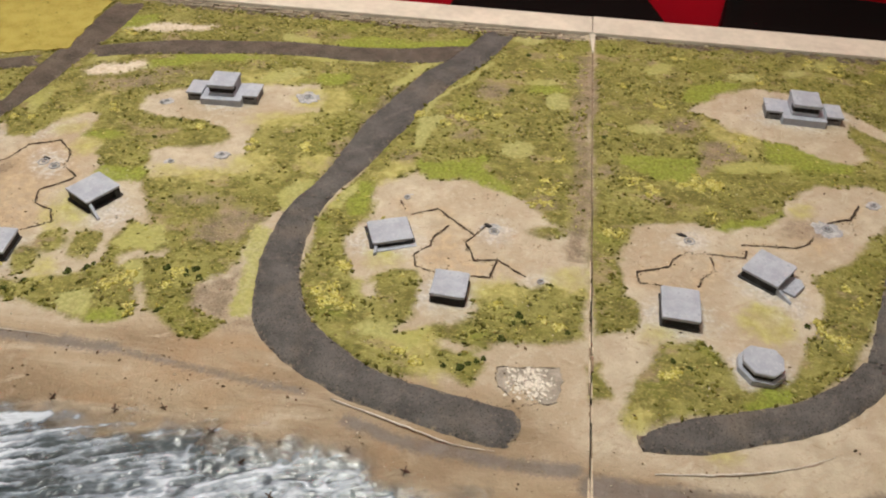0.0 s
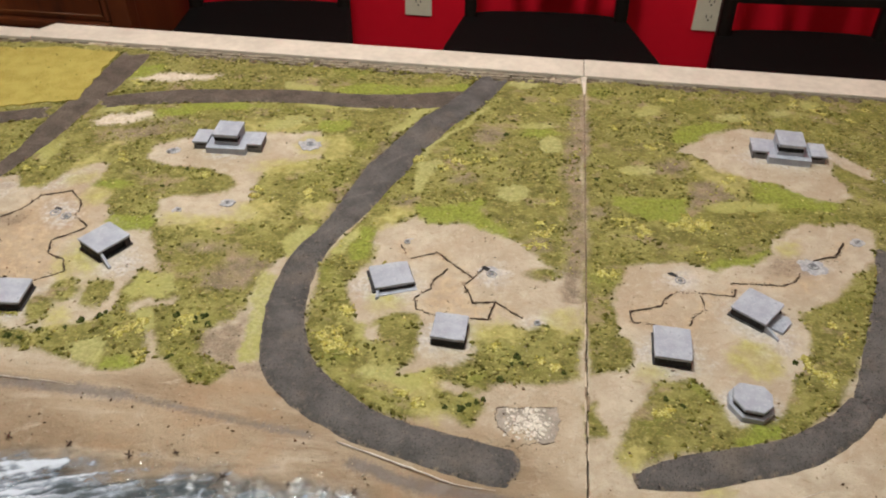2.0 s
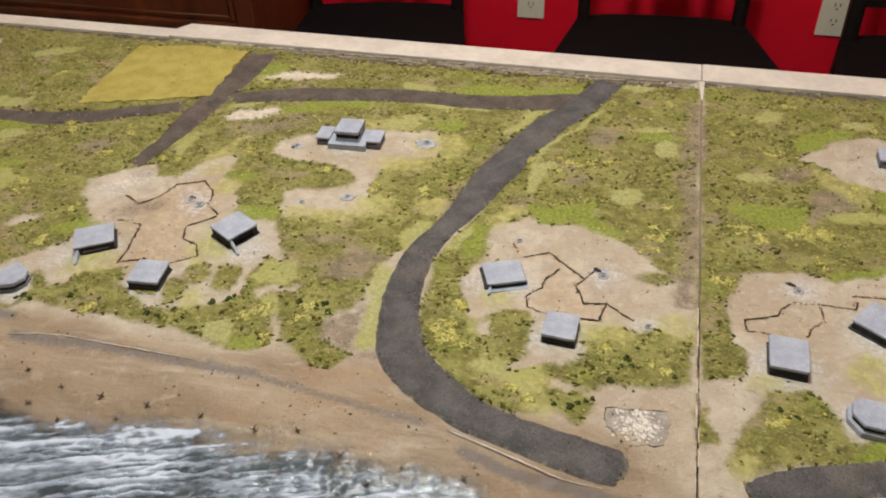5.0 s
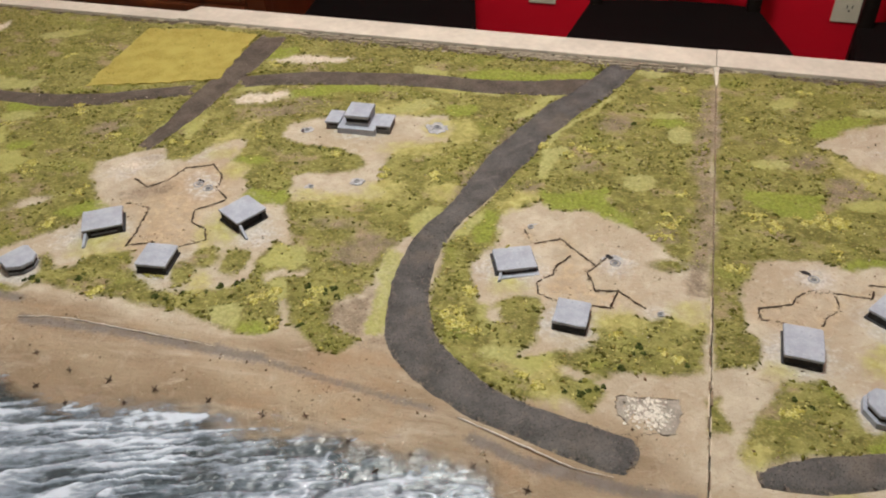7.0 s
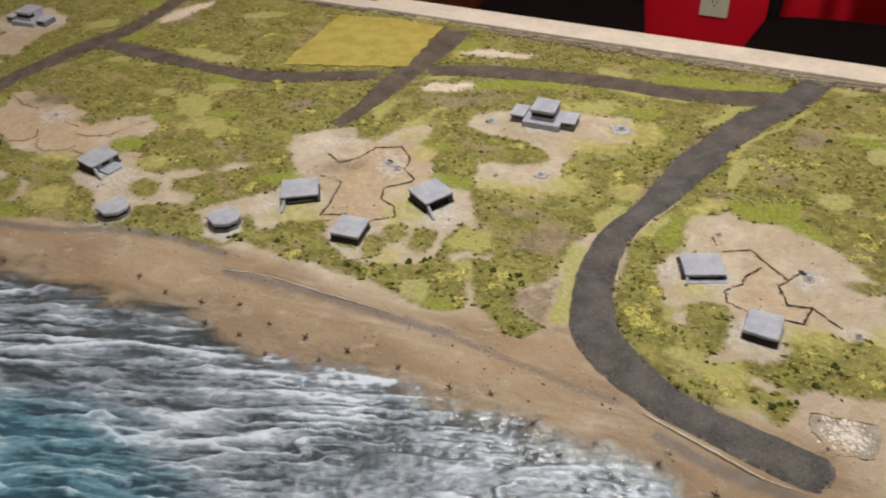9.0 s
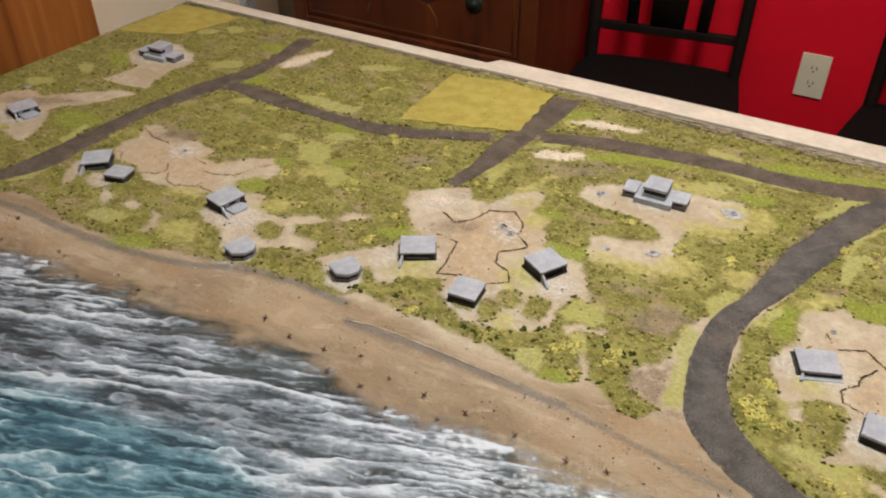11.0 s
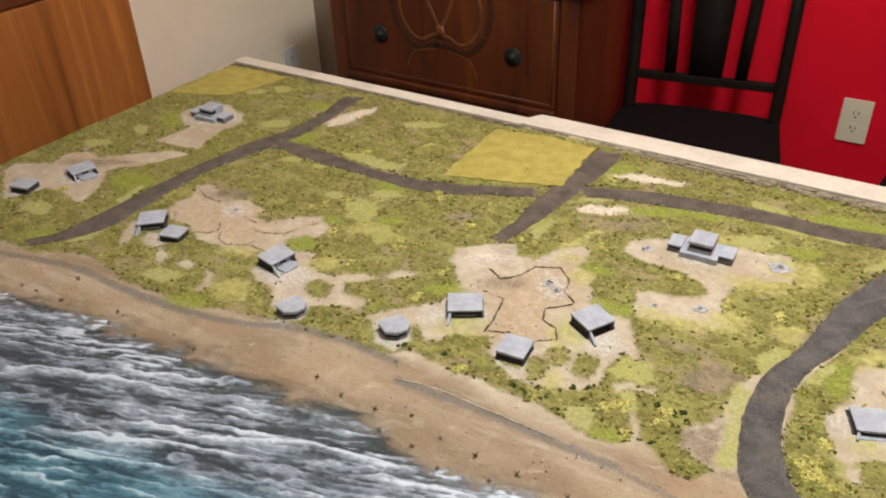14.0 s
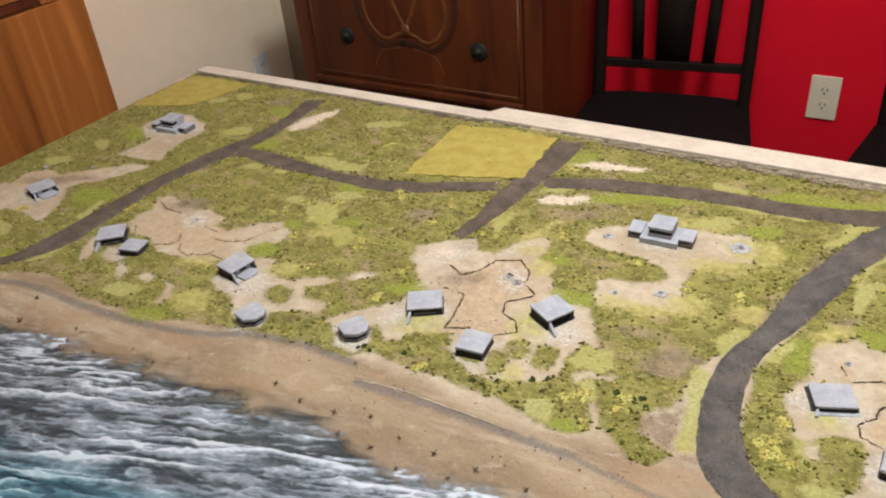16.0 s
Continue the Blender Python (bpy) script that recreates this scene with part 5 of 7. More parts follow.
def paint_at(x, y):
    """How deep each point lies in each kind of paint."""
    wx = x + 0.0030 * fbm(x, y, 0.030, 5) + 0.0022 * fbm(x, y, 0.008, 8)
    wy = y + 0.0030 * fbm(x, y, 0.030, 25) + 0.0022 * fbm(x, y, 0.008, 28)
    lay = {k: np.full(x.shape, -0.03) for k in ("olive", "lime", "pale", "wash", "mud", "chalk", "dust", "soil")}
    for kind, shape, data in PAINT:
        if shape == "oval":
            cx, cy, rx, ry, a = data
            near = np.hypot(x - cx, y - cy) < max(rx, ry) + 0.035
            if not near.any():
                continue
            u = (wx[near] - cx) * math.cos(a) + (wy[near] - cy) * math.sin(a)
            v = (wy[near] - cy) * math.cos(a) - (wx[near] - cx) * math.sin(a)
            d = (1 - np.sqrt((u / rx) ** 2 + (v / ry) ** 2)) * min(rx, ry)
        else:
            lo, hi = data.min(0) - 0.035, data.max(0) + 0.035
            near = (x > lo[0]) & (x < hi[0]) & (y > lo[1]) & (y < hi[1])
            d = depth_in(wx[near], wy[near], data)
        d = np.clip(d, -0.03, 0.03)
        for k in lay:
            if k == kind:
                lay[k][near] = np.maximum(lay[k][near], d)
            elif kind not in ("dust", "mud", "soil", "wash") and not (k == "olive" and kind in ("lime", "pale")) and not (k == "soil" and kind == "sand"):
                lay[k][near] = np.minimum(lay[k][near], -d)
    track = np.full(x.shape, -9.0)
    for line, half in TRACK_LINES:
        track = np.maximum(track, half - away(0.65 * x + 0.35 * wx, 0.65 * y + 0.35 * wy, line))
    lay["track"] = np.clip(track, -0.03, 0.03)
    return lay


def height_at(x, y):
    """The ground: flat inland, sinking gently to the sea."""
    s = shore_at(x, y)
    h = np.where(s > 0.05, 0.0, np.where(s > 0, -0.003 * (1 - s / 0.05) ** 2, -0.003 + 0.12 * np.maximum(s, -0.14)))
    return h + 0.0009 * fbm(x, y, 0.05, 41)


def sheet(name, x0, x1, y0, y1, step, heights, layers, material):
    """A fine regular sheet with a height and named values at every knot."""
    nx, ny = int((x1 - x0) / step) + 1, int((y1 - y0) / step) + 1
    x, y = np.meshgrid(np.linspace(x0, x1, nx), np.linspace(y0, y1, ny))
    x, y = x.ravel(), y.ravel()
    me = bpy.data.meshes.new(name)
    values = layers(x, y)
    z = heights(x, y, values)
    i = np.arange(nx * ny).reshape(ny, nx)
    quads = np.stack([i[:-1, :-1], i[:-1, 1:], i[1:, 1:], i[1:, :-1]], -1).reshape(-1, 4)
    me.vertices.add(nx * ny)
    me.vertices.foreach_set("co", np.stack([x, y, z], -1).ravel())
    me.loops.add(quads.size)
    me.loops.foreach_set("vertex_index", quads.ravel())
    me.polygons.add(len(quads))
    me.polygons.foreach_set("loop_start", np.arange(len(quads)) * 4)
    me.polygons.foreach_set("use_smooth", np.ones(len(quads), bool))
    for k, v in values.items():
        me.attributes.new(k, "FLOAT", "POINT").data.foreach_set("value", v.astype(np.float32))
    me.update(calc_edges=True)
    me.materials.append(material)
    return new(name, me)


def ground_layers(x, y):
    lay = paint_at(x, y)
    s = shore_at(x, y)
    lay["shore"] = np.clip(s, -0.3, 0.3)
    lay["beach"] = np.clip((0.115 - s) / 0.03, 0, 1)
    worn = np.clip((x + 0.66) / 0.06, 0, 1) * np.clip((-0.006 - x) / 0.02, 0, 1)
    lay["crumble"] = np.clip((y + 0.006 - 0.009 * np.clip((x + 0.84) / 0.01, 0, 1) + 0.020 * worn + 0.008 * np.clip(x / 0.01, 0, 1) + 0.007 * fbm(x, y, 0.02, 61)) / 0.008, 0, 1) * (0.75 + 0.5 * fbm(x, y, 0.006, 66, 2))
    joint = 0.010 - np.abs(x + 0.011 - 0.005 * fbm(x, y, 0.06, 68)) + 0.005 * fbm(x, y, 0.03, 69)
    lay["mud"] = np.maximum(lay["mud"], np.where((y < -0.05) & (y > -0.47), np.clip(joint, -0.03, 0.03), -0.03))
    scored = np.full(x.shape, -0.03)
    for line in SCORED:
        scored = np.maximum(scored, 0.0035 - away(x, y, line))
    lay["soil"] = np.maximum(lay["soil"], scored)
    lay["roadside"] = road_at(x, y)
    return lay


def ground_height(x, y, lay):
    h = height_at(x, y)
    turf = np.clip(np.maximum(np.maximum(lay["olive"], lay["lime"]), lay["pale"]) / 0.002, 0, 1)
    h += turf * (0.0007 + 0.0005 * fbm(x, y, 0.006, 51))
    h += 0.00025 * fbm(x, y, 0.005, 57)
    h += np.clip(lay["chalk"] / 0.006, 0, 1) * 0.0012 * (1 + fbm(x, y, 0.008, 59))
    h -= np.clip(lay["crumble"], 0, 1) * (0.0018 + 0.0012 * fbm(x, y, 0.005, 67, 2))
    under = np.clip((lay["roadside"] + 0.0045) / 0.004, 0, 1)
    return h * (1 - under) + under * np.minimum(h, -0.0008)


ground_west = sheet("ground", WEST_X, -0.0001, EDGE_Y, 0.0135, 0.003, ground_height, ground_layers, M_GROUND)
tagged(ground_west, "modelled coastal terrain with flocked grass and sand", "ground", kind="structure")
ground_east = sheet("ground", 0.0016, EAST_X, EDGE_Y, 0.0135, 0.003, ground_height, ground_layers, M_GROUND)
tagged(ground_east, "second modelled terrain board with grass and sand", "ground", kind="structure")


def crests(along, over, spacing, bend, seed):
    """Rows of brushed wave crests: steep on the landward side, fading seaward, broken along their length."""
    phase = over / spacing + bend
    row = np.floor(phase)
    f = phase - row
    length = spacing * 4.0
    power = 0.66 + 0.95 * value_noise(along / length + 13.7 * row, row * 1.31, seed) + 0.35 * value_noise(along / (length * 0.3) + 5.1 * row, row * 2.7, seed + 1)
    return f ** 1.6 * np.clip((1 - f) / 0.16, 0, 1) * np.clip(power, 0.0, 1.25)


def sea_layers(x, y):
    s = shore_at(x, y)
    a = radians(19)
    along, over = x * math.cos(a) + y * math.sin(a), y * math.cos(a) - x * math.sin(a)
    sway, curl, fray = fbm(along * 0.40, over, 0.085, 81), fbm(along * 0.38, over, 0.020, 82, 2), fbm(along * 0.6, over, 0.008, 84, 2)
    large = crests(along, over, 0.024, 0.55 * sway + 0.34 * curl + 0.10 * fray, 85)
    middle = crests(along, over, 0.0120, 0.8 * sway - 0.62 * curl + 0.20 * fray, 87)
    small = crests(along, over, 0.0065, 0.7 * sway + 0.55 * curl + 0.25 * fray, 89)
    pebbly = np.clip((x + 0.46 + 0.10 * sway) / 0.16, 0, 1) * 0.75
    net = np.clip(1.15 - 3.2 * np.abs(fbm(along * 0.7, over, 0.0135, 95, 2)), 0, 1) * np.clip(0.75 + 0.7 * fbm(x, y, 0.05, 97, 2), 0, 1.1)
    patch = np.clip(0.90 + 0.45 * fbm(along * 0.5, over, 0.05, 93, 2), 0.55, 1.25)
    surf = np.exp(-((s + 0.045) / 0.035) ** 2)
    foam = (np.maximum(np.maximum(large, 1.1 * middle * patch), (0.5 + 0.5 * surf) * small * patch) + 0.12 * small) * (1 - pebbly) + np.maximum(0.85 * net, 0.85 * large) * pebbly
    fringe = np.exp(-((s + 0.006 + 0.010 * curl) / 0.010) ** 2) * np.clip(0.25 + 0.6 * fray + 0.5 * sway, 0, 1)
    thin = np.exp(-((s - 0.002) / 0.018) ** 2) * np.clip(1.1 * middle + 0.7 * small, 0, 1) * np.clip(0.6 + 0.8 * sway, 0, 1)
    foam = 1.06 * foam * np.clip(0.50 - s / (0.058 - 0.021 * pebbly), 0.2, 1) + 0.42 * fringe + 0.22 * thin + 0.10 * sway + 0.16 * np.exp(-((x + 0.43) / 0.10) ** 2) * np.exp(-((s + 0.045) / 0.035) ** 2) - 0.04 * np.clip((-0.60 - x) / 0.15, 0, 1)
    return {"pebbly": pebbly, "shore": np.clip(s + 0.013 * np.exp(-((x + 0.555) / 0.075) ** 2), -0.4, 0.3), "crest": np.clip(foam, -0.5, 1.4), "deep": np.clip((-s - 0.07) / 0.14, 0, 1) * np.clip((-0.30 - x) / 0.35, 0, 1)}


def sea_height(x, y, lay):
    calm = np.clip(-lay["shore"] / 0.07, 0.10, 1)
    swell = -0.0050 + 0.0038 * lay["crest"] * calm + 0.0004 * fbm(x, y, 0.005, 88, 2)
    return np.maximum(swell, height_at(x, y) + 0.0007 + 0.0003 * fbm(x, y, 0.008, 89, 2))


sea = sheet("water", WEST_X, -0.0015, EDGE_Y, -0.665, 0.0013, sea_height, sea_layers, M_SEA)
tagged(sea, "glossy blue-grey resin sea with white foam streaks", "water", kind="structure")


def ribbon(points, lift, seed, step=0.004):
    """A road strip along a line with slightly uneven edges and a low crown."""
    line = spline(points, step)
    line, widths = line[:, :2], line[:, 2]
    d = np.gradient(line, axis=0)
    d /= np.linalg.norm(d, axis=1)[:, None]
    side = np.stack([-d[:, 1], d[:, 0]], -1)
    run = np.arange(len(line)) * step
    bm = bmesh.new()
    verge = bm.verts.layers.float.new("verge")
    rows = []
    across = np.linspace(-1, 1, 9)
    for i, p in enumerate(line):
        row = []
        for a in across:
            ends = min(1.0, ((min(i, len(line) - 1 - i) + 1.2) * step / 0.006) ** 0.3)
            edge = widths[i] / 2 * 1.05 * ends * (1 + 0.05 * value_noise(np.array([run[i] / 0.03]), np.array([seed + a * 0.3]), 90)[0] + 0.05 * value_noise(np.array([run[i] / 0.008]), np.array([seed + a]), 92)[0])
            tip = max(0.0, 1 - min(i, len(line) - 1 - i) * step / 0.02)
            q = p + side[i] * a * edge + d[i] * tip * 0.007 * value_noise(np.array([a * 2.6]), np.array([seed + (i > 9)]), 94)[0]
            z = lift * min(1.0, (min(i, len(line) - 1 - i) + 0.3) * step / 0.02) * (1 - abs(a) ** 6 * 0.9) + 0.00014 * value_noise(np.array([q[0] / 0.005]), np.array([q[1] / 0.005]), 91)[0] - (0.0018 if abs(a) == 1 else 0)
            row.append(bm.verts.new((q[0], q[1], z)))
            row[-1][verge] = max(abs(a), 1 - (min(i, len(line) - 1 - i) + 0.5) * step / 0.045)
        rows.append(row)
    for r0, r1 in zip(rows, rows[1:]):
        for k in range(len(across) - 1):
            f = bm.faces.new((r0[k], r0[k + 1], r1[k + 1], r1[k]))
            f.smooth = True
    bmesh.ops.recalc_face_normals(bm, faces=bm.faces)
    if sum(f.normal.z for f in bm.faces) < 0:
        bmesh.ops.reverse_faces(bm, faces=bm.faces)
    return bm


for k, (_, pts, lift) in enumerate(ROADS):
    tagged(part("road", ribbon(pts, lift + 0.0004, k * 7.0), M_ROAD if k in (0, 5) else M_ROAD_BROWN), "dark grey textured model road across the terrain" if k in (0, 5) else "grey-brown textured model road across the terrain", "road", kind="structure")


def field(outline, label):
    """A mat of ripe crop glued on the board, thick and soft at its edge."""
    edge = []
    pts = [np.array(p) for p in outline]
    for a, b in zip(pts, pts[1:] + pts[:1]):
        for t in np.linspace(0, 1, 22, endpoint=False):
            q = a + (b - a) * t
            wob = [fbm(np.array([q[0]]), np.array([q[1]]), 0.011, k)[0] * 0.0027 for k in (301, 307)]
            edge.append((q[0] + wob[0], min(-0.001, q[1] + wob[1])))
    bm = prism(edge, -0.001, 0.0021)
    return tagged(part("crop_field", bm, M_FIELD), label, "field")


field([(-0.870, -0.027), (-0.777, -0.013), (-0.688, -0.014), (-0.683, -0.098), (-0.680, -0.160), (-0.767, -0.190), (-0.859, -0.217), (-0.865, -0.130)], "yellow ripe crop field mat beside the road")
field([(-1.527, -0.013), (-1.449, -0.008), (-1.370, -0.009), (-1.383, -0.063), (-1.409, -0.132), (-1.461, -0.157), (-1.531, -0.179), (-1.527, -0.110)], "yellow crop field mat in the board corner")


# ---- board frames ----
def terrain_frame(name, x0, x1, planks, label):
    top = thing(name, pose(0, 0, 0), label, "terrain board")
    part("base_slab", boxes((x0, EDGE_Y, -0.050, x1, -0.001, -0.030), (x0, -0.022, -0.030, x1, -0.0012, -0.006), bevel=0.001), M_FOAM, top)
    for a, b, y0, w, z, step in planks:
        outline = [(a, y0), (b, y0), (b, w), (a, w)] if not step else [(a, y0), (b, y0), (b, w), (a + 0.015, w), (a, step)]
        part("rim_plank", prism(outline, -0.050, z, 0.0014), M_FOAM, top, "bare cream-coloured rim")
    return top


west_board = terrain_frame("terrain_board", WEST_X, -0.0012, [(WEST_X, -0.8402, 0.0100, 0.041, 0.0032, 0), (-0.84, -0.0003, 0.0138, 0.064, 0.0036, 0.041)], "large terrain board with cream wooden rim")
terrain_frame("terrain_board", 0.0032, EAST_X, [(0.0004, EAST_X, 0.0138, 0.066, 0.0036, 0)], "adjoining terrain board with cream wooden rim")


def plaster_chips():
    """Broken layers of earth-coloured plaster between the rim and the grass, dark gaps between them."""
    rng = random.Random(12)
    for row, (y, deep) in enumerate(((0.0065, 0.0062), (-0.0010, 0.0058), (-0.0080, 0.0050))):
        x = -0.655 + 0.03 * row
        while x < -0.012:
            n = rng.uniform(0.010, 0.042)
            if rng.random() < (0.85, 0.75, 0.45)[row]:
                w = deep * rng.uniform(0.55, 1.05)
                outline = [(k * n / 5 + rng.uniform(-1, 1) * 0.0006, -w / 2 + rng.uniform(-1, 1) * 0.0008) for k in range(6)] + [(n - k * n / 5 + rng.uniform(-1, 1) * 0.0006, w / 2 + rng.uniform(-1, 1) * 0.0008) for k in range(6)]
                chip = part("plaster_chip", prism(outline, -0.003, 0.0), M_CHIP, west_board)
                chip.matrix_basis = pose(x, y + rng.uniform(-1, 1) * 0.0012, rng.uniform(-0.0003, 0.0011), rng.uniform(-6, 6), rng.uniform(-2, 2), rng.uniform(-3, 3))
            x += n + rng.uniform(0.0006, 0.004)


plaster_chips()


def seam_lip():
    """The joint: a plaster edge, chipped, with a thin open crack beside it."""
    y, rng = -0.001, random.Random(4)
    pale, brown = bmesh.new(), bmesh.new()
    while y > EDGE_Y + 0.05:
        n = rng.uniform(0.012, 0.05)
        white = y > -0.035 or rng.random() < 0.04
        w = rng.uniform(0.0006, 0.0017) if white else rng.uniform(0.0003, 0.0008)
        if y < -0.45:
            for x in (-0.0005, 0.0017):
                if rng.random() < 0.85:
                    box(pale if rng.random() < 0.75 else brown, x - rng.uniform(0.0003, 0.0009), y - n * rng.uniform(0.3, 0.9), -0.004, x + rng.uniform(0.0003, 0.0012), y, rng.uniform(0.0004, 0.0013), bevel=0.0003, segments=1)
            y -= n * 0.6
            continue
        box(pale if white else brown, 0.0002, y - n, -0.020, 0.0010 + w, y, (0.0012 if white else -0.0002) + rng.uniform(0, 0.0006), bevel=0.0003, segments=1)
        y -= n
    tagged(part("trim", prism([(-0.0040, 0.0135), (0.0045, 0.0135), (0.0030, -0.010), (0.0016, -0.040), (-0.0002, -0.040), (-0.0014, -0.018)], -0.004, 0.0021, 0.0005), M_FOAM), "bare cream wedge where the boards meet", "trim", kind="structure")
    tagged(part("trim", pale, M_PLASTER), "chipped white plaster edge along the board joint", "trim", kind="structure")
    tagged(part("trim", brown, M_EARTH), "brown earth filling along the board joint", "trim", kind="structure")


seam_lip()


# ---- concrete works ----
def worn_slab(x0, y0, x1, y1, z0, z1, seed, bevel=0.0008):
    """A cast slab: corners knocked off, edges not quite straight, top slightly dished."""
    rng = random.Random(seed)
    c = 0.0014
    outline = []
    for (ax, ay), (bx, by) in (((x0, y0), (x1, y0)), ((x1, y0), (x1, y1)), ((x1, y1), (x0, y1)), ((x0, y1), (x0, y0))):
        n = math.dist((ax, ay), (bx, by))
        for d in (c * rng.uniform(0.5, 1.2), n * 0.34, n * 0.67, n - c * rng.uniform(0.5, 1.2)):
            outline.append((ax + (bx - ax) * d / n + rng.uniform(-1, 1) * 0.00035, ay + (by - ay) * d / n + rng.uniform(-1, 1) * 0.00035))
    bm = prism(outline, z0, z1)
    for v in bm.verts:
        if v.co.z > z0 + 1e-5:
            v.co.z += rng.uniform(-1, 1) * 0.0002
    bmesh.ops.bevel(bm, geom=[e for e in bm.edges if abs(e.verts[0].co.z - e.verts[1].co.z) < 0.001], offset=bevel, segments=2, affect="EDGES", profile=0.55)
    return bm


def casemate(m, w=0.039, d=0.037, low=False, apron=False, label="", h=0.0095, sill=0.0026):
    """A gun casemate: heavy roof slab over walls, an open front, a wing wall."""
    top = thing("gun_casemate", m, label or "grey concrete gun casemate with overhanging roof slab", "bunker", "model bunkers")
    hw, hd = w / 2, d / 2
    part("roof_slab", worn_slab(-hw, -hd, hw, hd, h, h + 0.0026, int(1e4 * abs(m.translation.x)), 0.0006), M_CONCRETE, top)
    # black rim just past the slab's edge, put in as its shadow gap
    part("shadow_gap", worn_slab(-hw - (0.0026 if low else 0.0010), -hd + 0.0006, hw + (0.0020 if low else 0.0010), hd + 0.0008, -0.002, 0.0013, 3, 0.0003), M_WASH_SHADE, top, "thin black plinth drawn as the shadow gap under the slab")
    # near-black walls: the overhang's shade sits in the colour with the wash
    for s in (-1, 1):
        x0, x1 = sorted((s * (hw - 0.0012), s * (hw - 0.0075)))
        part("side_wall", boxes((x0, -hd + 0.0012, -0.002, x1, hd - 0.0012, h), bevel=0.0006), M_WASH_SHADE, top)
    part("rear_wall", boxes((-hw + 0.0075, hd - 0.008, -0.002, hw - 0.0075, hd - 0.0022, h), bevel=0.0005), M_WASH_SHADE, top)
    part("front_sill", boxes((-hw + 0.0075, -hd + 0.003, -0.002, hw - 0.0075, -hd + 0.007, sill), bevel=0.0004), M_CONCRETE, top)
    part("gun_opening", boxes((-hw + 0.0076, -hd + 0.0045, 0.0, hw - 0.0076, -hd + 0.0065, h - 0.0002)), M_DARK, top, "black gun opening")
    if low:
        part("front_step", boxes((-hw + 0.003, -hd - 0.0050, -0.002, hw + 0.002, -hd + 0.0035, 0.0008), bevel=0.0004), M_CONCRETE, top, "thin pale concrete step")
    for s in (-1,):
        x = s * (hw - 0.004)
        reach = 0.008 if low else 0.015
        wing = prism([(x - 0.0016, -hd + 0.004), (x - 0.0016 + s * 0.004, -hd - reach), (x + 0.0016 + s * 0.004, -hd - reach), (x + 0.0016, -hd + 0.004)], -0.002, h)
        for v in wing.verts:
            if v.co.y < -hd - 0.005 and v.co.z > 0.003:
                v.co.z = 0.0022
        bmesh.ops.bevel(wing, geom=list(wing.edges), offset=0.0004, segments=1, affect="EDGES")
        part("wing_wall", wing, M_CONCRETE, top)
    if apron:
        part("front_wall", boxes((-hw + 0.0074, -hd + 0.0032, -0.001, -0.0048, -hd + 0.0050, h), (0.0062, -hd + 0.0032, -0.001, hw - 0.0074, -hd + 0.0050, h), (-0.0048, -hd + 0.0032, -0.001, 0.0062, -hd + 0.0050, 0.0044), bevel=0.0002), M_CONCRETE, top, "grey front wall with a gun embrasure")
        part("apron", prism([(-hw + 0.008, -hd + 0.01), (hw - 0.008, -hd + 0.01), (hw - 0.004, -hd - 0.008), (hw - 0.010, -hd - 0.014), (-hw + 0.010, -hd - 0.014)], -0.002, 0.0030, 0.0008), M_CONCRETE, top, "raised concrete gun apron")
    return top


def shelter(m, w, d, label=""):
    """A square personnel shelter: thick slab over a shallow inset body."""
    top = thing("square_bunker", m, label or "square grey concrete bunker with thick flat roof", "bunker", "model bunkers")
    hw, hd = w / 2, d / 2
    part("roof_slab", worn_slab(-hw, -hd, hw, hd, 0.0080, 0.0114, int(1e4 * abs(m.translation.x)), 0.0009), M_CONCRETE, top)
    # thin black plinth that draws the shadow gap round the slab
    part("shadow_gap", worn_slab(-hw - 0.0004, -hd - 0.0010, hw + 0.0004, hd + 0.0004, -0.002, 0.0012, 5, 0.0003), M_WASH_SHADE, top, "thin black plinth drawn as the shadow gap under the slab")
    # body below the slab: wash and painted shade share one black
    part("body", boxes((-hw + 0.0010, -hd + 0.0010, -0.002, hw - 0.0010, hd - 0.0010, 0.0084), bevel=0.0006), M_WASH_SHADE, top)
    part("firing_slit", boxes((-hw + 0.005, -hd + 0.0006, 0.0032, hw - 0.005, -hd + 0.003, 0.0076)), M_DARK, top, "black firing slit")
    for s in (-1, 1):
        part("entrance", boxes((s * (hw - 0.004) - 0.0024, hd - 0.002, -0.001, s * (hw - 0.004) + 0.0024, hd - 0.0008, 0.0062)), M_DARK, top, "dark doorway")
    return top


WEDGE = ((-0.42, 0.5), (0.40, 0.5), (0.5, 0.38), (0.5, -0.22), (0.24, -0.5), (-0.16, -0.5), (-0.5, -0.20), (-0.5, 0.40))


def observation(m, w, d, label="", plan=((-0.32, 0.5), (0.30, 0.5), (0.5, 0.22), (0.5, -0.20), (0.26, -0.5), (-0.22, -0.5), (-0.5, -0.14), (-0.5, 0.26))):
    """A many-sided observation post with a slit below its roof."""
    top = thing("observation_bunker", m, label or "many-sided grey concrete observation bunker with black slit", "bunker", "model bunkers")
    size = lambda k: [(x * w * k, y * d * k) for x, y in plan]
    low = plan is WEDGE
    part("body", prism(size(0.98 if low else 1.13), -0.002, 0.0034 if low else 0.0056, 0.0008), M_CONCRETE_DARK if low else M_CONCRETE, top)
    part("firing_slit", prism(size(0.92), 0.0030 if low else 0.0050, 0.0100), M_DARK, top, "black viewing slit all round")
    part("roof_slab", prism(size(1.0), 0.0070 if low else 0.0092, 0.0120 if low else 0.0132, 0.0016), M_CONCRETE, top)
    return top


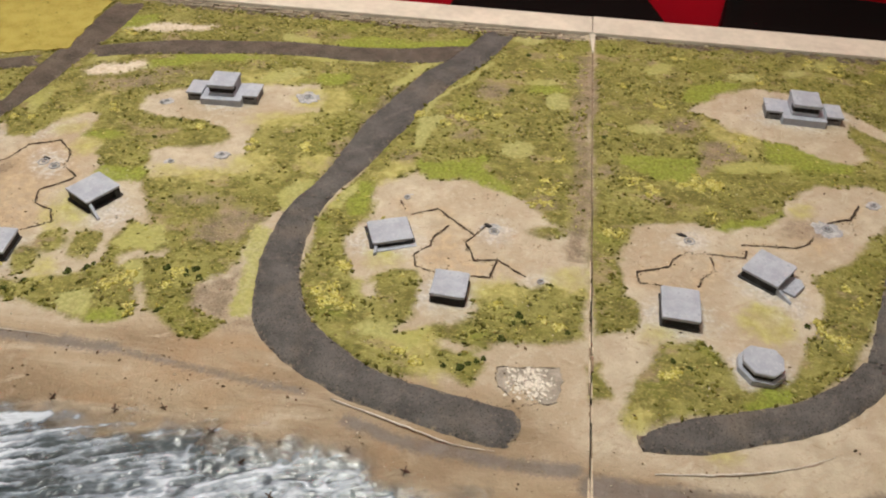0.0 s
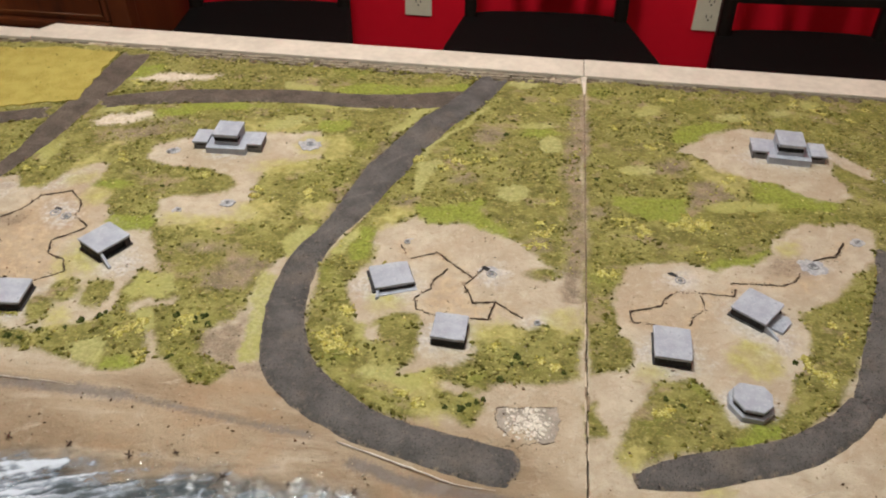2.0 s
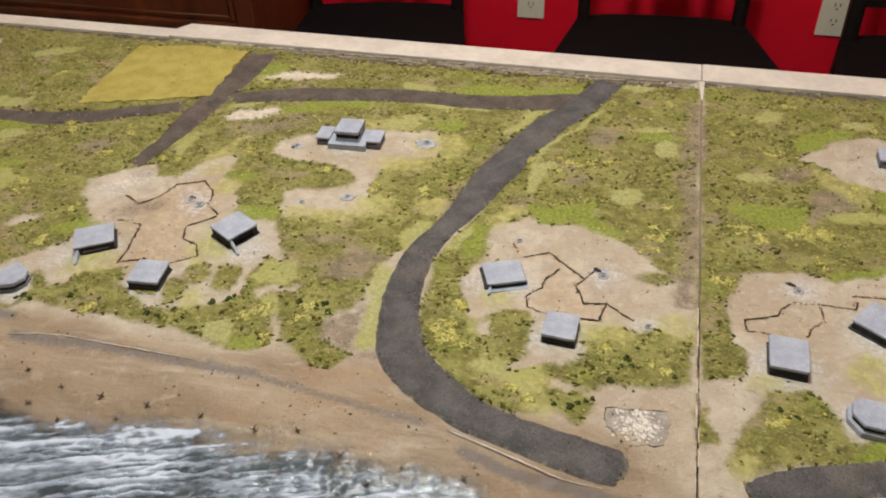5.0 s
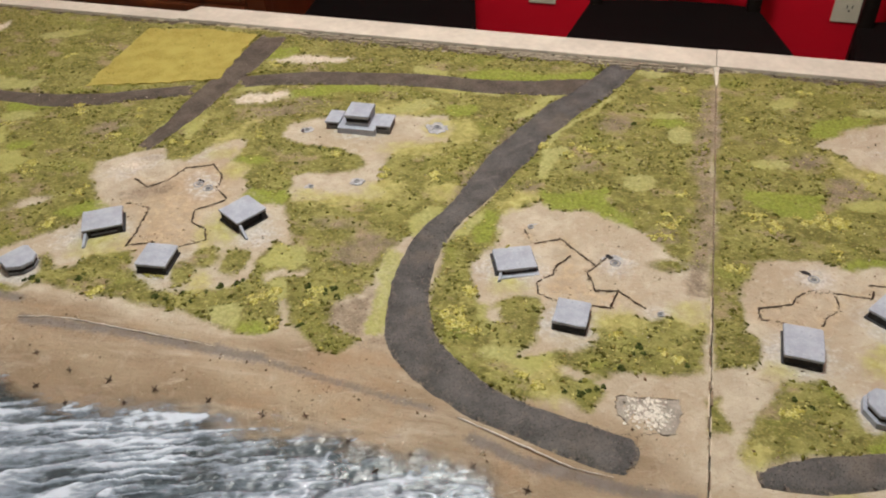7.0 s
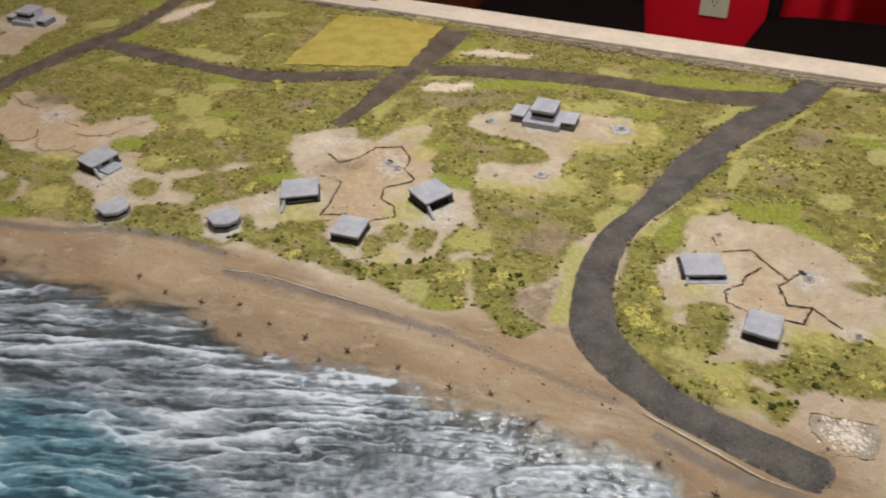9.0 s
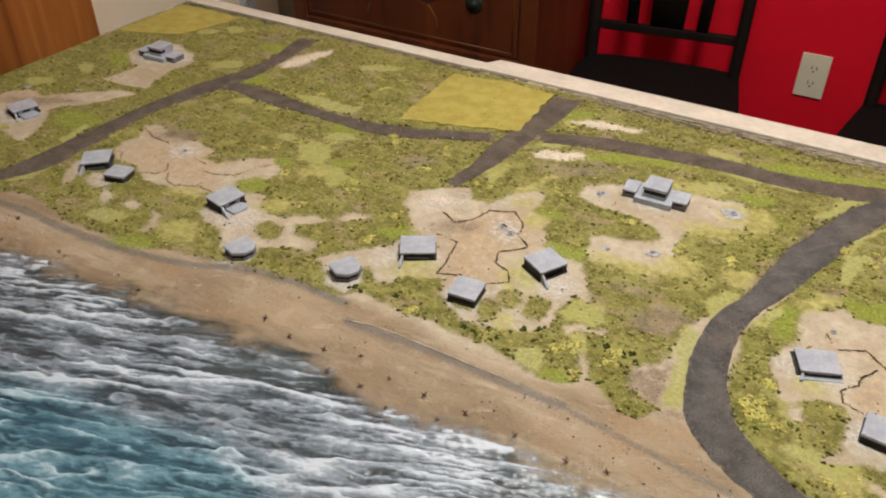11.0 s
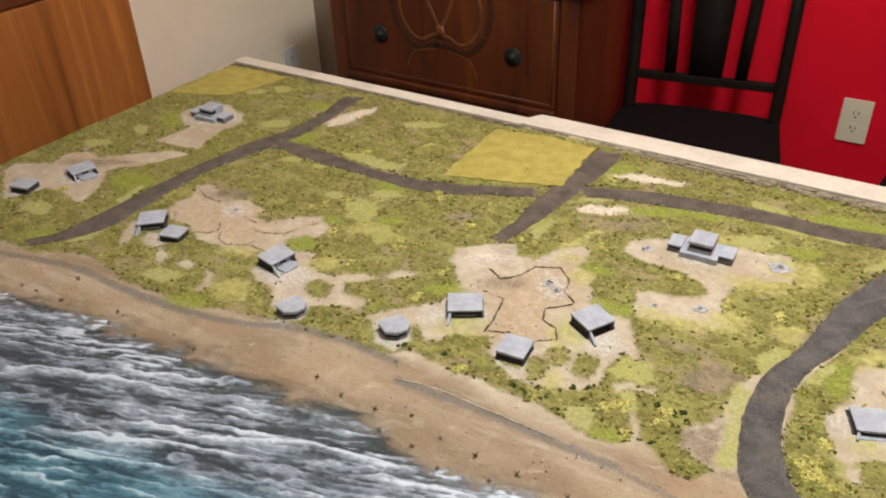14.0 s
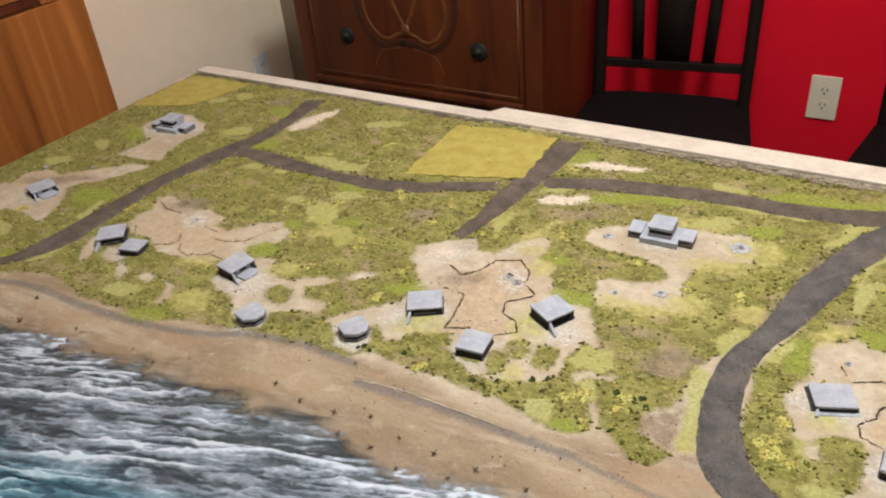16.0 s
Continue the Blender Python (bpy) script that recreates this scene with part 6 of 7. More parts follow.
def command_post(m, size=1.0, label=""):
    """A fire control post: low centre block, two side wings, a raised tower."""
    top = thing("command_bunker", m, label or "grey concrete command bunker with raised central tower", "bunker", "model bunkers")
    part("centre_block", boxes((-0.027, -0.026, -0.002, 0.027, 0.020, 0.0095), bevel=0.0010), M_CONCRETE, top)
    # wing walls below pale roofs: the shade of their fronts is in the colour
    part("wing_block", boxes((-0.046, -0.016, -0.002, -0.0265, 0.014, 0.0104), bevel=0.0006), M_CONCRETE_DARK, top)
    part("wing_block", boxes((0.0265, -0.016, -0.002, 0.046, 0.014, 0.0104), bevel=0.0006), M_CONCRETE_DARK, top)
    part("tower", boxes((-0.0165, -0.018, 0.0095, 0.0165, 0.018, 0.0142), (-0.0165, -0.004, 0.0142, 0.0165, 0.018, 0.0215), bevel=0.0006), M_CONCRETE, top)
    part("viewing_slit", boxes((-0.0158, -0.0160, 0.0140, 0.0158, -0.0042, 0.0213)), M_DARK, top, "black viewing slit")
    part("roof_slab", worn_slab(-0.0175, -0.019, 0.0175, 0.0185, 0.0213, 0.0262, int(1e4 * abs(m.translation.x)), 0.0009), M_CONCRETE, top)
    for s in (-1, 1):
        part("wing_roof", boxes((s * 0.037 - 0.0105, -0.0175, 0.0100, s * 0.037 + 0.0105, 0.0150, 0.0128), bevel=0.0006), M_CONCRETE, top)
        part("wing_slit", boxes((s * 0.036 - 0.0065, -0.0164, 0.0066, s * 0.036 + 0.0065, -0.0158, 0.0094)), M_DARK, top, "black firing slit")
    top.scale = (size,) * 3
    return top


casemate(pose(-0.501, -0.451, 0, 0, 0, 60), h=0.0115, sill=0.0004)
casemate(pose(-0.648, -0.498, 0, 0, 0, 31), 0.043, 0.036)
casemate(pose(-0.195, -0.459, 0, 0, 0, 22), 0.040, 0.034, low=True, h=0.0050, label="grey concrete gun casemate with low front step")
casemate(pose(0.164, -0.458, 0, 0, 0, 54), h=0.0088, apron=True, label="grey concrete gun casemate with raised front apron")
casemate(pose(-0.923, -0.534, 0, 0, 0, 78), 0.040, 0.034, h=0.0108, apron=True, label="grey concrete gun casemate with raised front apron")
casemate(pose(-1.154, -0.548, 0, 0, 0, 41))
casemate(pose(-1.387, -0.495, 0, 0, 0, 72), 0.040, 0.034, apron=True, label="grey concrete gun casemate with raised front apron")
shelter(pose(-0.127, -0.528, 0, 0, 0, -2), 0.032, 0.034)
shelter(pose(0.078, -0.520, 0, 0, 0, -2), 0.034, 0.041)
shelter(pose(-0.557, -0.540, 0, 0, 0, 6), 0.034, 0.035)
shelter(pose(-1.096, -0.559, 0, 0, 0, 14), 0.032, 0.029)
shelter(pose(-1.424, -0.575, 0, 0, 0, 14), 0.034, 0.030)
observation(pose(0.140, -0.579, 0, 0, 0, -6), 0.033, 0.031)
observation(pose(-0.697, -0.577, 0, 0, 0, 62), 0.033, 0.032, plan=WEDGE)
observation(pose(-0.830, -0.608, 0, 0, 0, 72), 0.033, 0.032, plan=WEDGE)
command_post(pose(-0.439, -0.235, 0, 0, 0, 3), 0.91)
command_post(pose(0.250, -0.155, 0, 0, 0, -2), 0.94)
command_post(pose(-1.362, -0.226, 0, 0, 0, 4), 0.88)


def gun_pit(x, y, size, pits, turn, sunk=False):
    """A rough concrete apron with one or two ringed pits."""
    top = thing("gun_pit", pose(x, y, 0, 0, 0, turn), "small pale grey concrete gun pit on sand" if size < 0.012 else "pale grey concrete gun pit with one ring", "gun pit", "gun pits")
    rng = random.Random(int(abs(x) * 1000))
    rim = [(size * (0.9 + rng.uniform(-0.22, 0.22)) * math.cos(a), size * (0.75 + rng.uniform(-0.2, 0.2)) * math.sin(a)) for a in [k * math.tau / 22 for k in range(22)]]
    part("pad", prism(rim, -0.001, 0.0003, 0.0002), M_PIT, top)
    for k in range(pits):
        cx, r = (k - (pits - 1) / 2) * size * 0.85, size * 0.30
        ring = [(cx + r * math.cos(a), 0.1 * size * (k * 2 - 1) * (pits - 1) + r * math.sin(a), 0.0012) for a in [j * math.tau / 14 for j in range(14)]]
        part("ring_wall", tube(ring, 0.0008, 6, True), M_PIT, top)
        hole = part("pit", lathe([(r * 0.55, 0.0006), (r * 0.55, 0.0010), (r * 0.3, 0.0011)], 12), M_HOLE, top, "dark pit")
        hole.location = (cx, 0.1 * size * (k * 2 - 1) * (pits - 1), 0)
    if sunk:
        mouth = [(size * (-0.62 + rng.uniform(0.18, 0.40) * math.cos(a)), size * (0.25 + rng.uniform(0.10, 0.24) * math.sin(a))) for a in [k * math.tau / 9 for k in range(9)]]
        part("dugout", prism(mouth, -0.001, 0.0012, 0.0003), M_DARK, top, "black dugout mouth")


for x, y in [(-0.576, -0.405), (-0.341, -0.221), (-0.095, -0.437)] + [(0.096, -0.419), (0.236, -0.376)]:
    gun_pit(x, y, 0.0175 if x < -0.5 else 0.0160, 2 if x < -0.5 else 1, -30, x not in (-0.341, 0.236))
for x, y in [(-0.504, -0.260), (-0.451, -0.378), (-0.402, -0.356), (-0.189, -0.397), (-0.046, -0.502)] + [(0.293, -0.327), (0.357, -0.201)] + [(-1.073, -0.459), (-1.464, -0.431), (-1.377, -0.401), (-1.467, -0.568)]:
    gun_pit(x, y, 0.0092, 1, 20)


# ---- trenches and sea wall ----
def trench(points):
    """A narrow dark zigzag trench line with a low thrown-up lip."""
    top = thing("trench", pose(0, 0, 0), "narrow dark zigzag trench scored in sandy ground", "trench", "trenches between bunkers")
    run = []
    for a, b in zip(points, points[1:]):
        n = max(2, int(math.dist(a, b) / 0.004))
        run += [(a[0] + (b[0] - a[0]) * k / n + random.uniform(-1, 1) * 0.0008, a[1] + (b[1] - a[1]) * k / n + random.uniform(-1, 1) * 0.0008, 0.0004) for k in range(n)]
    run.append((*points[-1], 0.0004))
    part("cut", tube(run, lambda t: 0.00088 + 0.00036 * math.sin(t * 37.0) + 0.00028 * math.sin(t * 83.0), 6, flat=0.6 if points[0][0] > -0.75 else 0.3), M_TRENCH if points[0][0] > -0.75 else M_EARTH, top)


for line in SCORED:
    trench(line)


def sea_wall(points, label, thick, material):
    bm = tube([(p[0], p[1] + random.uniform(-1, 1) * 0.0004, 0.0011 + random.uniform(-1, 1) * 0.0004) for p in spline(points, 0.006)], lambda t: thick * (0.35 + 0.65 * math.sin(math.pi * min(1, t * 1.2 + 0.05)) ** 0.5 + 0.2 * math.sin(t * 31.0)), 6)
    tagged(part("sea_wall", bm, material), label, "sea wall", kind="structure")


sea_wall([(-0.651, -0.644), (-0.604, -0.636), (-0.541, -0.636), (-0.475, -0.636), (-0.444, -0.637)], "low chipped grey sea wall step along the beach", 0.0006, M_RIDGE)
sea_wall([(-0.203, -0.665), (-0.172, -0.673), (-0.139, -0.682), (-0.103, -0.692), (-0.071, -0.693)], "low chipped white sea wall along the road", 0.0008, M_RIDGE)
sea_wall([(0.048, -0.695), (0.089, -0.689), (0.123, -0.682), (0.157, -0.671), (0.184, -0.658)], "low pale sea wall ridge along the beach", 0.0008, M_RIDGE)


def rubble(outline):
    """A broken concrete pad: pale shards in a low square surround."""
    cx, cy = np.mean(np.array(outline), 0)
    top = thing("rubble_pad", pose(cx, cy, 0), "square pad of broken pale concrete rubble", "rubble")
    rng = random.Random(9)
    pts = [(x - cx, y - cy) for x, y in outline]
    edge = []
    for k, (a, b) in enumerate(zip(pts, pts[1:] + pts[:1])):
        run = [(a[0] + (b[0] - a[0]) * t + rng.uniform(-1, 1) * 0.0011, a[1] + (b[1] - a[1]) * t + rng.uniform(-1, 1) * 0.0011, 0.0004) for t in np.linspace(0, 1, 9)]
        edge += [q[:2] for q in run[:-1]]
        if a[0] + b[0] < 0.03:
            part("gap", tube([(x * 1.03, y * 1.03, 0.0006) for x, y, z in run[(0, 4, 0, 0, 0, 2)[k % 6]:]], lambda t: 0.00028 + 0.00022 * math.sin(t * 17.0 + k), 5), M_TRENCH, top, "dark crack")
    part("base", prism(edge, -0.001, 0.0006, 0.0003), M_PAD, top, "stained grey-brown plaster pad")
    for k in range(290):
        u, v = max(-0.46, min(0.40, rng.gauss(-0.06, 0.19))), max(-0.40, min(0.40, rng.gauss(0.02, 0.20)))
        s = 0.0004 + 0.0017 * rng.random() ** 1.3
        long = rng.uniform(0.9, 1.9)
        bm = prism([(long * s * rng.uniform(0.5, 1) * math.cos(a), s * rng.uniform(0.5, 1) * math.sin(a)) for a in [j * math.tau / 5 for j in range(5)]], -0.001, s * 0.25)
        ob = part("shard", bm, M_SHARD, top)
        ob.matrix_basis = pose(u * 0.046, v * 0.040, 0.0009, rng.uniform(-16, 16), rng.uniform(-16, 16), rng.uniform(0, 360))


rubble([(-0.076, -0.611), (-0.025, -0.603), (-0.022, -0.616), (-0.026, -0.640), (-0.054, -0.646), (-0.074, -0.630)])


# ---- beach obstacles ----
def hedgehog():
    top = thing("beach_obstacle", pose(0, 0, 0), "tiny rusty brown crossed-beam beach obstacle", "beach obstacle", "beach obstacles")
    for turn, lean in ((0, 40), (105, 26), (250, 48)):
        bm = boxes((-0.0005, -0.0005, -0.0050, 0.0005, 0.0005, 0.0046))
        bm.transform(pose(0, 0, 0.0030, 0, 90 - lean, turn))
        part("beam", bm, M_RUST, top)
    return top


first = hedgehog()
OBSTACLES = [(-0.726, -0.687), (-0.686, -0.695), (-0.642, -0.693), (-0.602, -0.683), (-0.621, -0.715), (-0.559, -0.694), (-0.579, -0.716), (-0.517, -0.696), (-0.542, -0.727), (-0.471, -0.696), (-0.491, -0.715), (-0.418, -0.697), (-0.365, -0.701), (-0.329, -0.693), (-0.285, -0.708), (-0.232, -0.709), (-0.180, -0.707), (-0.134, -0.720), (-0.255, -0.729), (-0.226, -0.754)] + [(-1.184, -0.744), (-1.156, -0.742), (-1.109, -0.738), (-1.024, -0.718), (-1.016, -0.739), (-0.968, -0.738), (-0.885, -0.721), (-1.128, -0.698)]
for k, (x, y) in enumerate(OBSTACLES):
    z = float(height_at(np.array([x]), np.array([y]))[0])
    m = pose(x, y, max(z, -0.004) - 0.0006, 0, 0, k * 47) @ Matrix.Scale(0.85 + 0.3 * ((k * 7) % 5) / 5, 4)
    if k == 0:
        first.matrix_basis = m
    else:
        copy_thing(first, pose(x, y, max(z, -0.004) - 0.0006, 0, 0, k * 47) @ Matrix.Scale(0.8 + 0.25 * ((k * 7) % 5) / 5, 4))


# ---- flock, tufts and shrubs ----
def clumps(name, x, y, size, material, label, seed, lift=0.0006, tall=0.7):
    """Many small ragged clumps, eight faces each, in one mesh."""
    rng = np.random.default_rng(seed)
    n = len(x)
    base = np.array([(1, 0, 0), (0, 1, 0), (-1, 0, 0), (0, -1, 0), (0, 0, 1), (0, 0, -0.6)], float)
    tri = np.array([(0, 1, 4), (1, 2, 4), (2, 3, 4), (3, 0, 4), (1, 0, 5), (2, 1, 5), (3, 2, 5), (0, 3, 5)])
    v = base[None] * rng.uniform(0.5, 1.3, (n, 6, 1)) + rng.uniform(-0.25, 0.25, (n, 6, 3))
    v[..., 0] *= rng.uniform(1.0, 1.9, (n, 1))
    a = rng.uniform(0, math.tau, n)
    c, s = np.cos(a)[:, None], np.sin(a)[:, None]
    v = np.stack([v[..., 0] * c - v[..., 1] * s, v[..., 0] * s + v[..., 1] * c, v[..., 2] * tall], -1) * size[:, None, None]
    v += np.stack([x, y, height_at(x, y) + lift], -1)[:, None]
    f = (tri[None] + (np.arange(n) * 6)[:, None, None]).reshape(-1, 3)
    me = bpy.data.meshes.new(name)
    me.vertices.add(n * 6)
    me.vertices.foreach_set("co", v.ravel())
    me.loops.add(f.size)
    me.loops.foreach_set("vertex_index", f.ravel())
    me.polygons.add(len(f))
    me.polygons.foreach_set("loop_start", np.arange(len(f)) * 3)
    me.update(calc_edges=True)
    me.materials.append(material)
    return tagged(new(name, me), label, "grass", kind="stuff")


def scatter(n, seed):
    rng = np.random.default_rng(seed)
    x, y = rng.uniform(WEST_X + 0.004, 0.56, n), rng.uniform(-0.80, -0.006, n)
    keep = np.abs(x) > 0.006
    x, y = x[keep], y[keep]
    return x, y, paint_at(x, y), road_at(x, y), rng


fx, fy, fp, fr, rng = scatter(190000, 21)
ok = (fp["olive"] > -0.001) & ((fp["mud"] < 0.003) | (rng.uniform(0, 1, len(fx)) < 0.3)) & (fr < 0.0012) & (np.maximum(np.maximum(fp["lime"], fp["pale"]), fp["wash"]) < 0.001) & (rng.uniform(0, 1, len(fx)) < (0.33 + 0.42 * fbm(fx, fy, 0.03, 33)) * np.clip(1.75 + 1.1 * fx, 0.5, 1))
clumps("grass_flock", fx[ok], fy[ok], 0.0007 + 0.0022 * rng.uniform(0, 1, ok.sum()) ** 1.8, M_FLOCK, "short olive-green flock grass over the terrain", 22, 0.0004, 0.8)
fx, fy, fp, fr, rng = scatter(9000, 31)
ok = (fp["olive"] > 0.001) & (fr < -0.001) & (fbm(fx, fy, 0.04, 35) > -0.15)
yx, yy, ys = [fx[ok]], [fy[ok]], [rng.uniform(0.0006, 0.0020, ok.sum())]
TUFTS = [(-0.161, -0.228), (-0.177, -0.244), (-0.142, -0.237), (-0.123, -0.226), (-0.200, -0.229), (-0.048, -0.346), (-0.041, -0.365), (-0.052, -0.380), (-0.039, -0.302), (-0.235, -0.511), (-0.219, -0.556), (-0.234, -0.539), (-0.430, -0.570), (-0.378, -0.559), (-0.318, -0.324), (0.018, -0.415), (-0.155, -0.608), (-0.081, -0.533), (-0.624, -0.105), (-0.712, -0.509), (-0.594, -0.593), (-0.394, -0.599), (-0.453, -0.302), (-0.038, -0.557), (-0.375, -0.541), (-0.372, -0.323), (-0.039, -0.064), (0.043, -0.329), (0.098, -0.320), (0.115, -0.327), (0.132, -0.328), (0.061, -0.349), (-0.207, -0.450), (-0.830, -0.273), (-0.653, -0.323), (-0.561, -0.284)]
TUFTS_EAST = [(0.321, -0.017), (0.308, -0.042), (0.379, -0.021), (0.349, -0.051), (0.113, -0.041), (0.206, -0.073), (0.170, -0.229), (0.042, -0.328), (0.060, -0.332), (0.118, -0.312), (0.129, -0.321), (0.019, -0.417), (0.234, -0.464), (0.244, -0.475), (0.202, -0.522), (0.214, -0.531), (0.068, -0.599), (0.283, -0.020), (0.081, -0.161), (0.040, -0.129), (0.122, -0.371)]
TUFTS_WEST = [(-0.910, -0.323), (-0.954, -0.350), (-0.826, -0.278), (-1.020, -0.205), (-0.938, -0.139), (-0.970, -0.384), (-1.199, -0.467), (-1.371, -0.547), (-1.354, -0.600), (-0.741, -0.271), (-0.797, -0.424), (-0.834, -0.491), (-0.714, -0.440), (-0.909, -0.434), (-0.427, -0.562), (-0.248, -0.553), (-0.232, -0.559), (-0.551, -0.555), (-0.813, -0.416), (-0.746, -0.328)]
for x, y in TUFTS + TUFTS_EAST + TUFTS_WEST:
    for k in range(int(rng.integers(2, 5))):
        n = int(rng.integers(26, 60))
        yx.append(rng.normal(x + rng.normal(0, 0.0055), 0.0026, n))
        yy.append(np.minimum(rng.normal(y + rng.normal(0, 0.0050), 0.0024, n), -0.006))
        ys.append(rng.uniform(0.0007, 0.0023, n))
clumps("yellow_tufts", np.concatenate(yx), np.concatenate(yy), np.concatenate(ys), M_YELLOW, "bright yellow-green tufts among the grass", 32, 0.0007, 0.2)
fx, fy, fp, fr, rng = scatter(60000, 41)
ok = (np.maximum(fp["olive"], fp["mud"]) > 0.001) & (fr < 0.004) & (rng.uniform(0, 1, len(fx)) < (0.055 + 0.14 * fbm(fx, fy, 0.05, 45)) * np.clip(1.5 + fx, 0.4, 1) * np.clip(0.45 - 1.1 * fy, 0.45, 1)) & (np.maximum(fp["lime"], fp["pale"]) < 0.003)
size = 0.0003 + 0.0008 * rng.uniform(0, 1, ok.sum()) ** 1.6
size[::24] *= 1.9
clumps("dark_specks", fx[ok], fy[ok], size, M_SPECK, "scattered dark crumbs in the grass", 42, 0.0010)
sx, sy = [], []
for line in SCORED:
    for (ax, ay), (bx, by) in zip(line, line[1:]):
        n = int(math.dist((ax, ay), (bx, by)) / 0.0011)
        t = rng.uniform(0, 1, n)
        sx.append(ax + (bx - ax) * t + rng.normal(0, 0.0013, n))
        sy.append(ay + (by - ay) * t + rng.normal(0, 0.0013, n))
sx, sy = np.concatenate(sx), np.concatenate(sy)
clumps("trench_spoil", sx, sy, rng.uniform(0.0003, 0.0010, len(sx)), M_SPOIL, "brown crumbs thrown up beside the trenches", 44, 0.0003, 0.6)
gx, gy = rng.uniform(WEST_X + 0.004, 0.6, 42000), rng.uniform(-0.78, -0.006, 42000)
gs = shore_at(gx, gy)
ok = (gs > 0.004) & (np.abs(gx) > 0.005) & (rng.uniform(0, 1, 42000) < 0.22 + 0.55 * fbm(gx, gy, 0.05, 47)) & (np.abs(road_at(gx, gy) + 0.001) > 0.003)
clumps("sand_grit", gx[ok], gy[ok], 0.0003 + 0.0010 * rng.uniform(0, 1, ok.sum()) ** 3, M_SPOIL, "loose brown and pale grit on the sand", 46, 0.0005, 0.7)

kx, ky, ks = [], [], []
for line, share in zip(ROAD_LINES, (1.0, 0.5, 0.35, 0.35, 0.4, 1.0)):
    for (ax, ay, aw), (bx, by, bw) in zip(line[:-1], line[1:]):
        n = int(90000 * share * math.dist((ax, ay), (bx, by)) * aw)
        t, across = rng.uniform(0, 1, n), rng.beta(0.8, 0.8, n) * 0.96 - 0.48
        dx, dy = (bx - ax) / math.dist((ax, ay), (bx, by)), (by - ay) / math.dist((ax, ay), (bx, by))
        kx.append(ax + (bx - ax) * t - dy * aw * across)
        ky.append(np.minimum(ay + (by - ay) * t + dx * aw * across, -0.008))
        ks.append(0.0002 + 0.0008 * rng.uniform(0, 1, n) ** 3)
clumps("road_grit", np.concatenate(kx), np.concatenate(ky), np.concatenate(ks), M_GRIT, "loose dark and pale grit on the roads", 48, 0.0013, 0.4)


def drops(x, y, size, material, label):
    """Low smooth domes of clear resin, joined into one mesh."""
    ring = np.arange(8) * math.tau / 8
    base = np.concatenate([np.stack([np.cos(ring), np.sin(ring), 0 * ring], -1), np.stack([0.7 * np.cos(ring), 0.7 * np.sin(ring), 0 * ring + 0.17], -1), [[0, 0, 0.30]]])
    tri = [(k, (k + 1) % 8, 8 + (k + 1) % 8) for k in range(8)] + [(k, 8 + (k + 1) % 8, 8 + k) for k in range(8)] + [(8 + k, 8 + (k + 1) % 8, 16) for k in range(8)]
    n = len(x)
    v = base[None] * size[:, None, None]
    v[..., 0] *= 1.5
    v += np.stack([x, y, np.maximum(height_at(x, y) + 0.0006, -0.0044)], -1)[:, None]
    f = (np.array(tri)[None] + (np.arange(n) * 17)[:, None, None]).reshape(-1, 3)
    me = bpy.data.meshes.new("resin_drops")
    me.from_pydata(v.reshape(-1, 3).tolist(), [], f.tolist())
    me.polygons.foreach_set("use_smooth", np.ones(len(f), bool))
    me.materials.append(material)
    ob = new("resin_drops", me)
    ob.visible_shadow = False
    return tagged(ob, label, "water", kind="stuff")


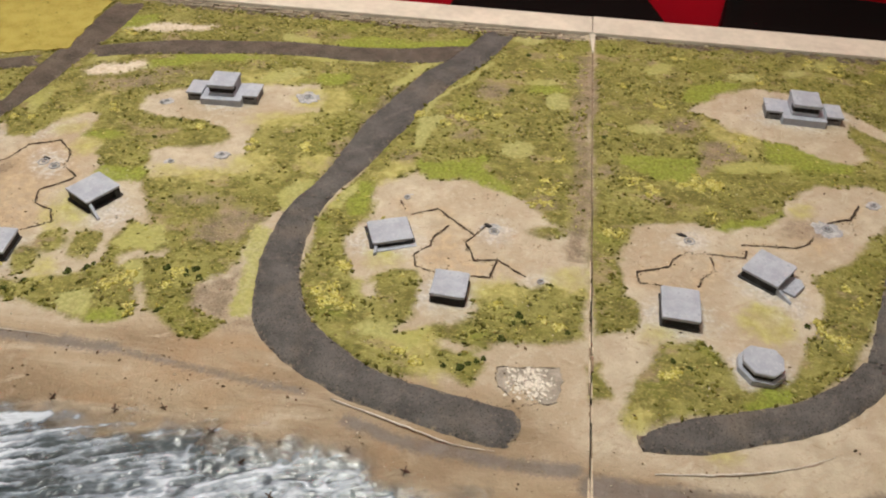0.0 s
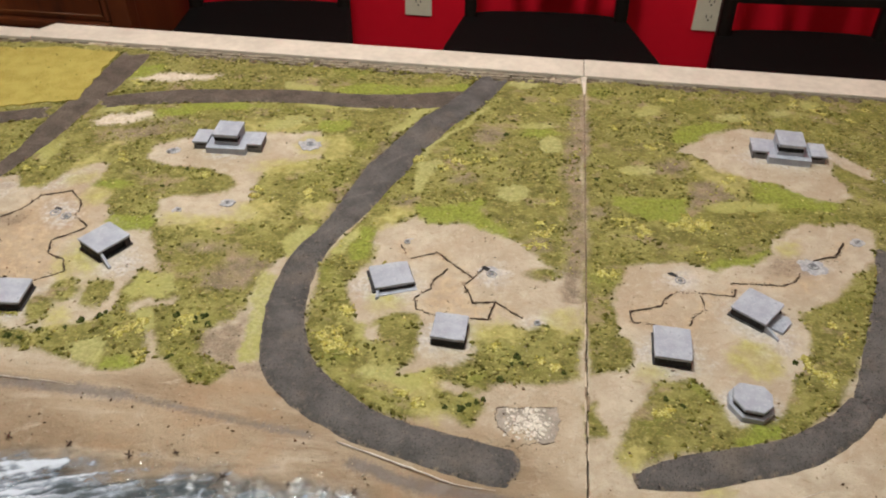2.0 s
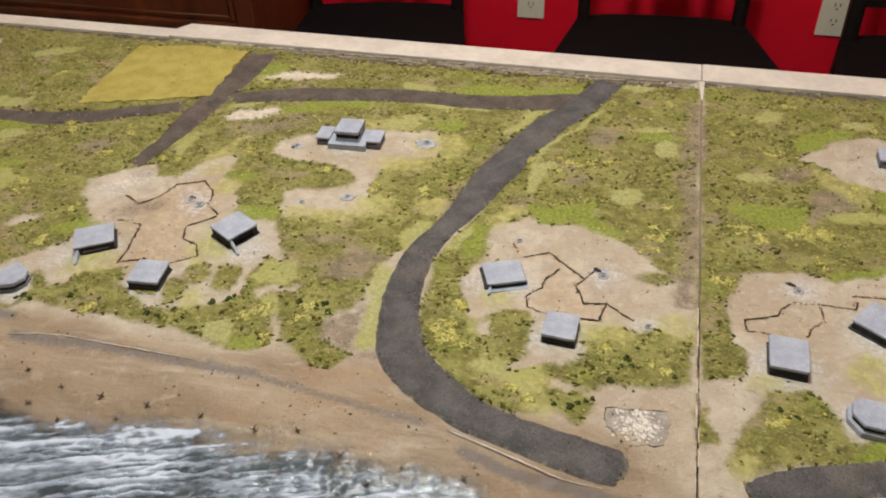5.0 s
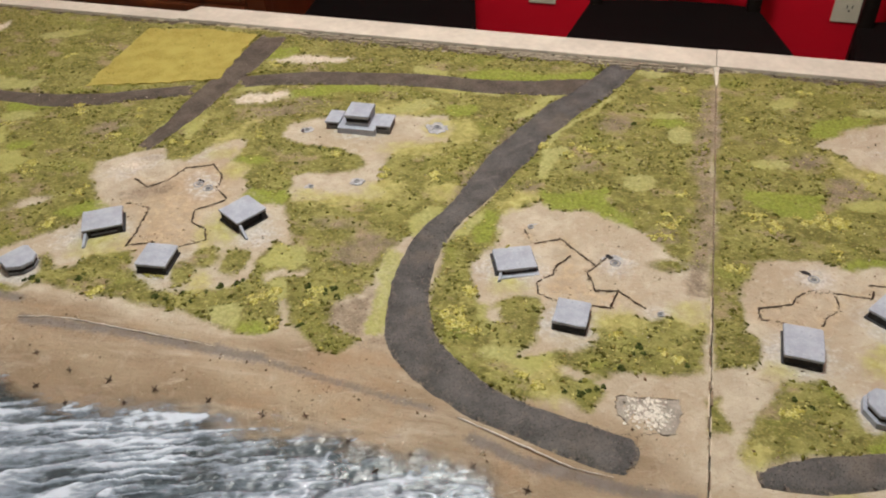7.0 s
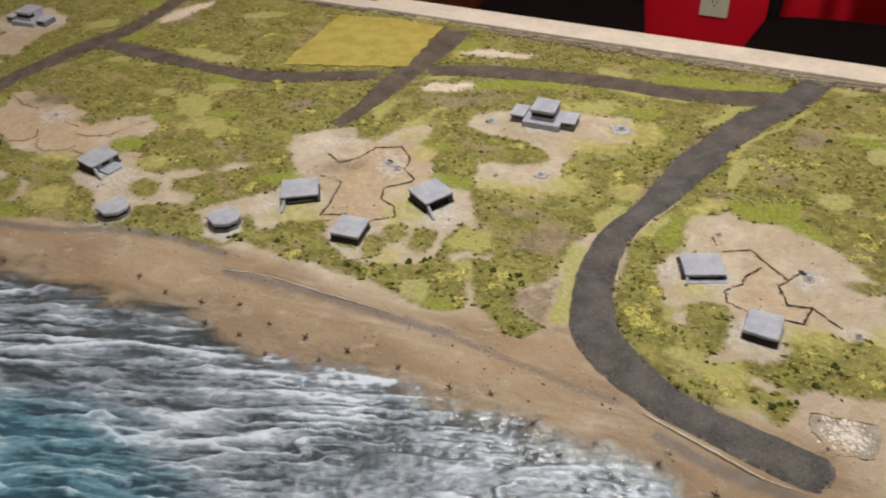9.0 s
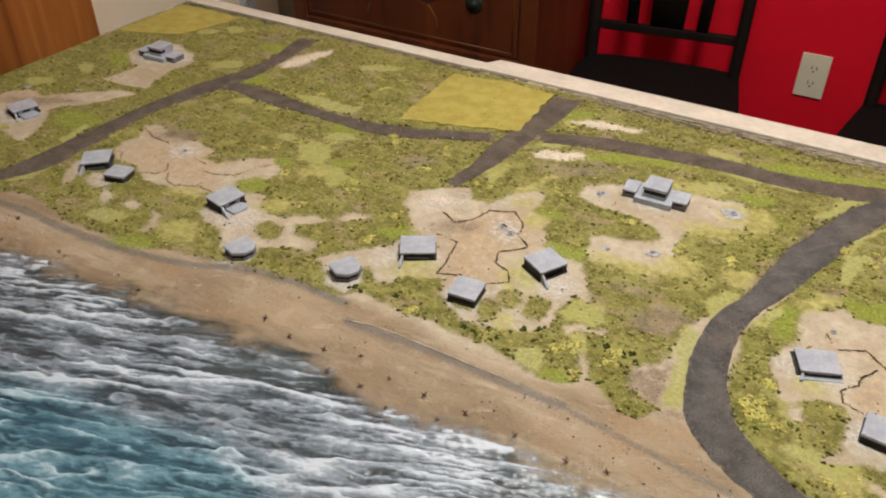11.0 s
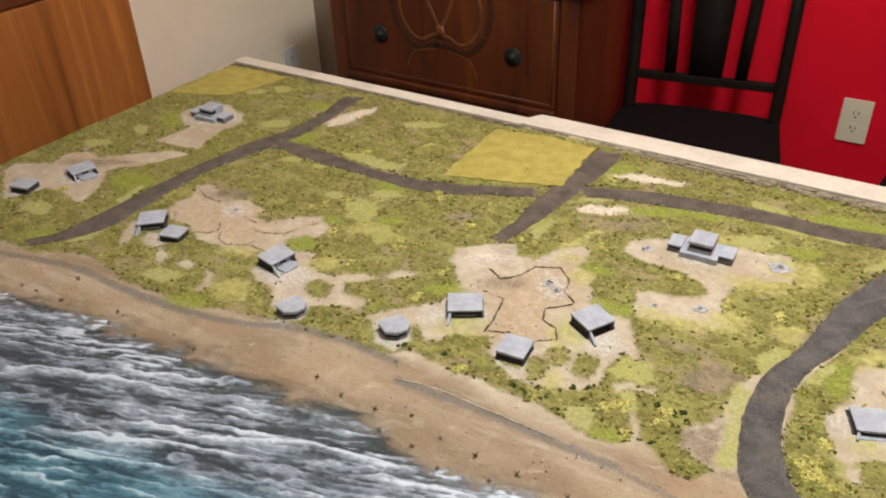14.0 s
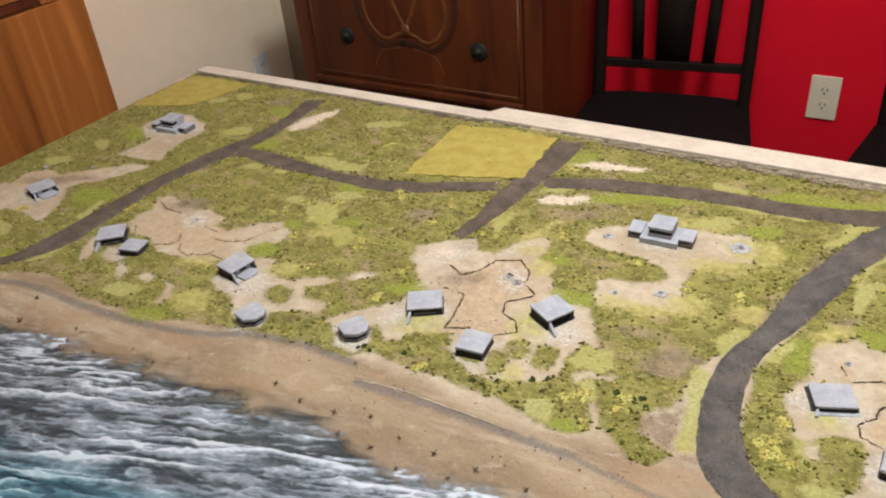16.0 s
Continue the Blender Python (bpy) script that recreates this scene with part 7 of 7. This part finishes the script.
dx, dy = rng.uniform(-1.35, -0.06, 16000), rng.uniform(-0.86, -0.68, 16000)
ds = shore_at(dx, dy)
ok = (np.abs(ds + 0.010) < 0.026) & (fbm(dx, dy, 0.035, 131) > 0.10)
drops(dx[ok], dy[ok], 0.0008 + 0.0018 * rng.uniform(0, 1, ok.sum()) ** 2, M_RESIN, "glossy clear resin drops along the water's edge")
cx = rng.uniform(WEST_X + 0.01, EAST_X, 900)
cx = cx[(np.abs(cx) > 0.006) & ((cx < -0.66) | (cx > 0) | (rng.uniform(0, 1, 900) < 0.3))]
clumps("edge_crumbs", cx, np.where(cx > -0.83, 0.013, 0.010) + rng.normal(-0.006, 0.0035, len(cx)).clip(-0.018, -0.001), rng.uniform(0.0006, 0.0026, len(cx)), M_CRUMB, "crumbling brown earth along the board edge", 43, -0.0012)


def shrub(x, y, size, seed):
    rng = random.Random(seed)
    bm = bmesh.new()
    for k in range(14):
        a, r = rng.uniform(0, math.tau), size * 0.62 * rng.random() ** 0.6
        q = bmesh.ops.create_icosphere(bm, subdivisions=1, radius=size * rng.uniform(0.26, 0.44))["verts"]
        at = Vector((r * math.cos(a), r * math.sin(a), size * rng.uniform(0.0, 0.3)))
        for v in q:
            v.co = v.co * rng.uniform(0.65, 1.25) + at
    ob = part("shrub", bm, M_SHRUB)
    ob.location = (x, y, 0)
    return tagged(ob, "small dark green clump foliage shrub", "shrub", "shrubs")


for k, (x, y) in enumerate([(-0.063, -0.549), (-0.067, -0.558), (-0.058, -0.556), (-0.075, -0.578), (-0.109, -0.603), (-0.094, -0.607), (-0.107, -0.616), (-0.088, -0.603), (-0.101, -0.611), (-0.461, -0.552), (-0.457, -0.546), (-0.368, -0.547), (-0.362, -0.538), (-0.377, -0.595), (-0.374, -0.592), (-0.354, -0.548), (-0.020, -0.562), (-0.011, -0.264), (-0.099, -0.161), (-0.472, -0.297), (-0.487, -0.335), (-0.084, -0.066), (0.069, -0.580), (0.083, -0.587), (0.015, -0.247), (0.190, -0.520), (-0.120, -0.616), (-0.476, -0.560), (-0.486, -0.571), (-0.521, -0.589), (-0.532, -0.589), (-0.508, -0.577), (-0.494, -0.587), (-0.673, -0.592), (-0.664, -0.594), (-0.623, -0.575), (-0.624, -0.583), (-0.700, -0.576), (-0.680, -0.596), (-0.389, -0.540), (-0.370, -0.541)]):
    shrub(x, y, 0.0036 if k % 3 else 0.0052, k)
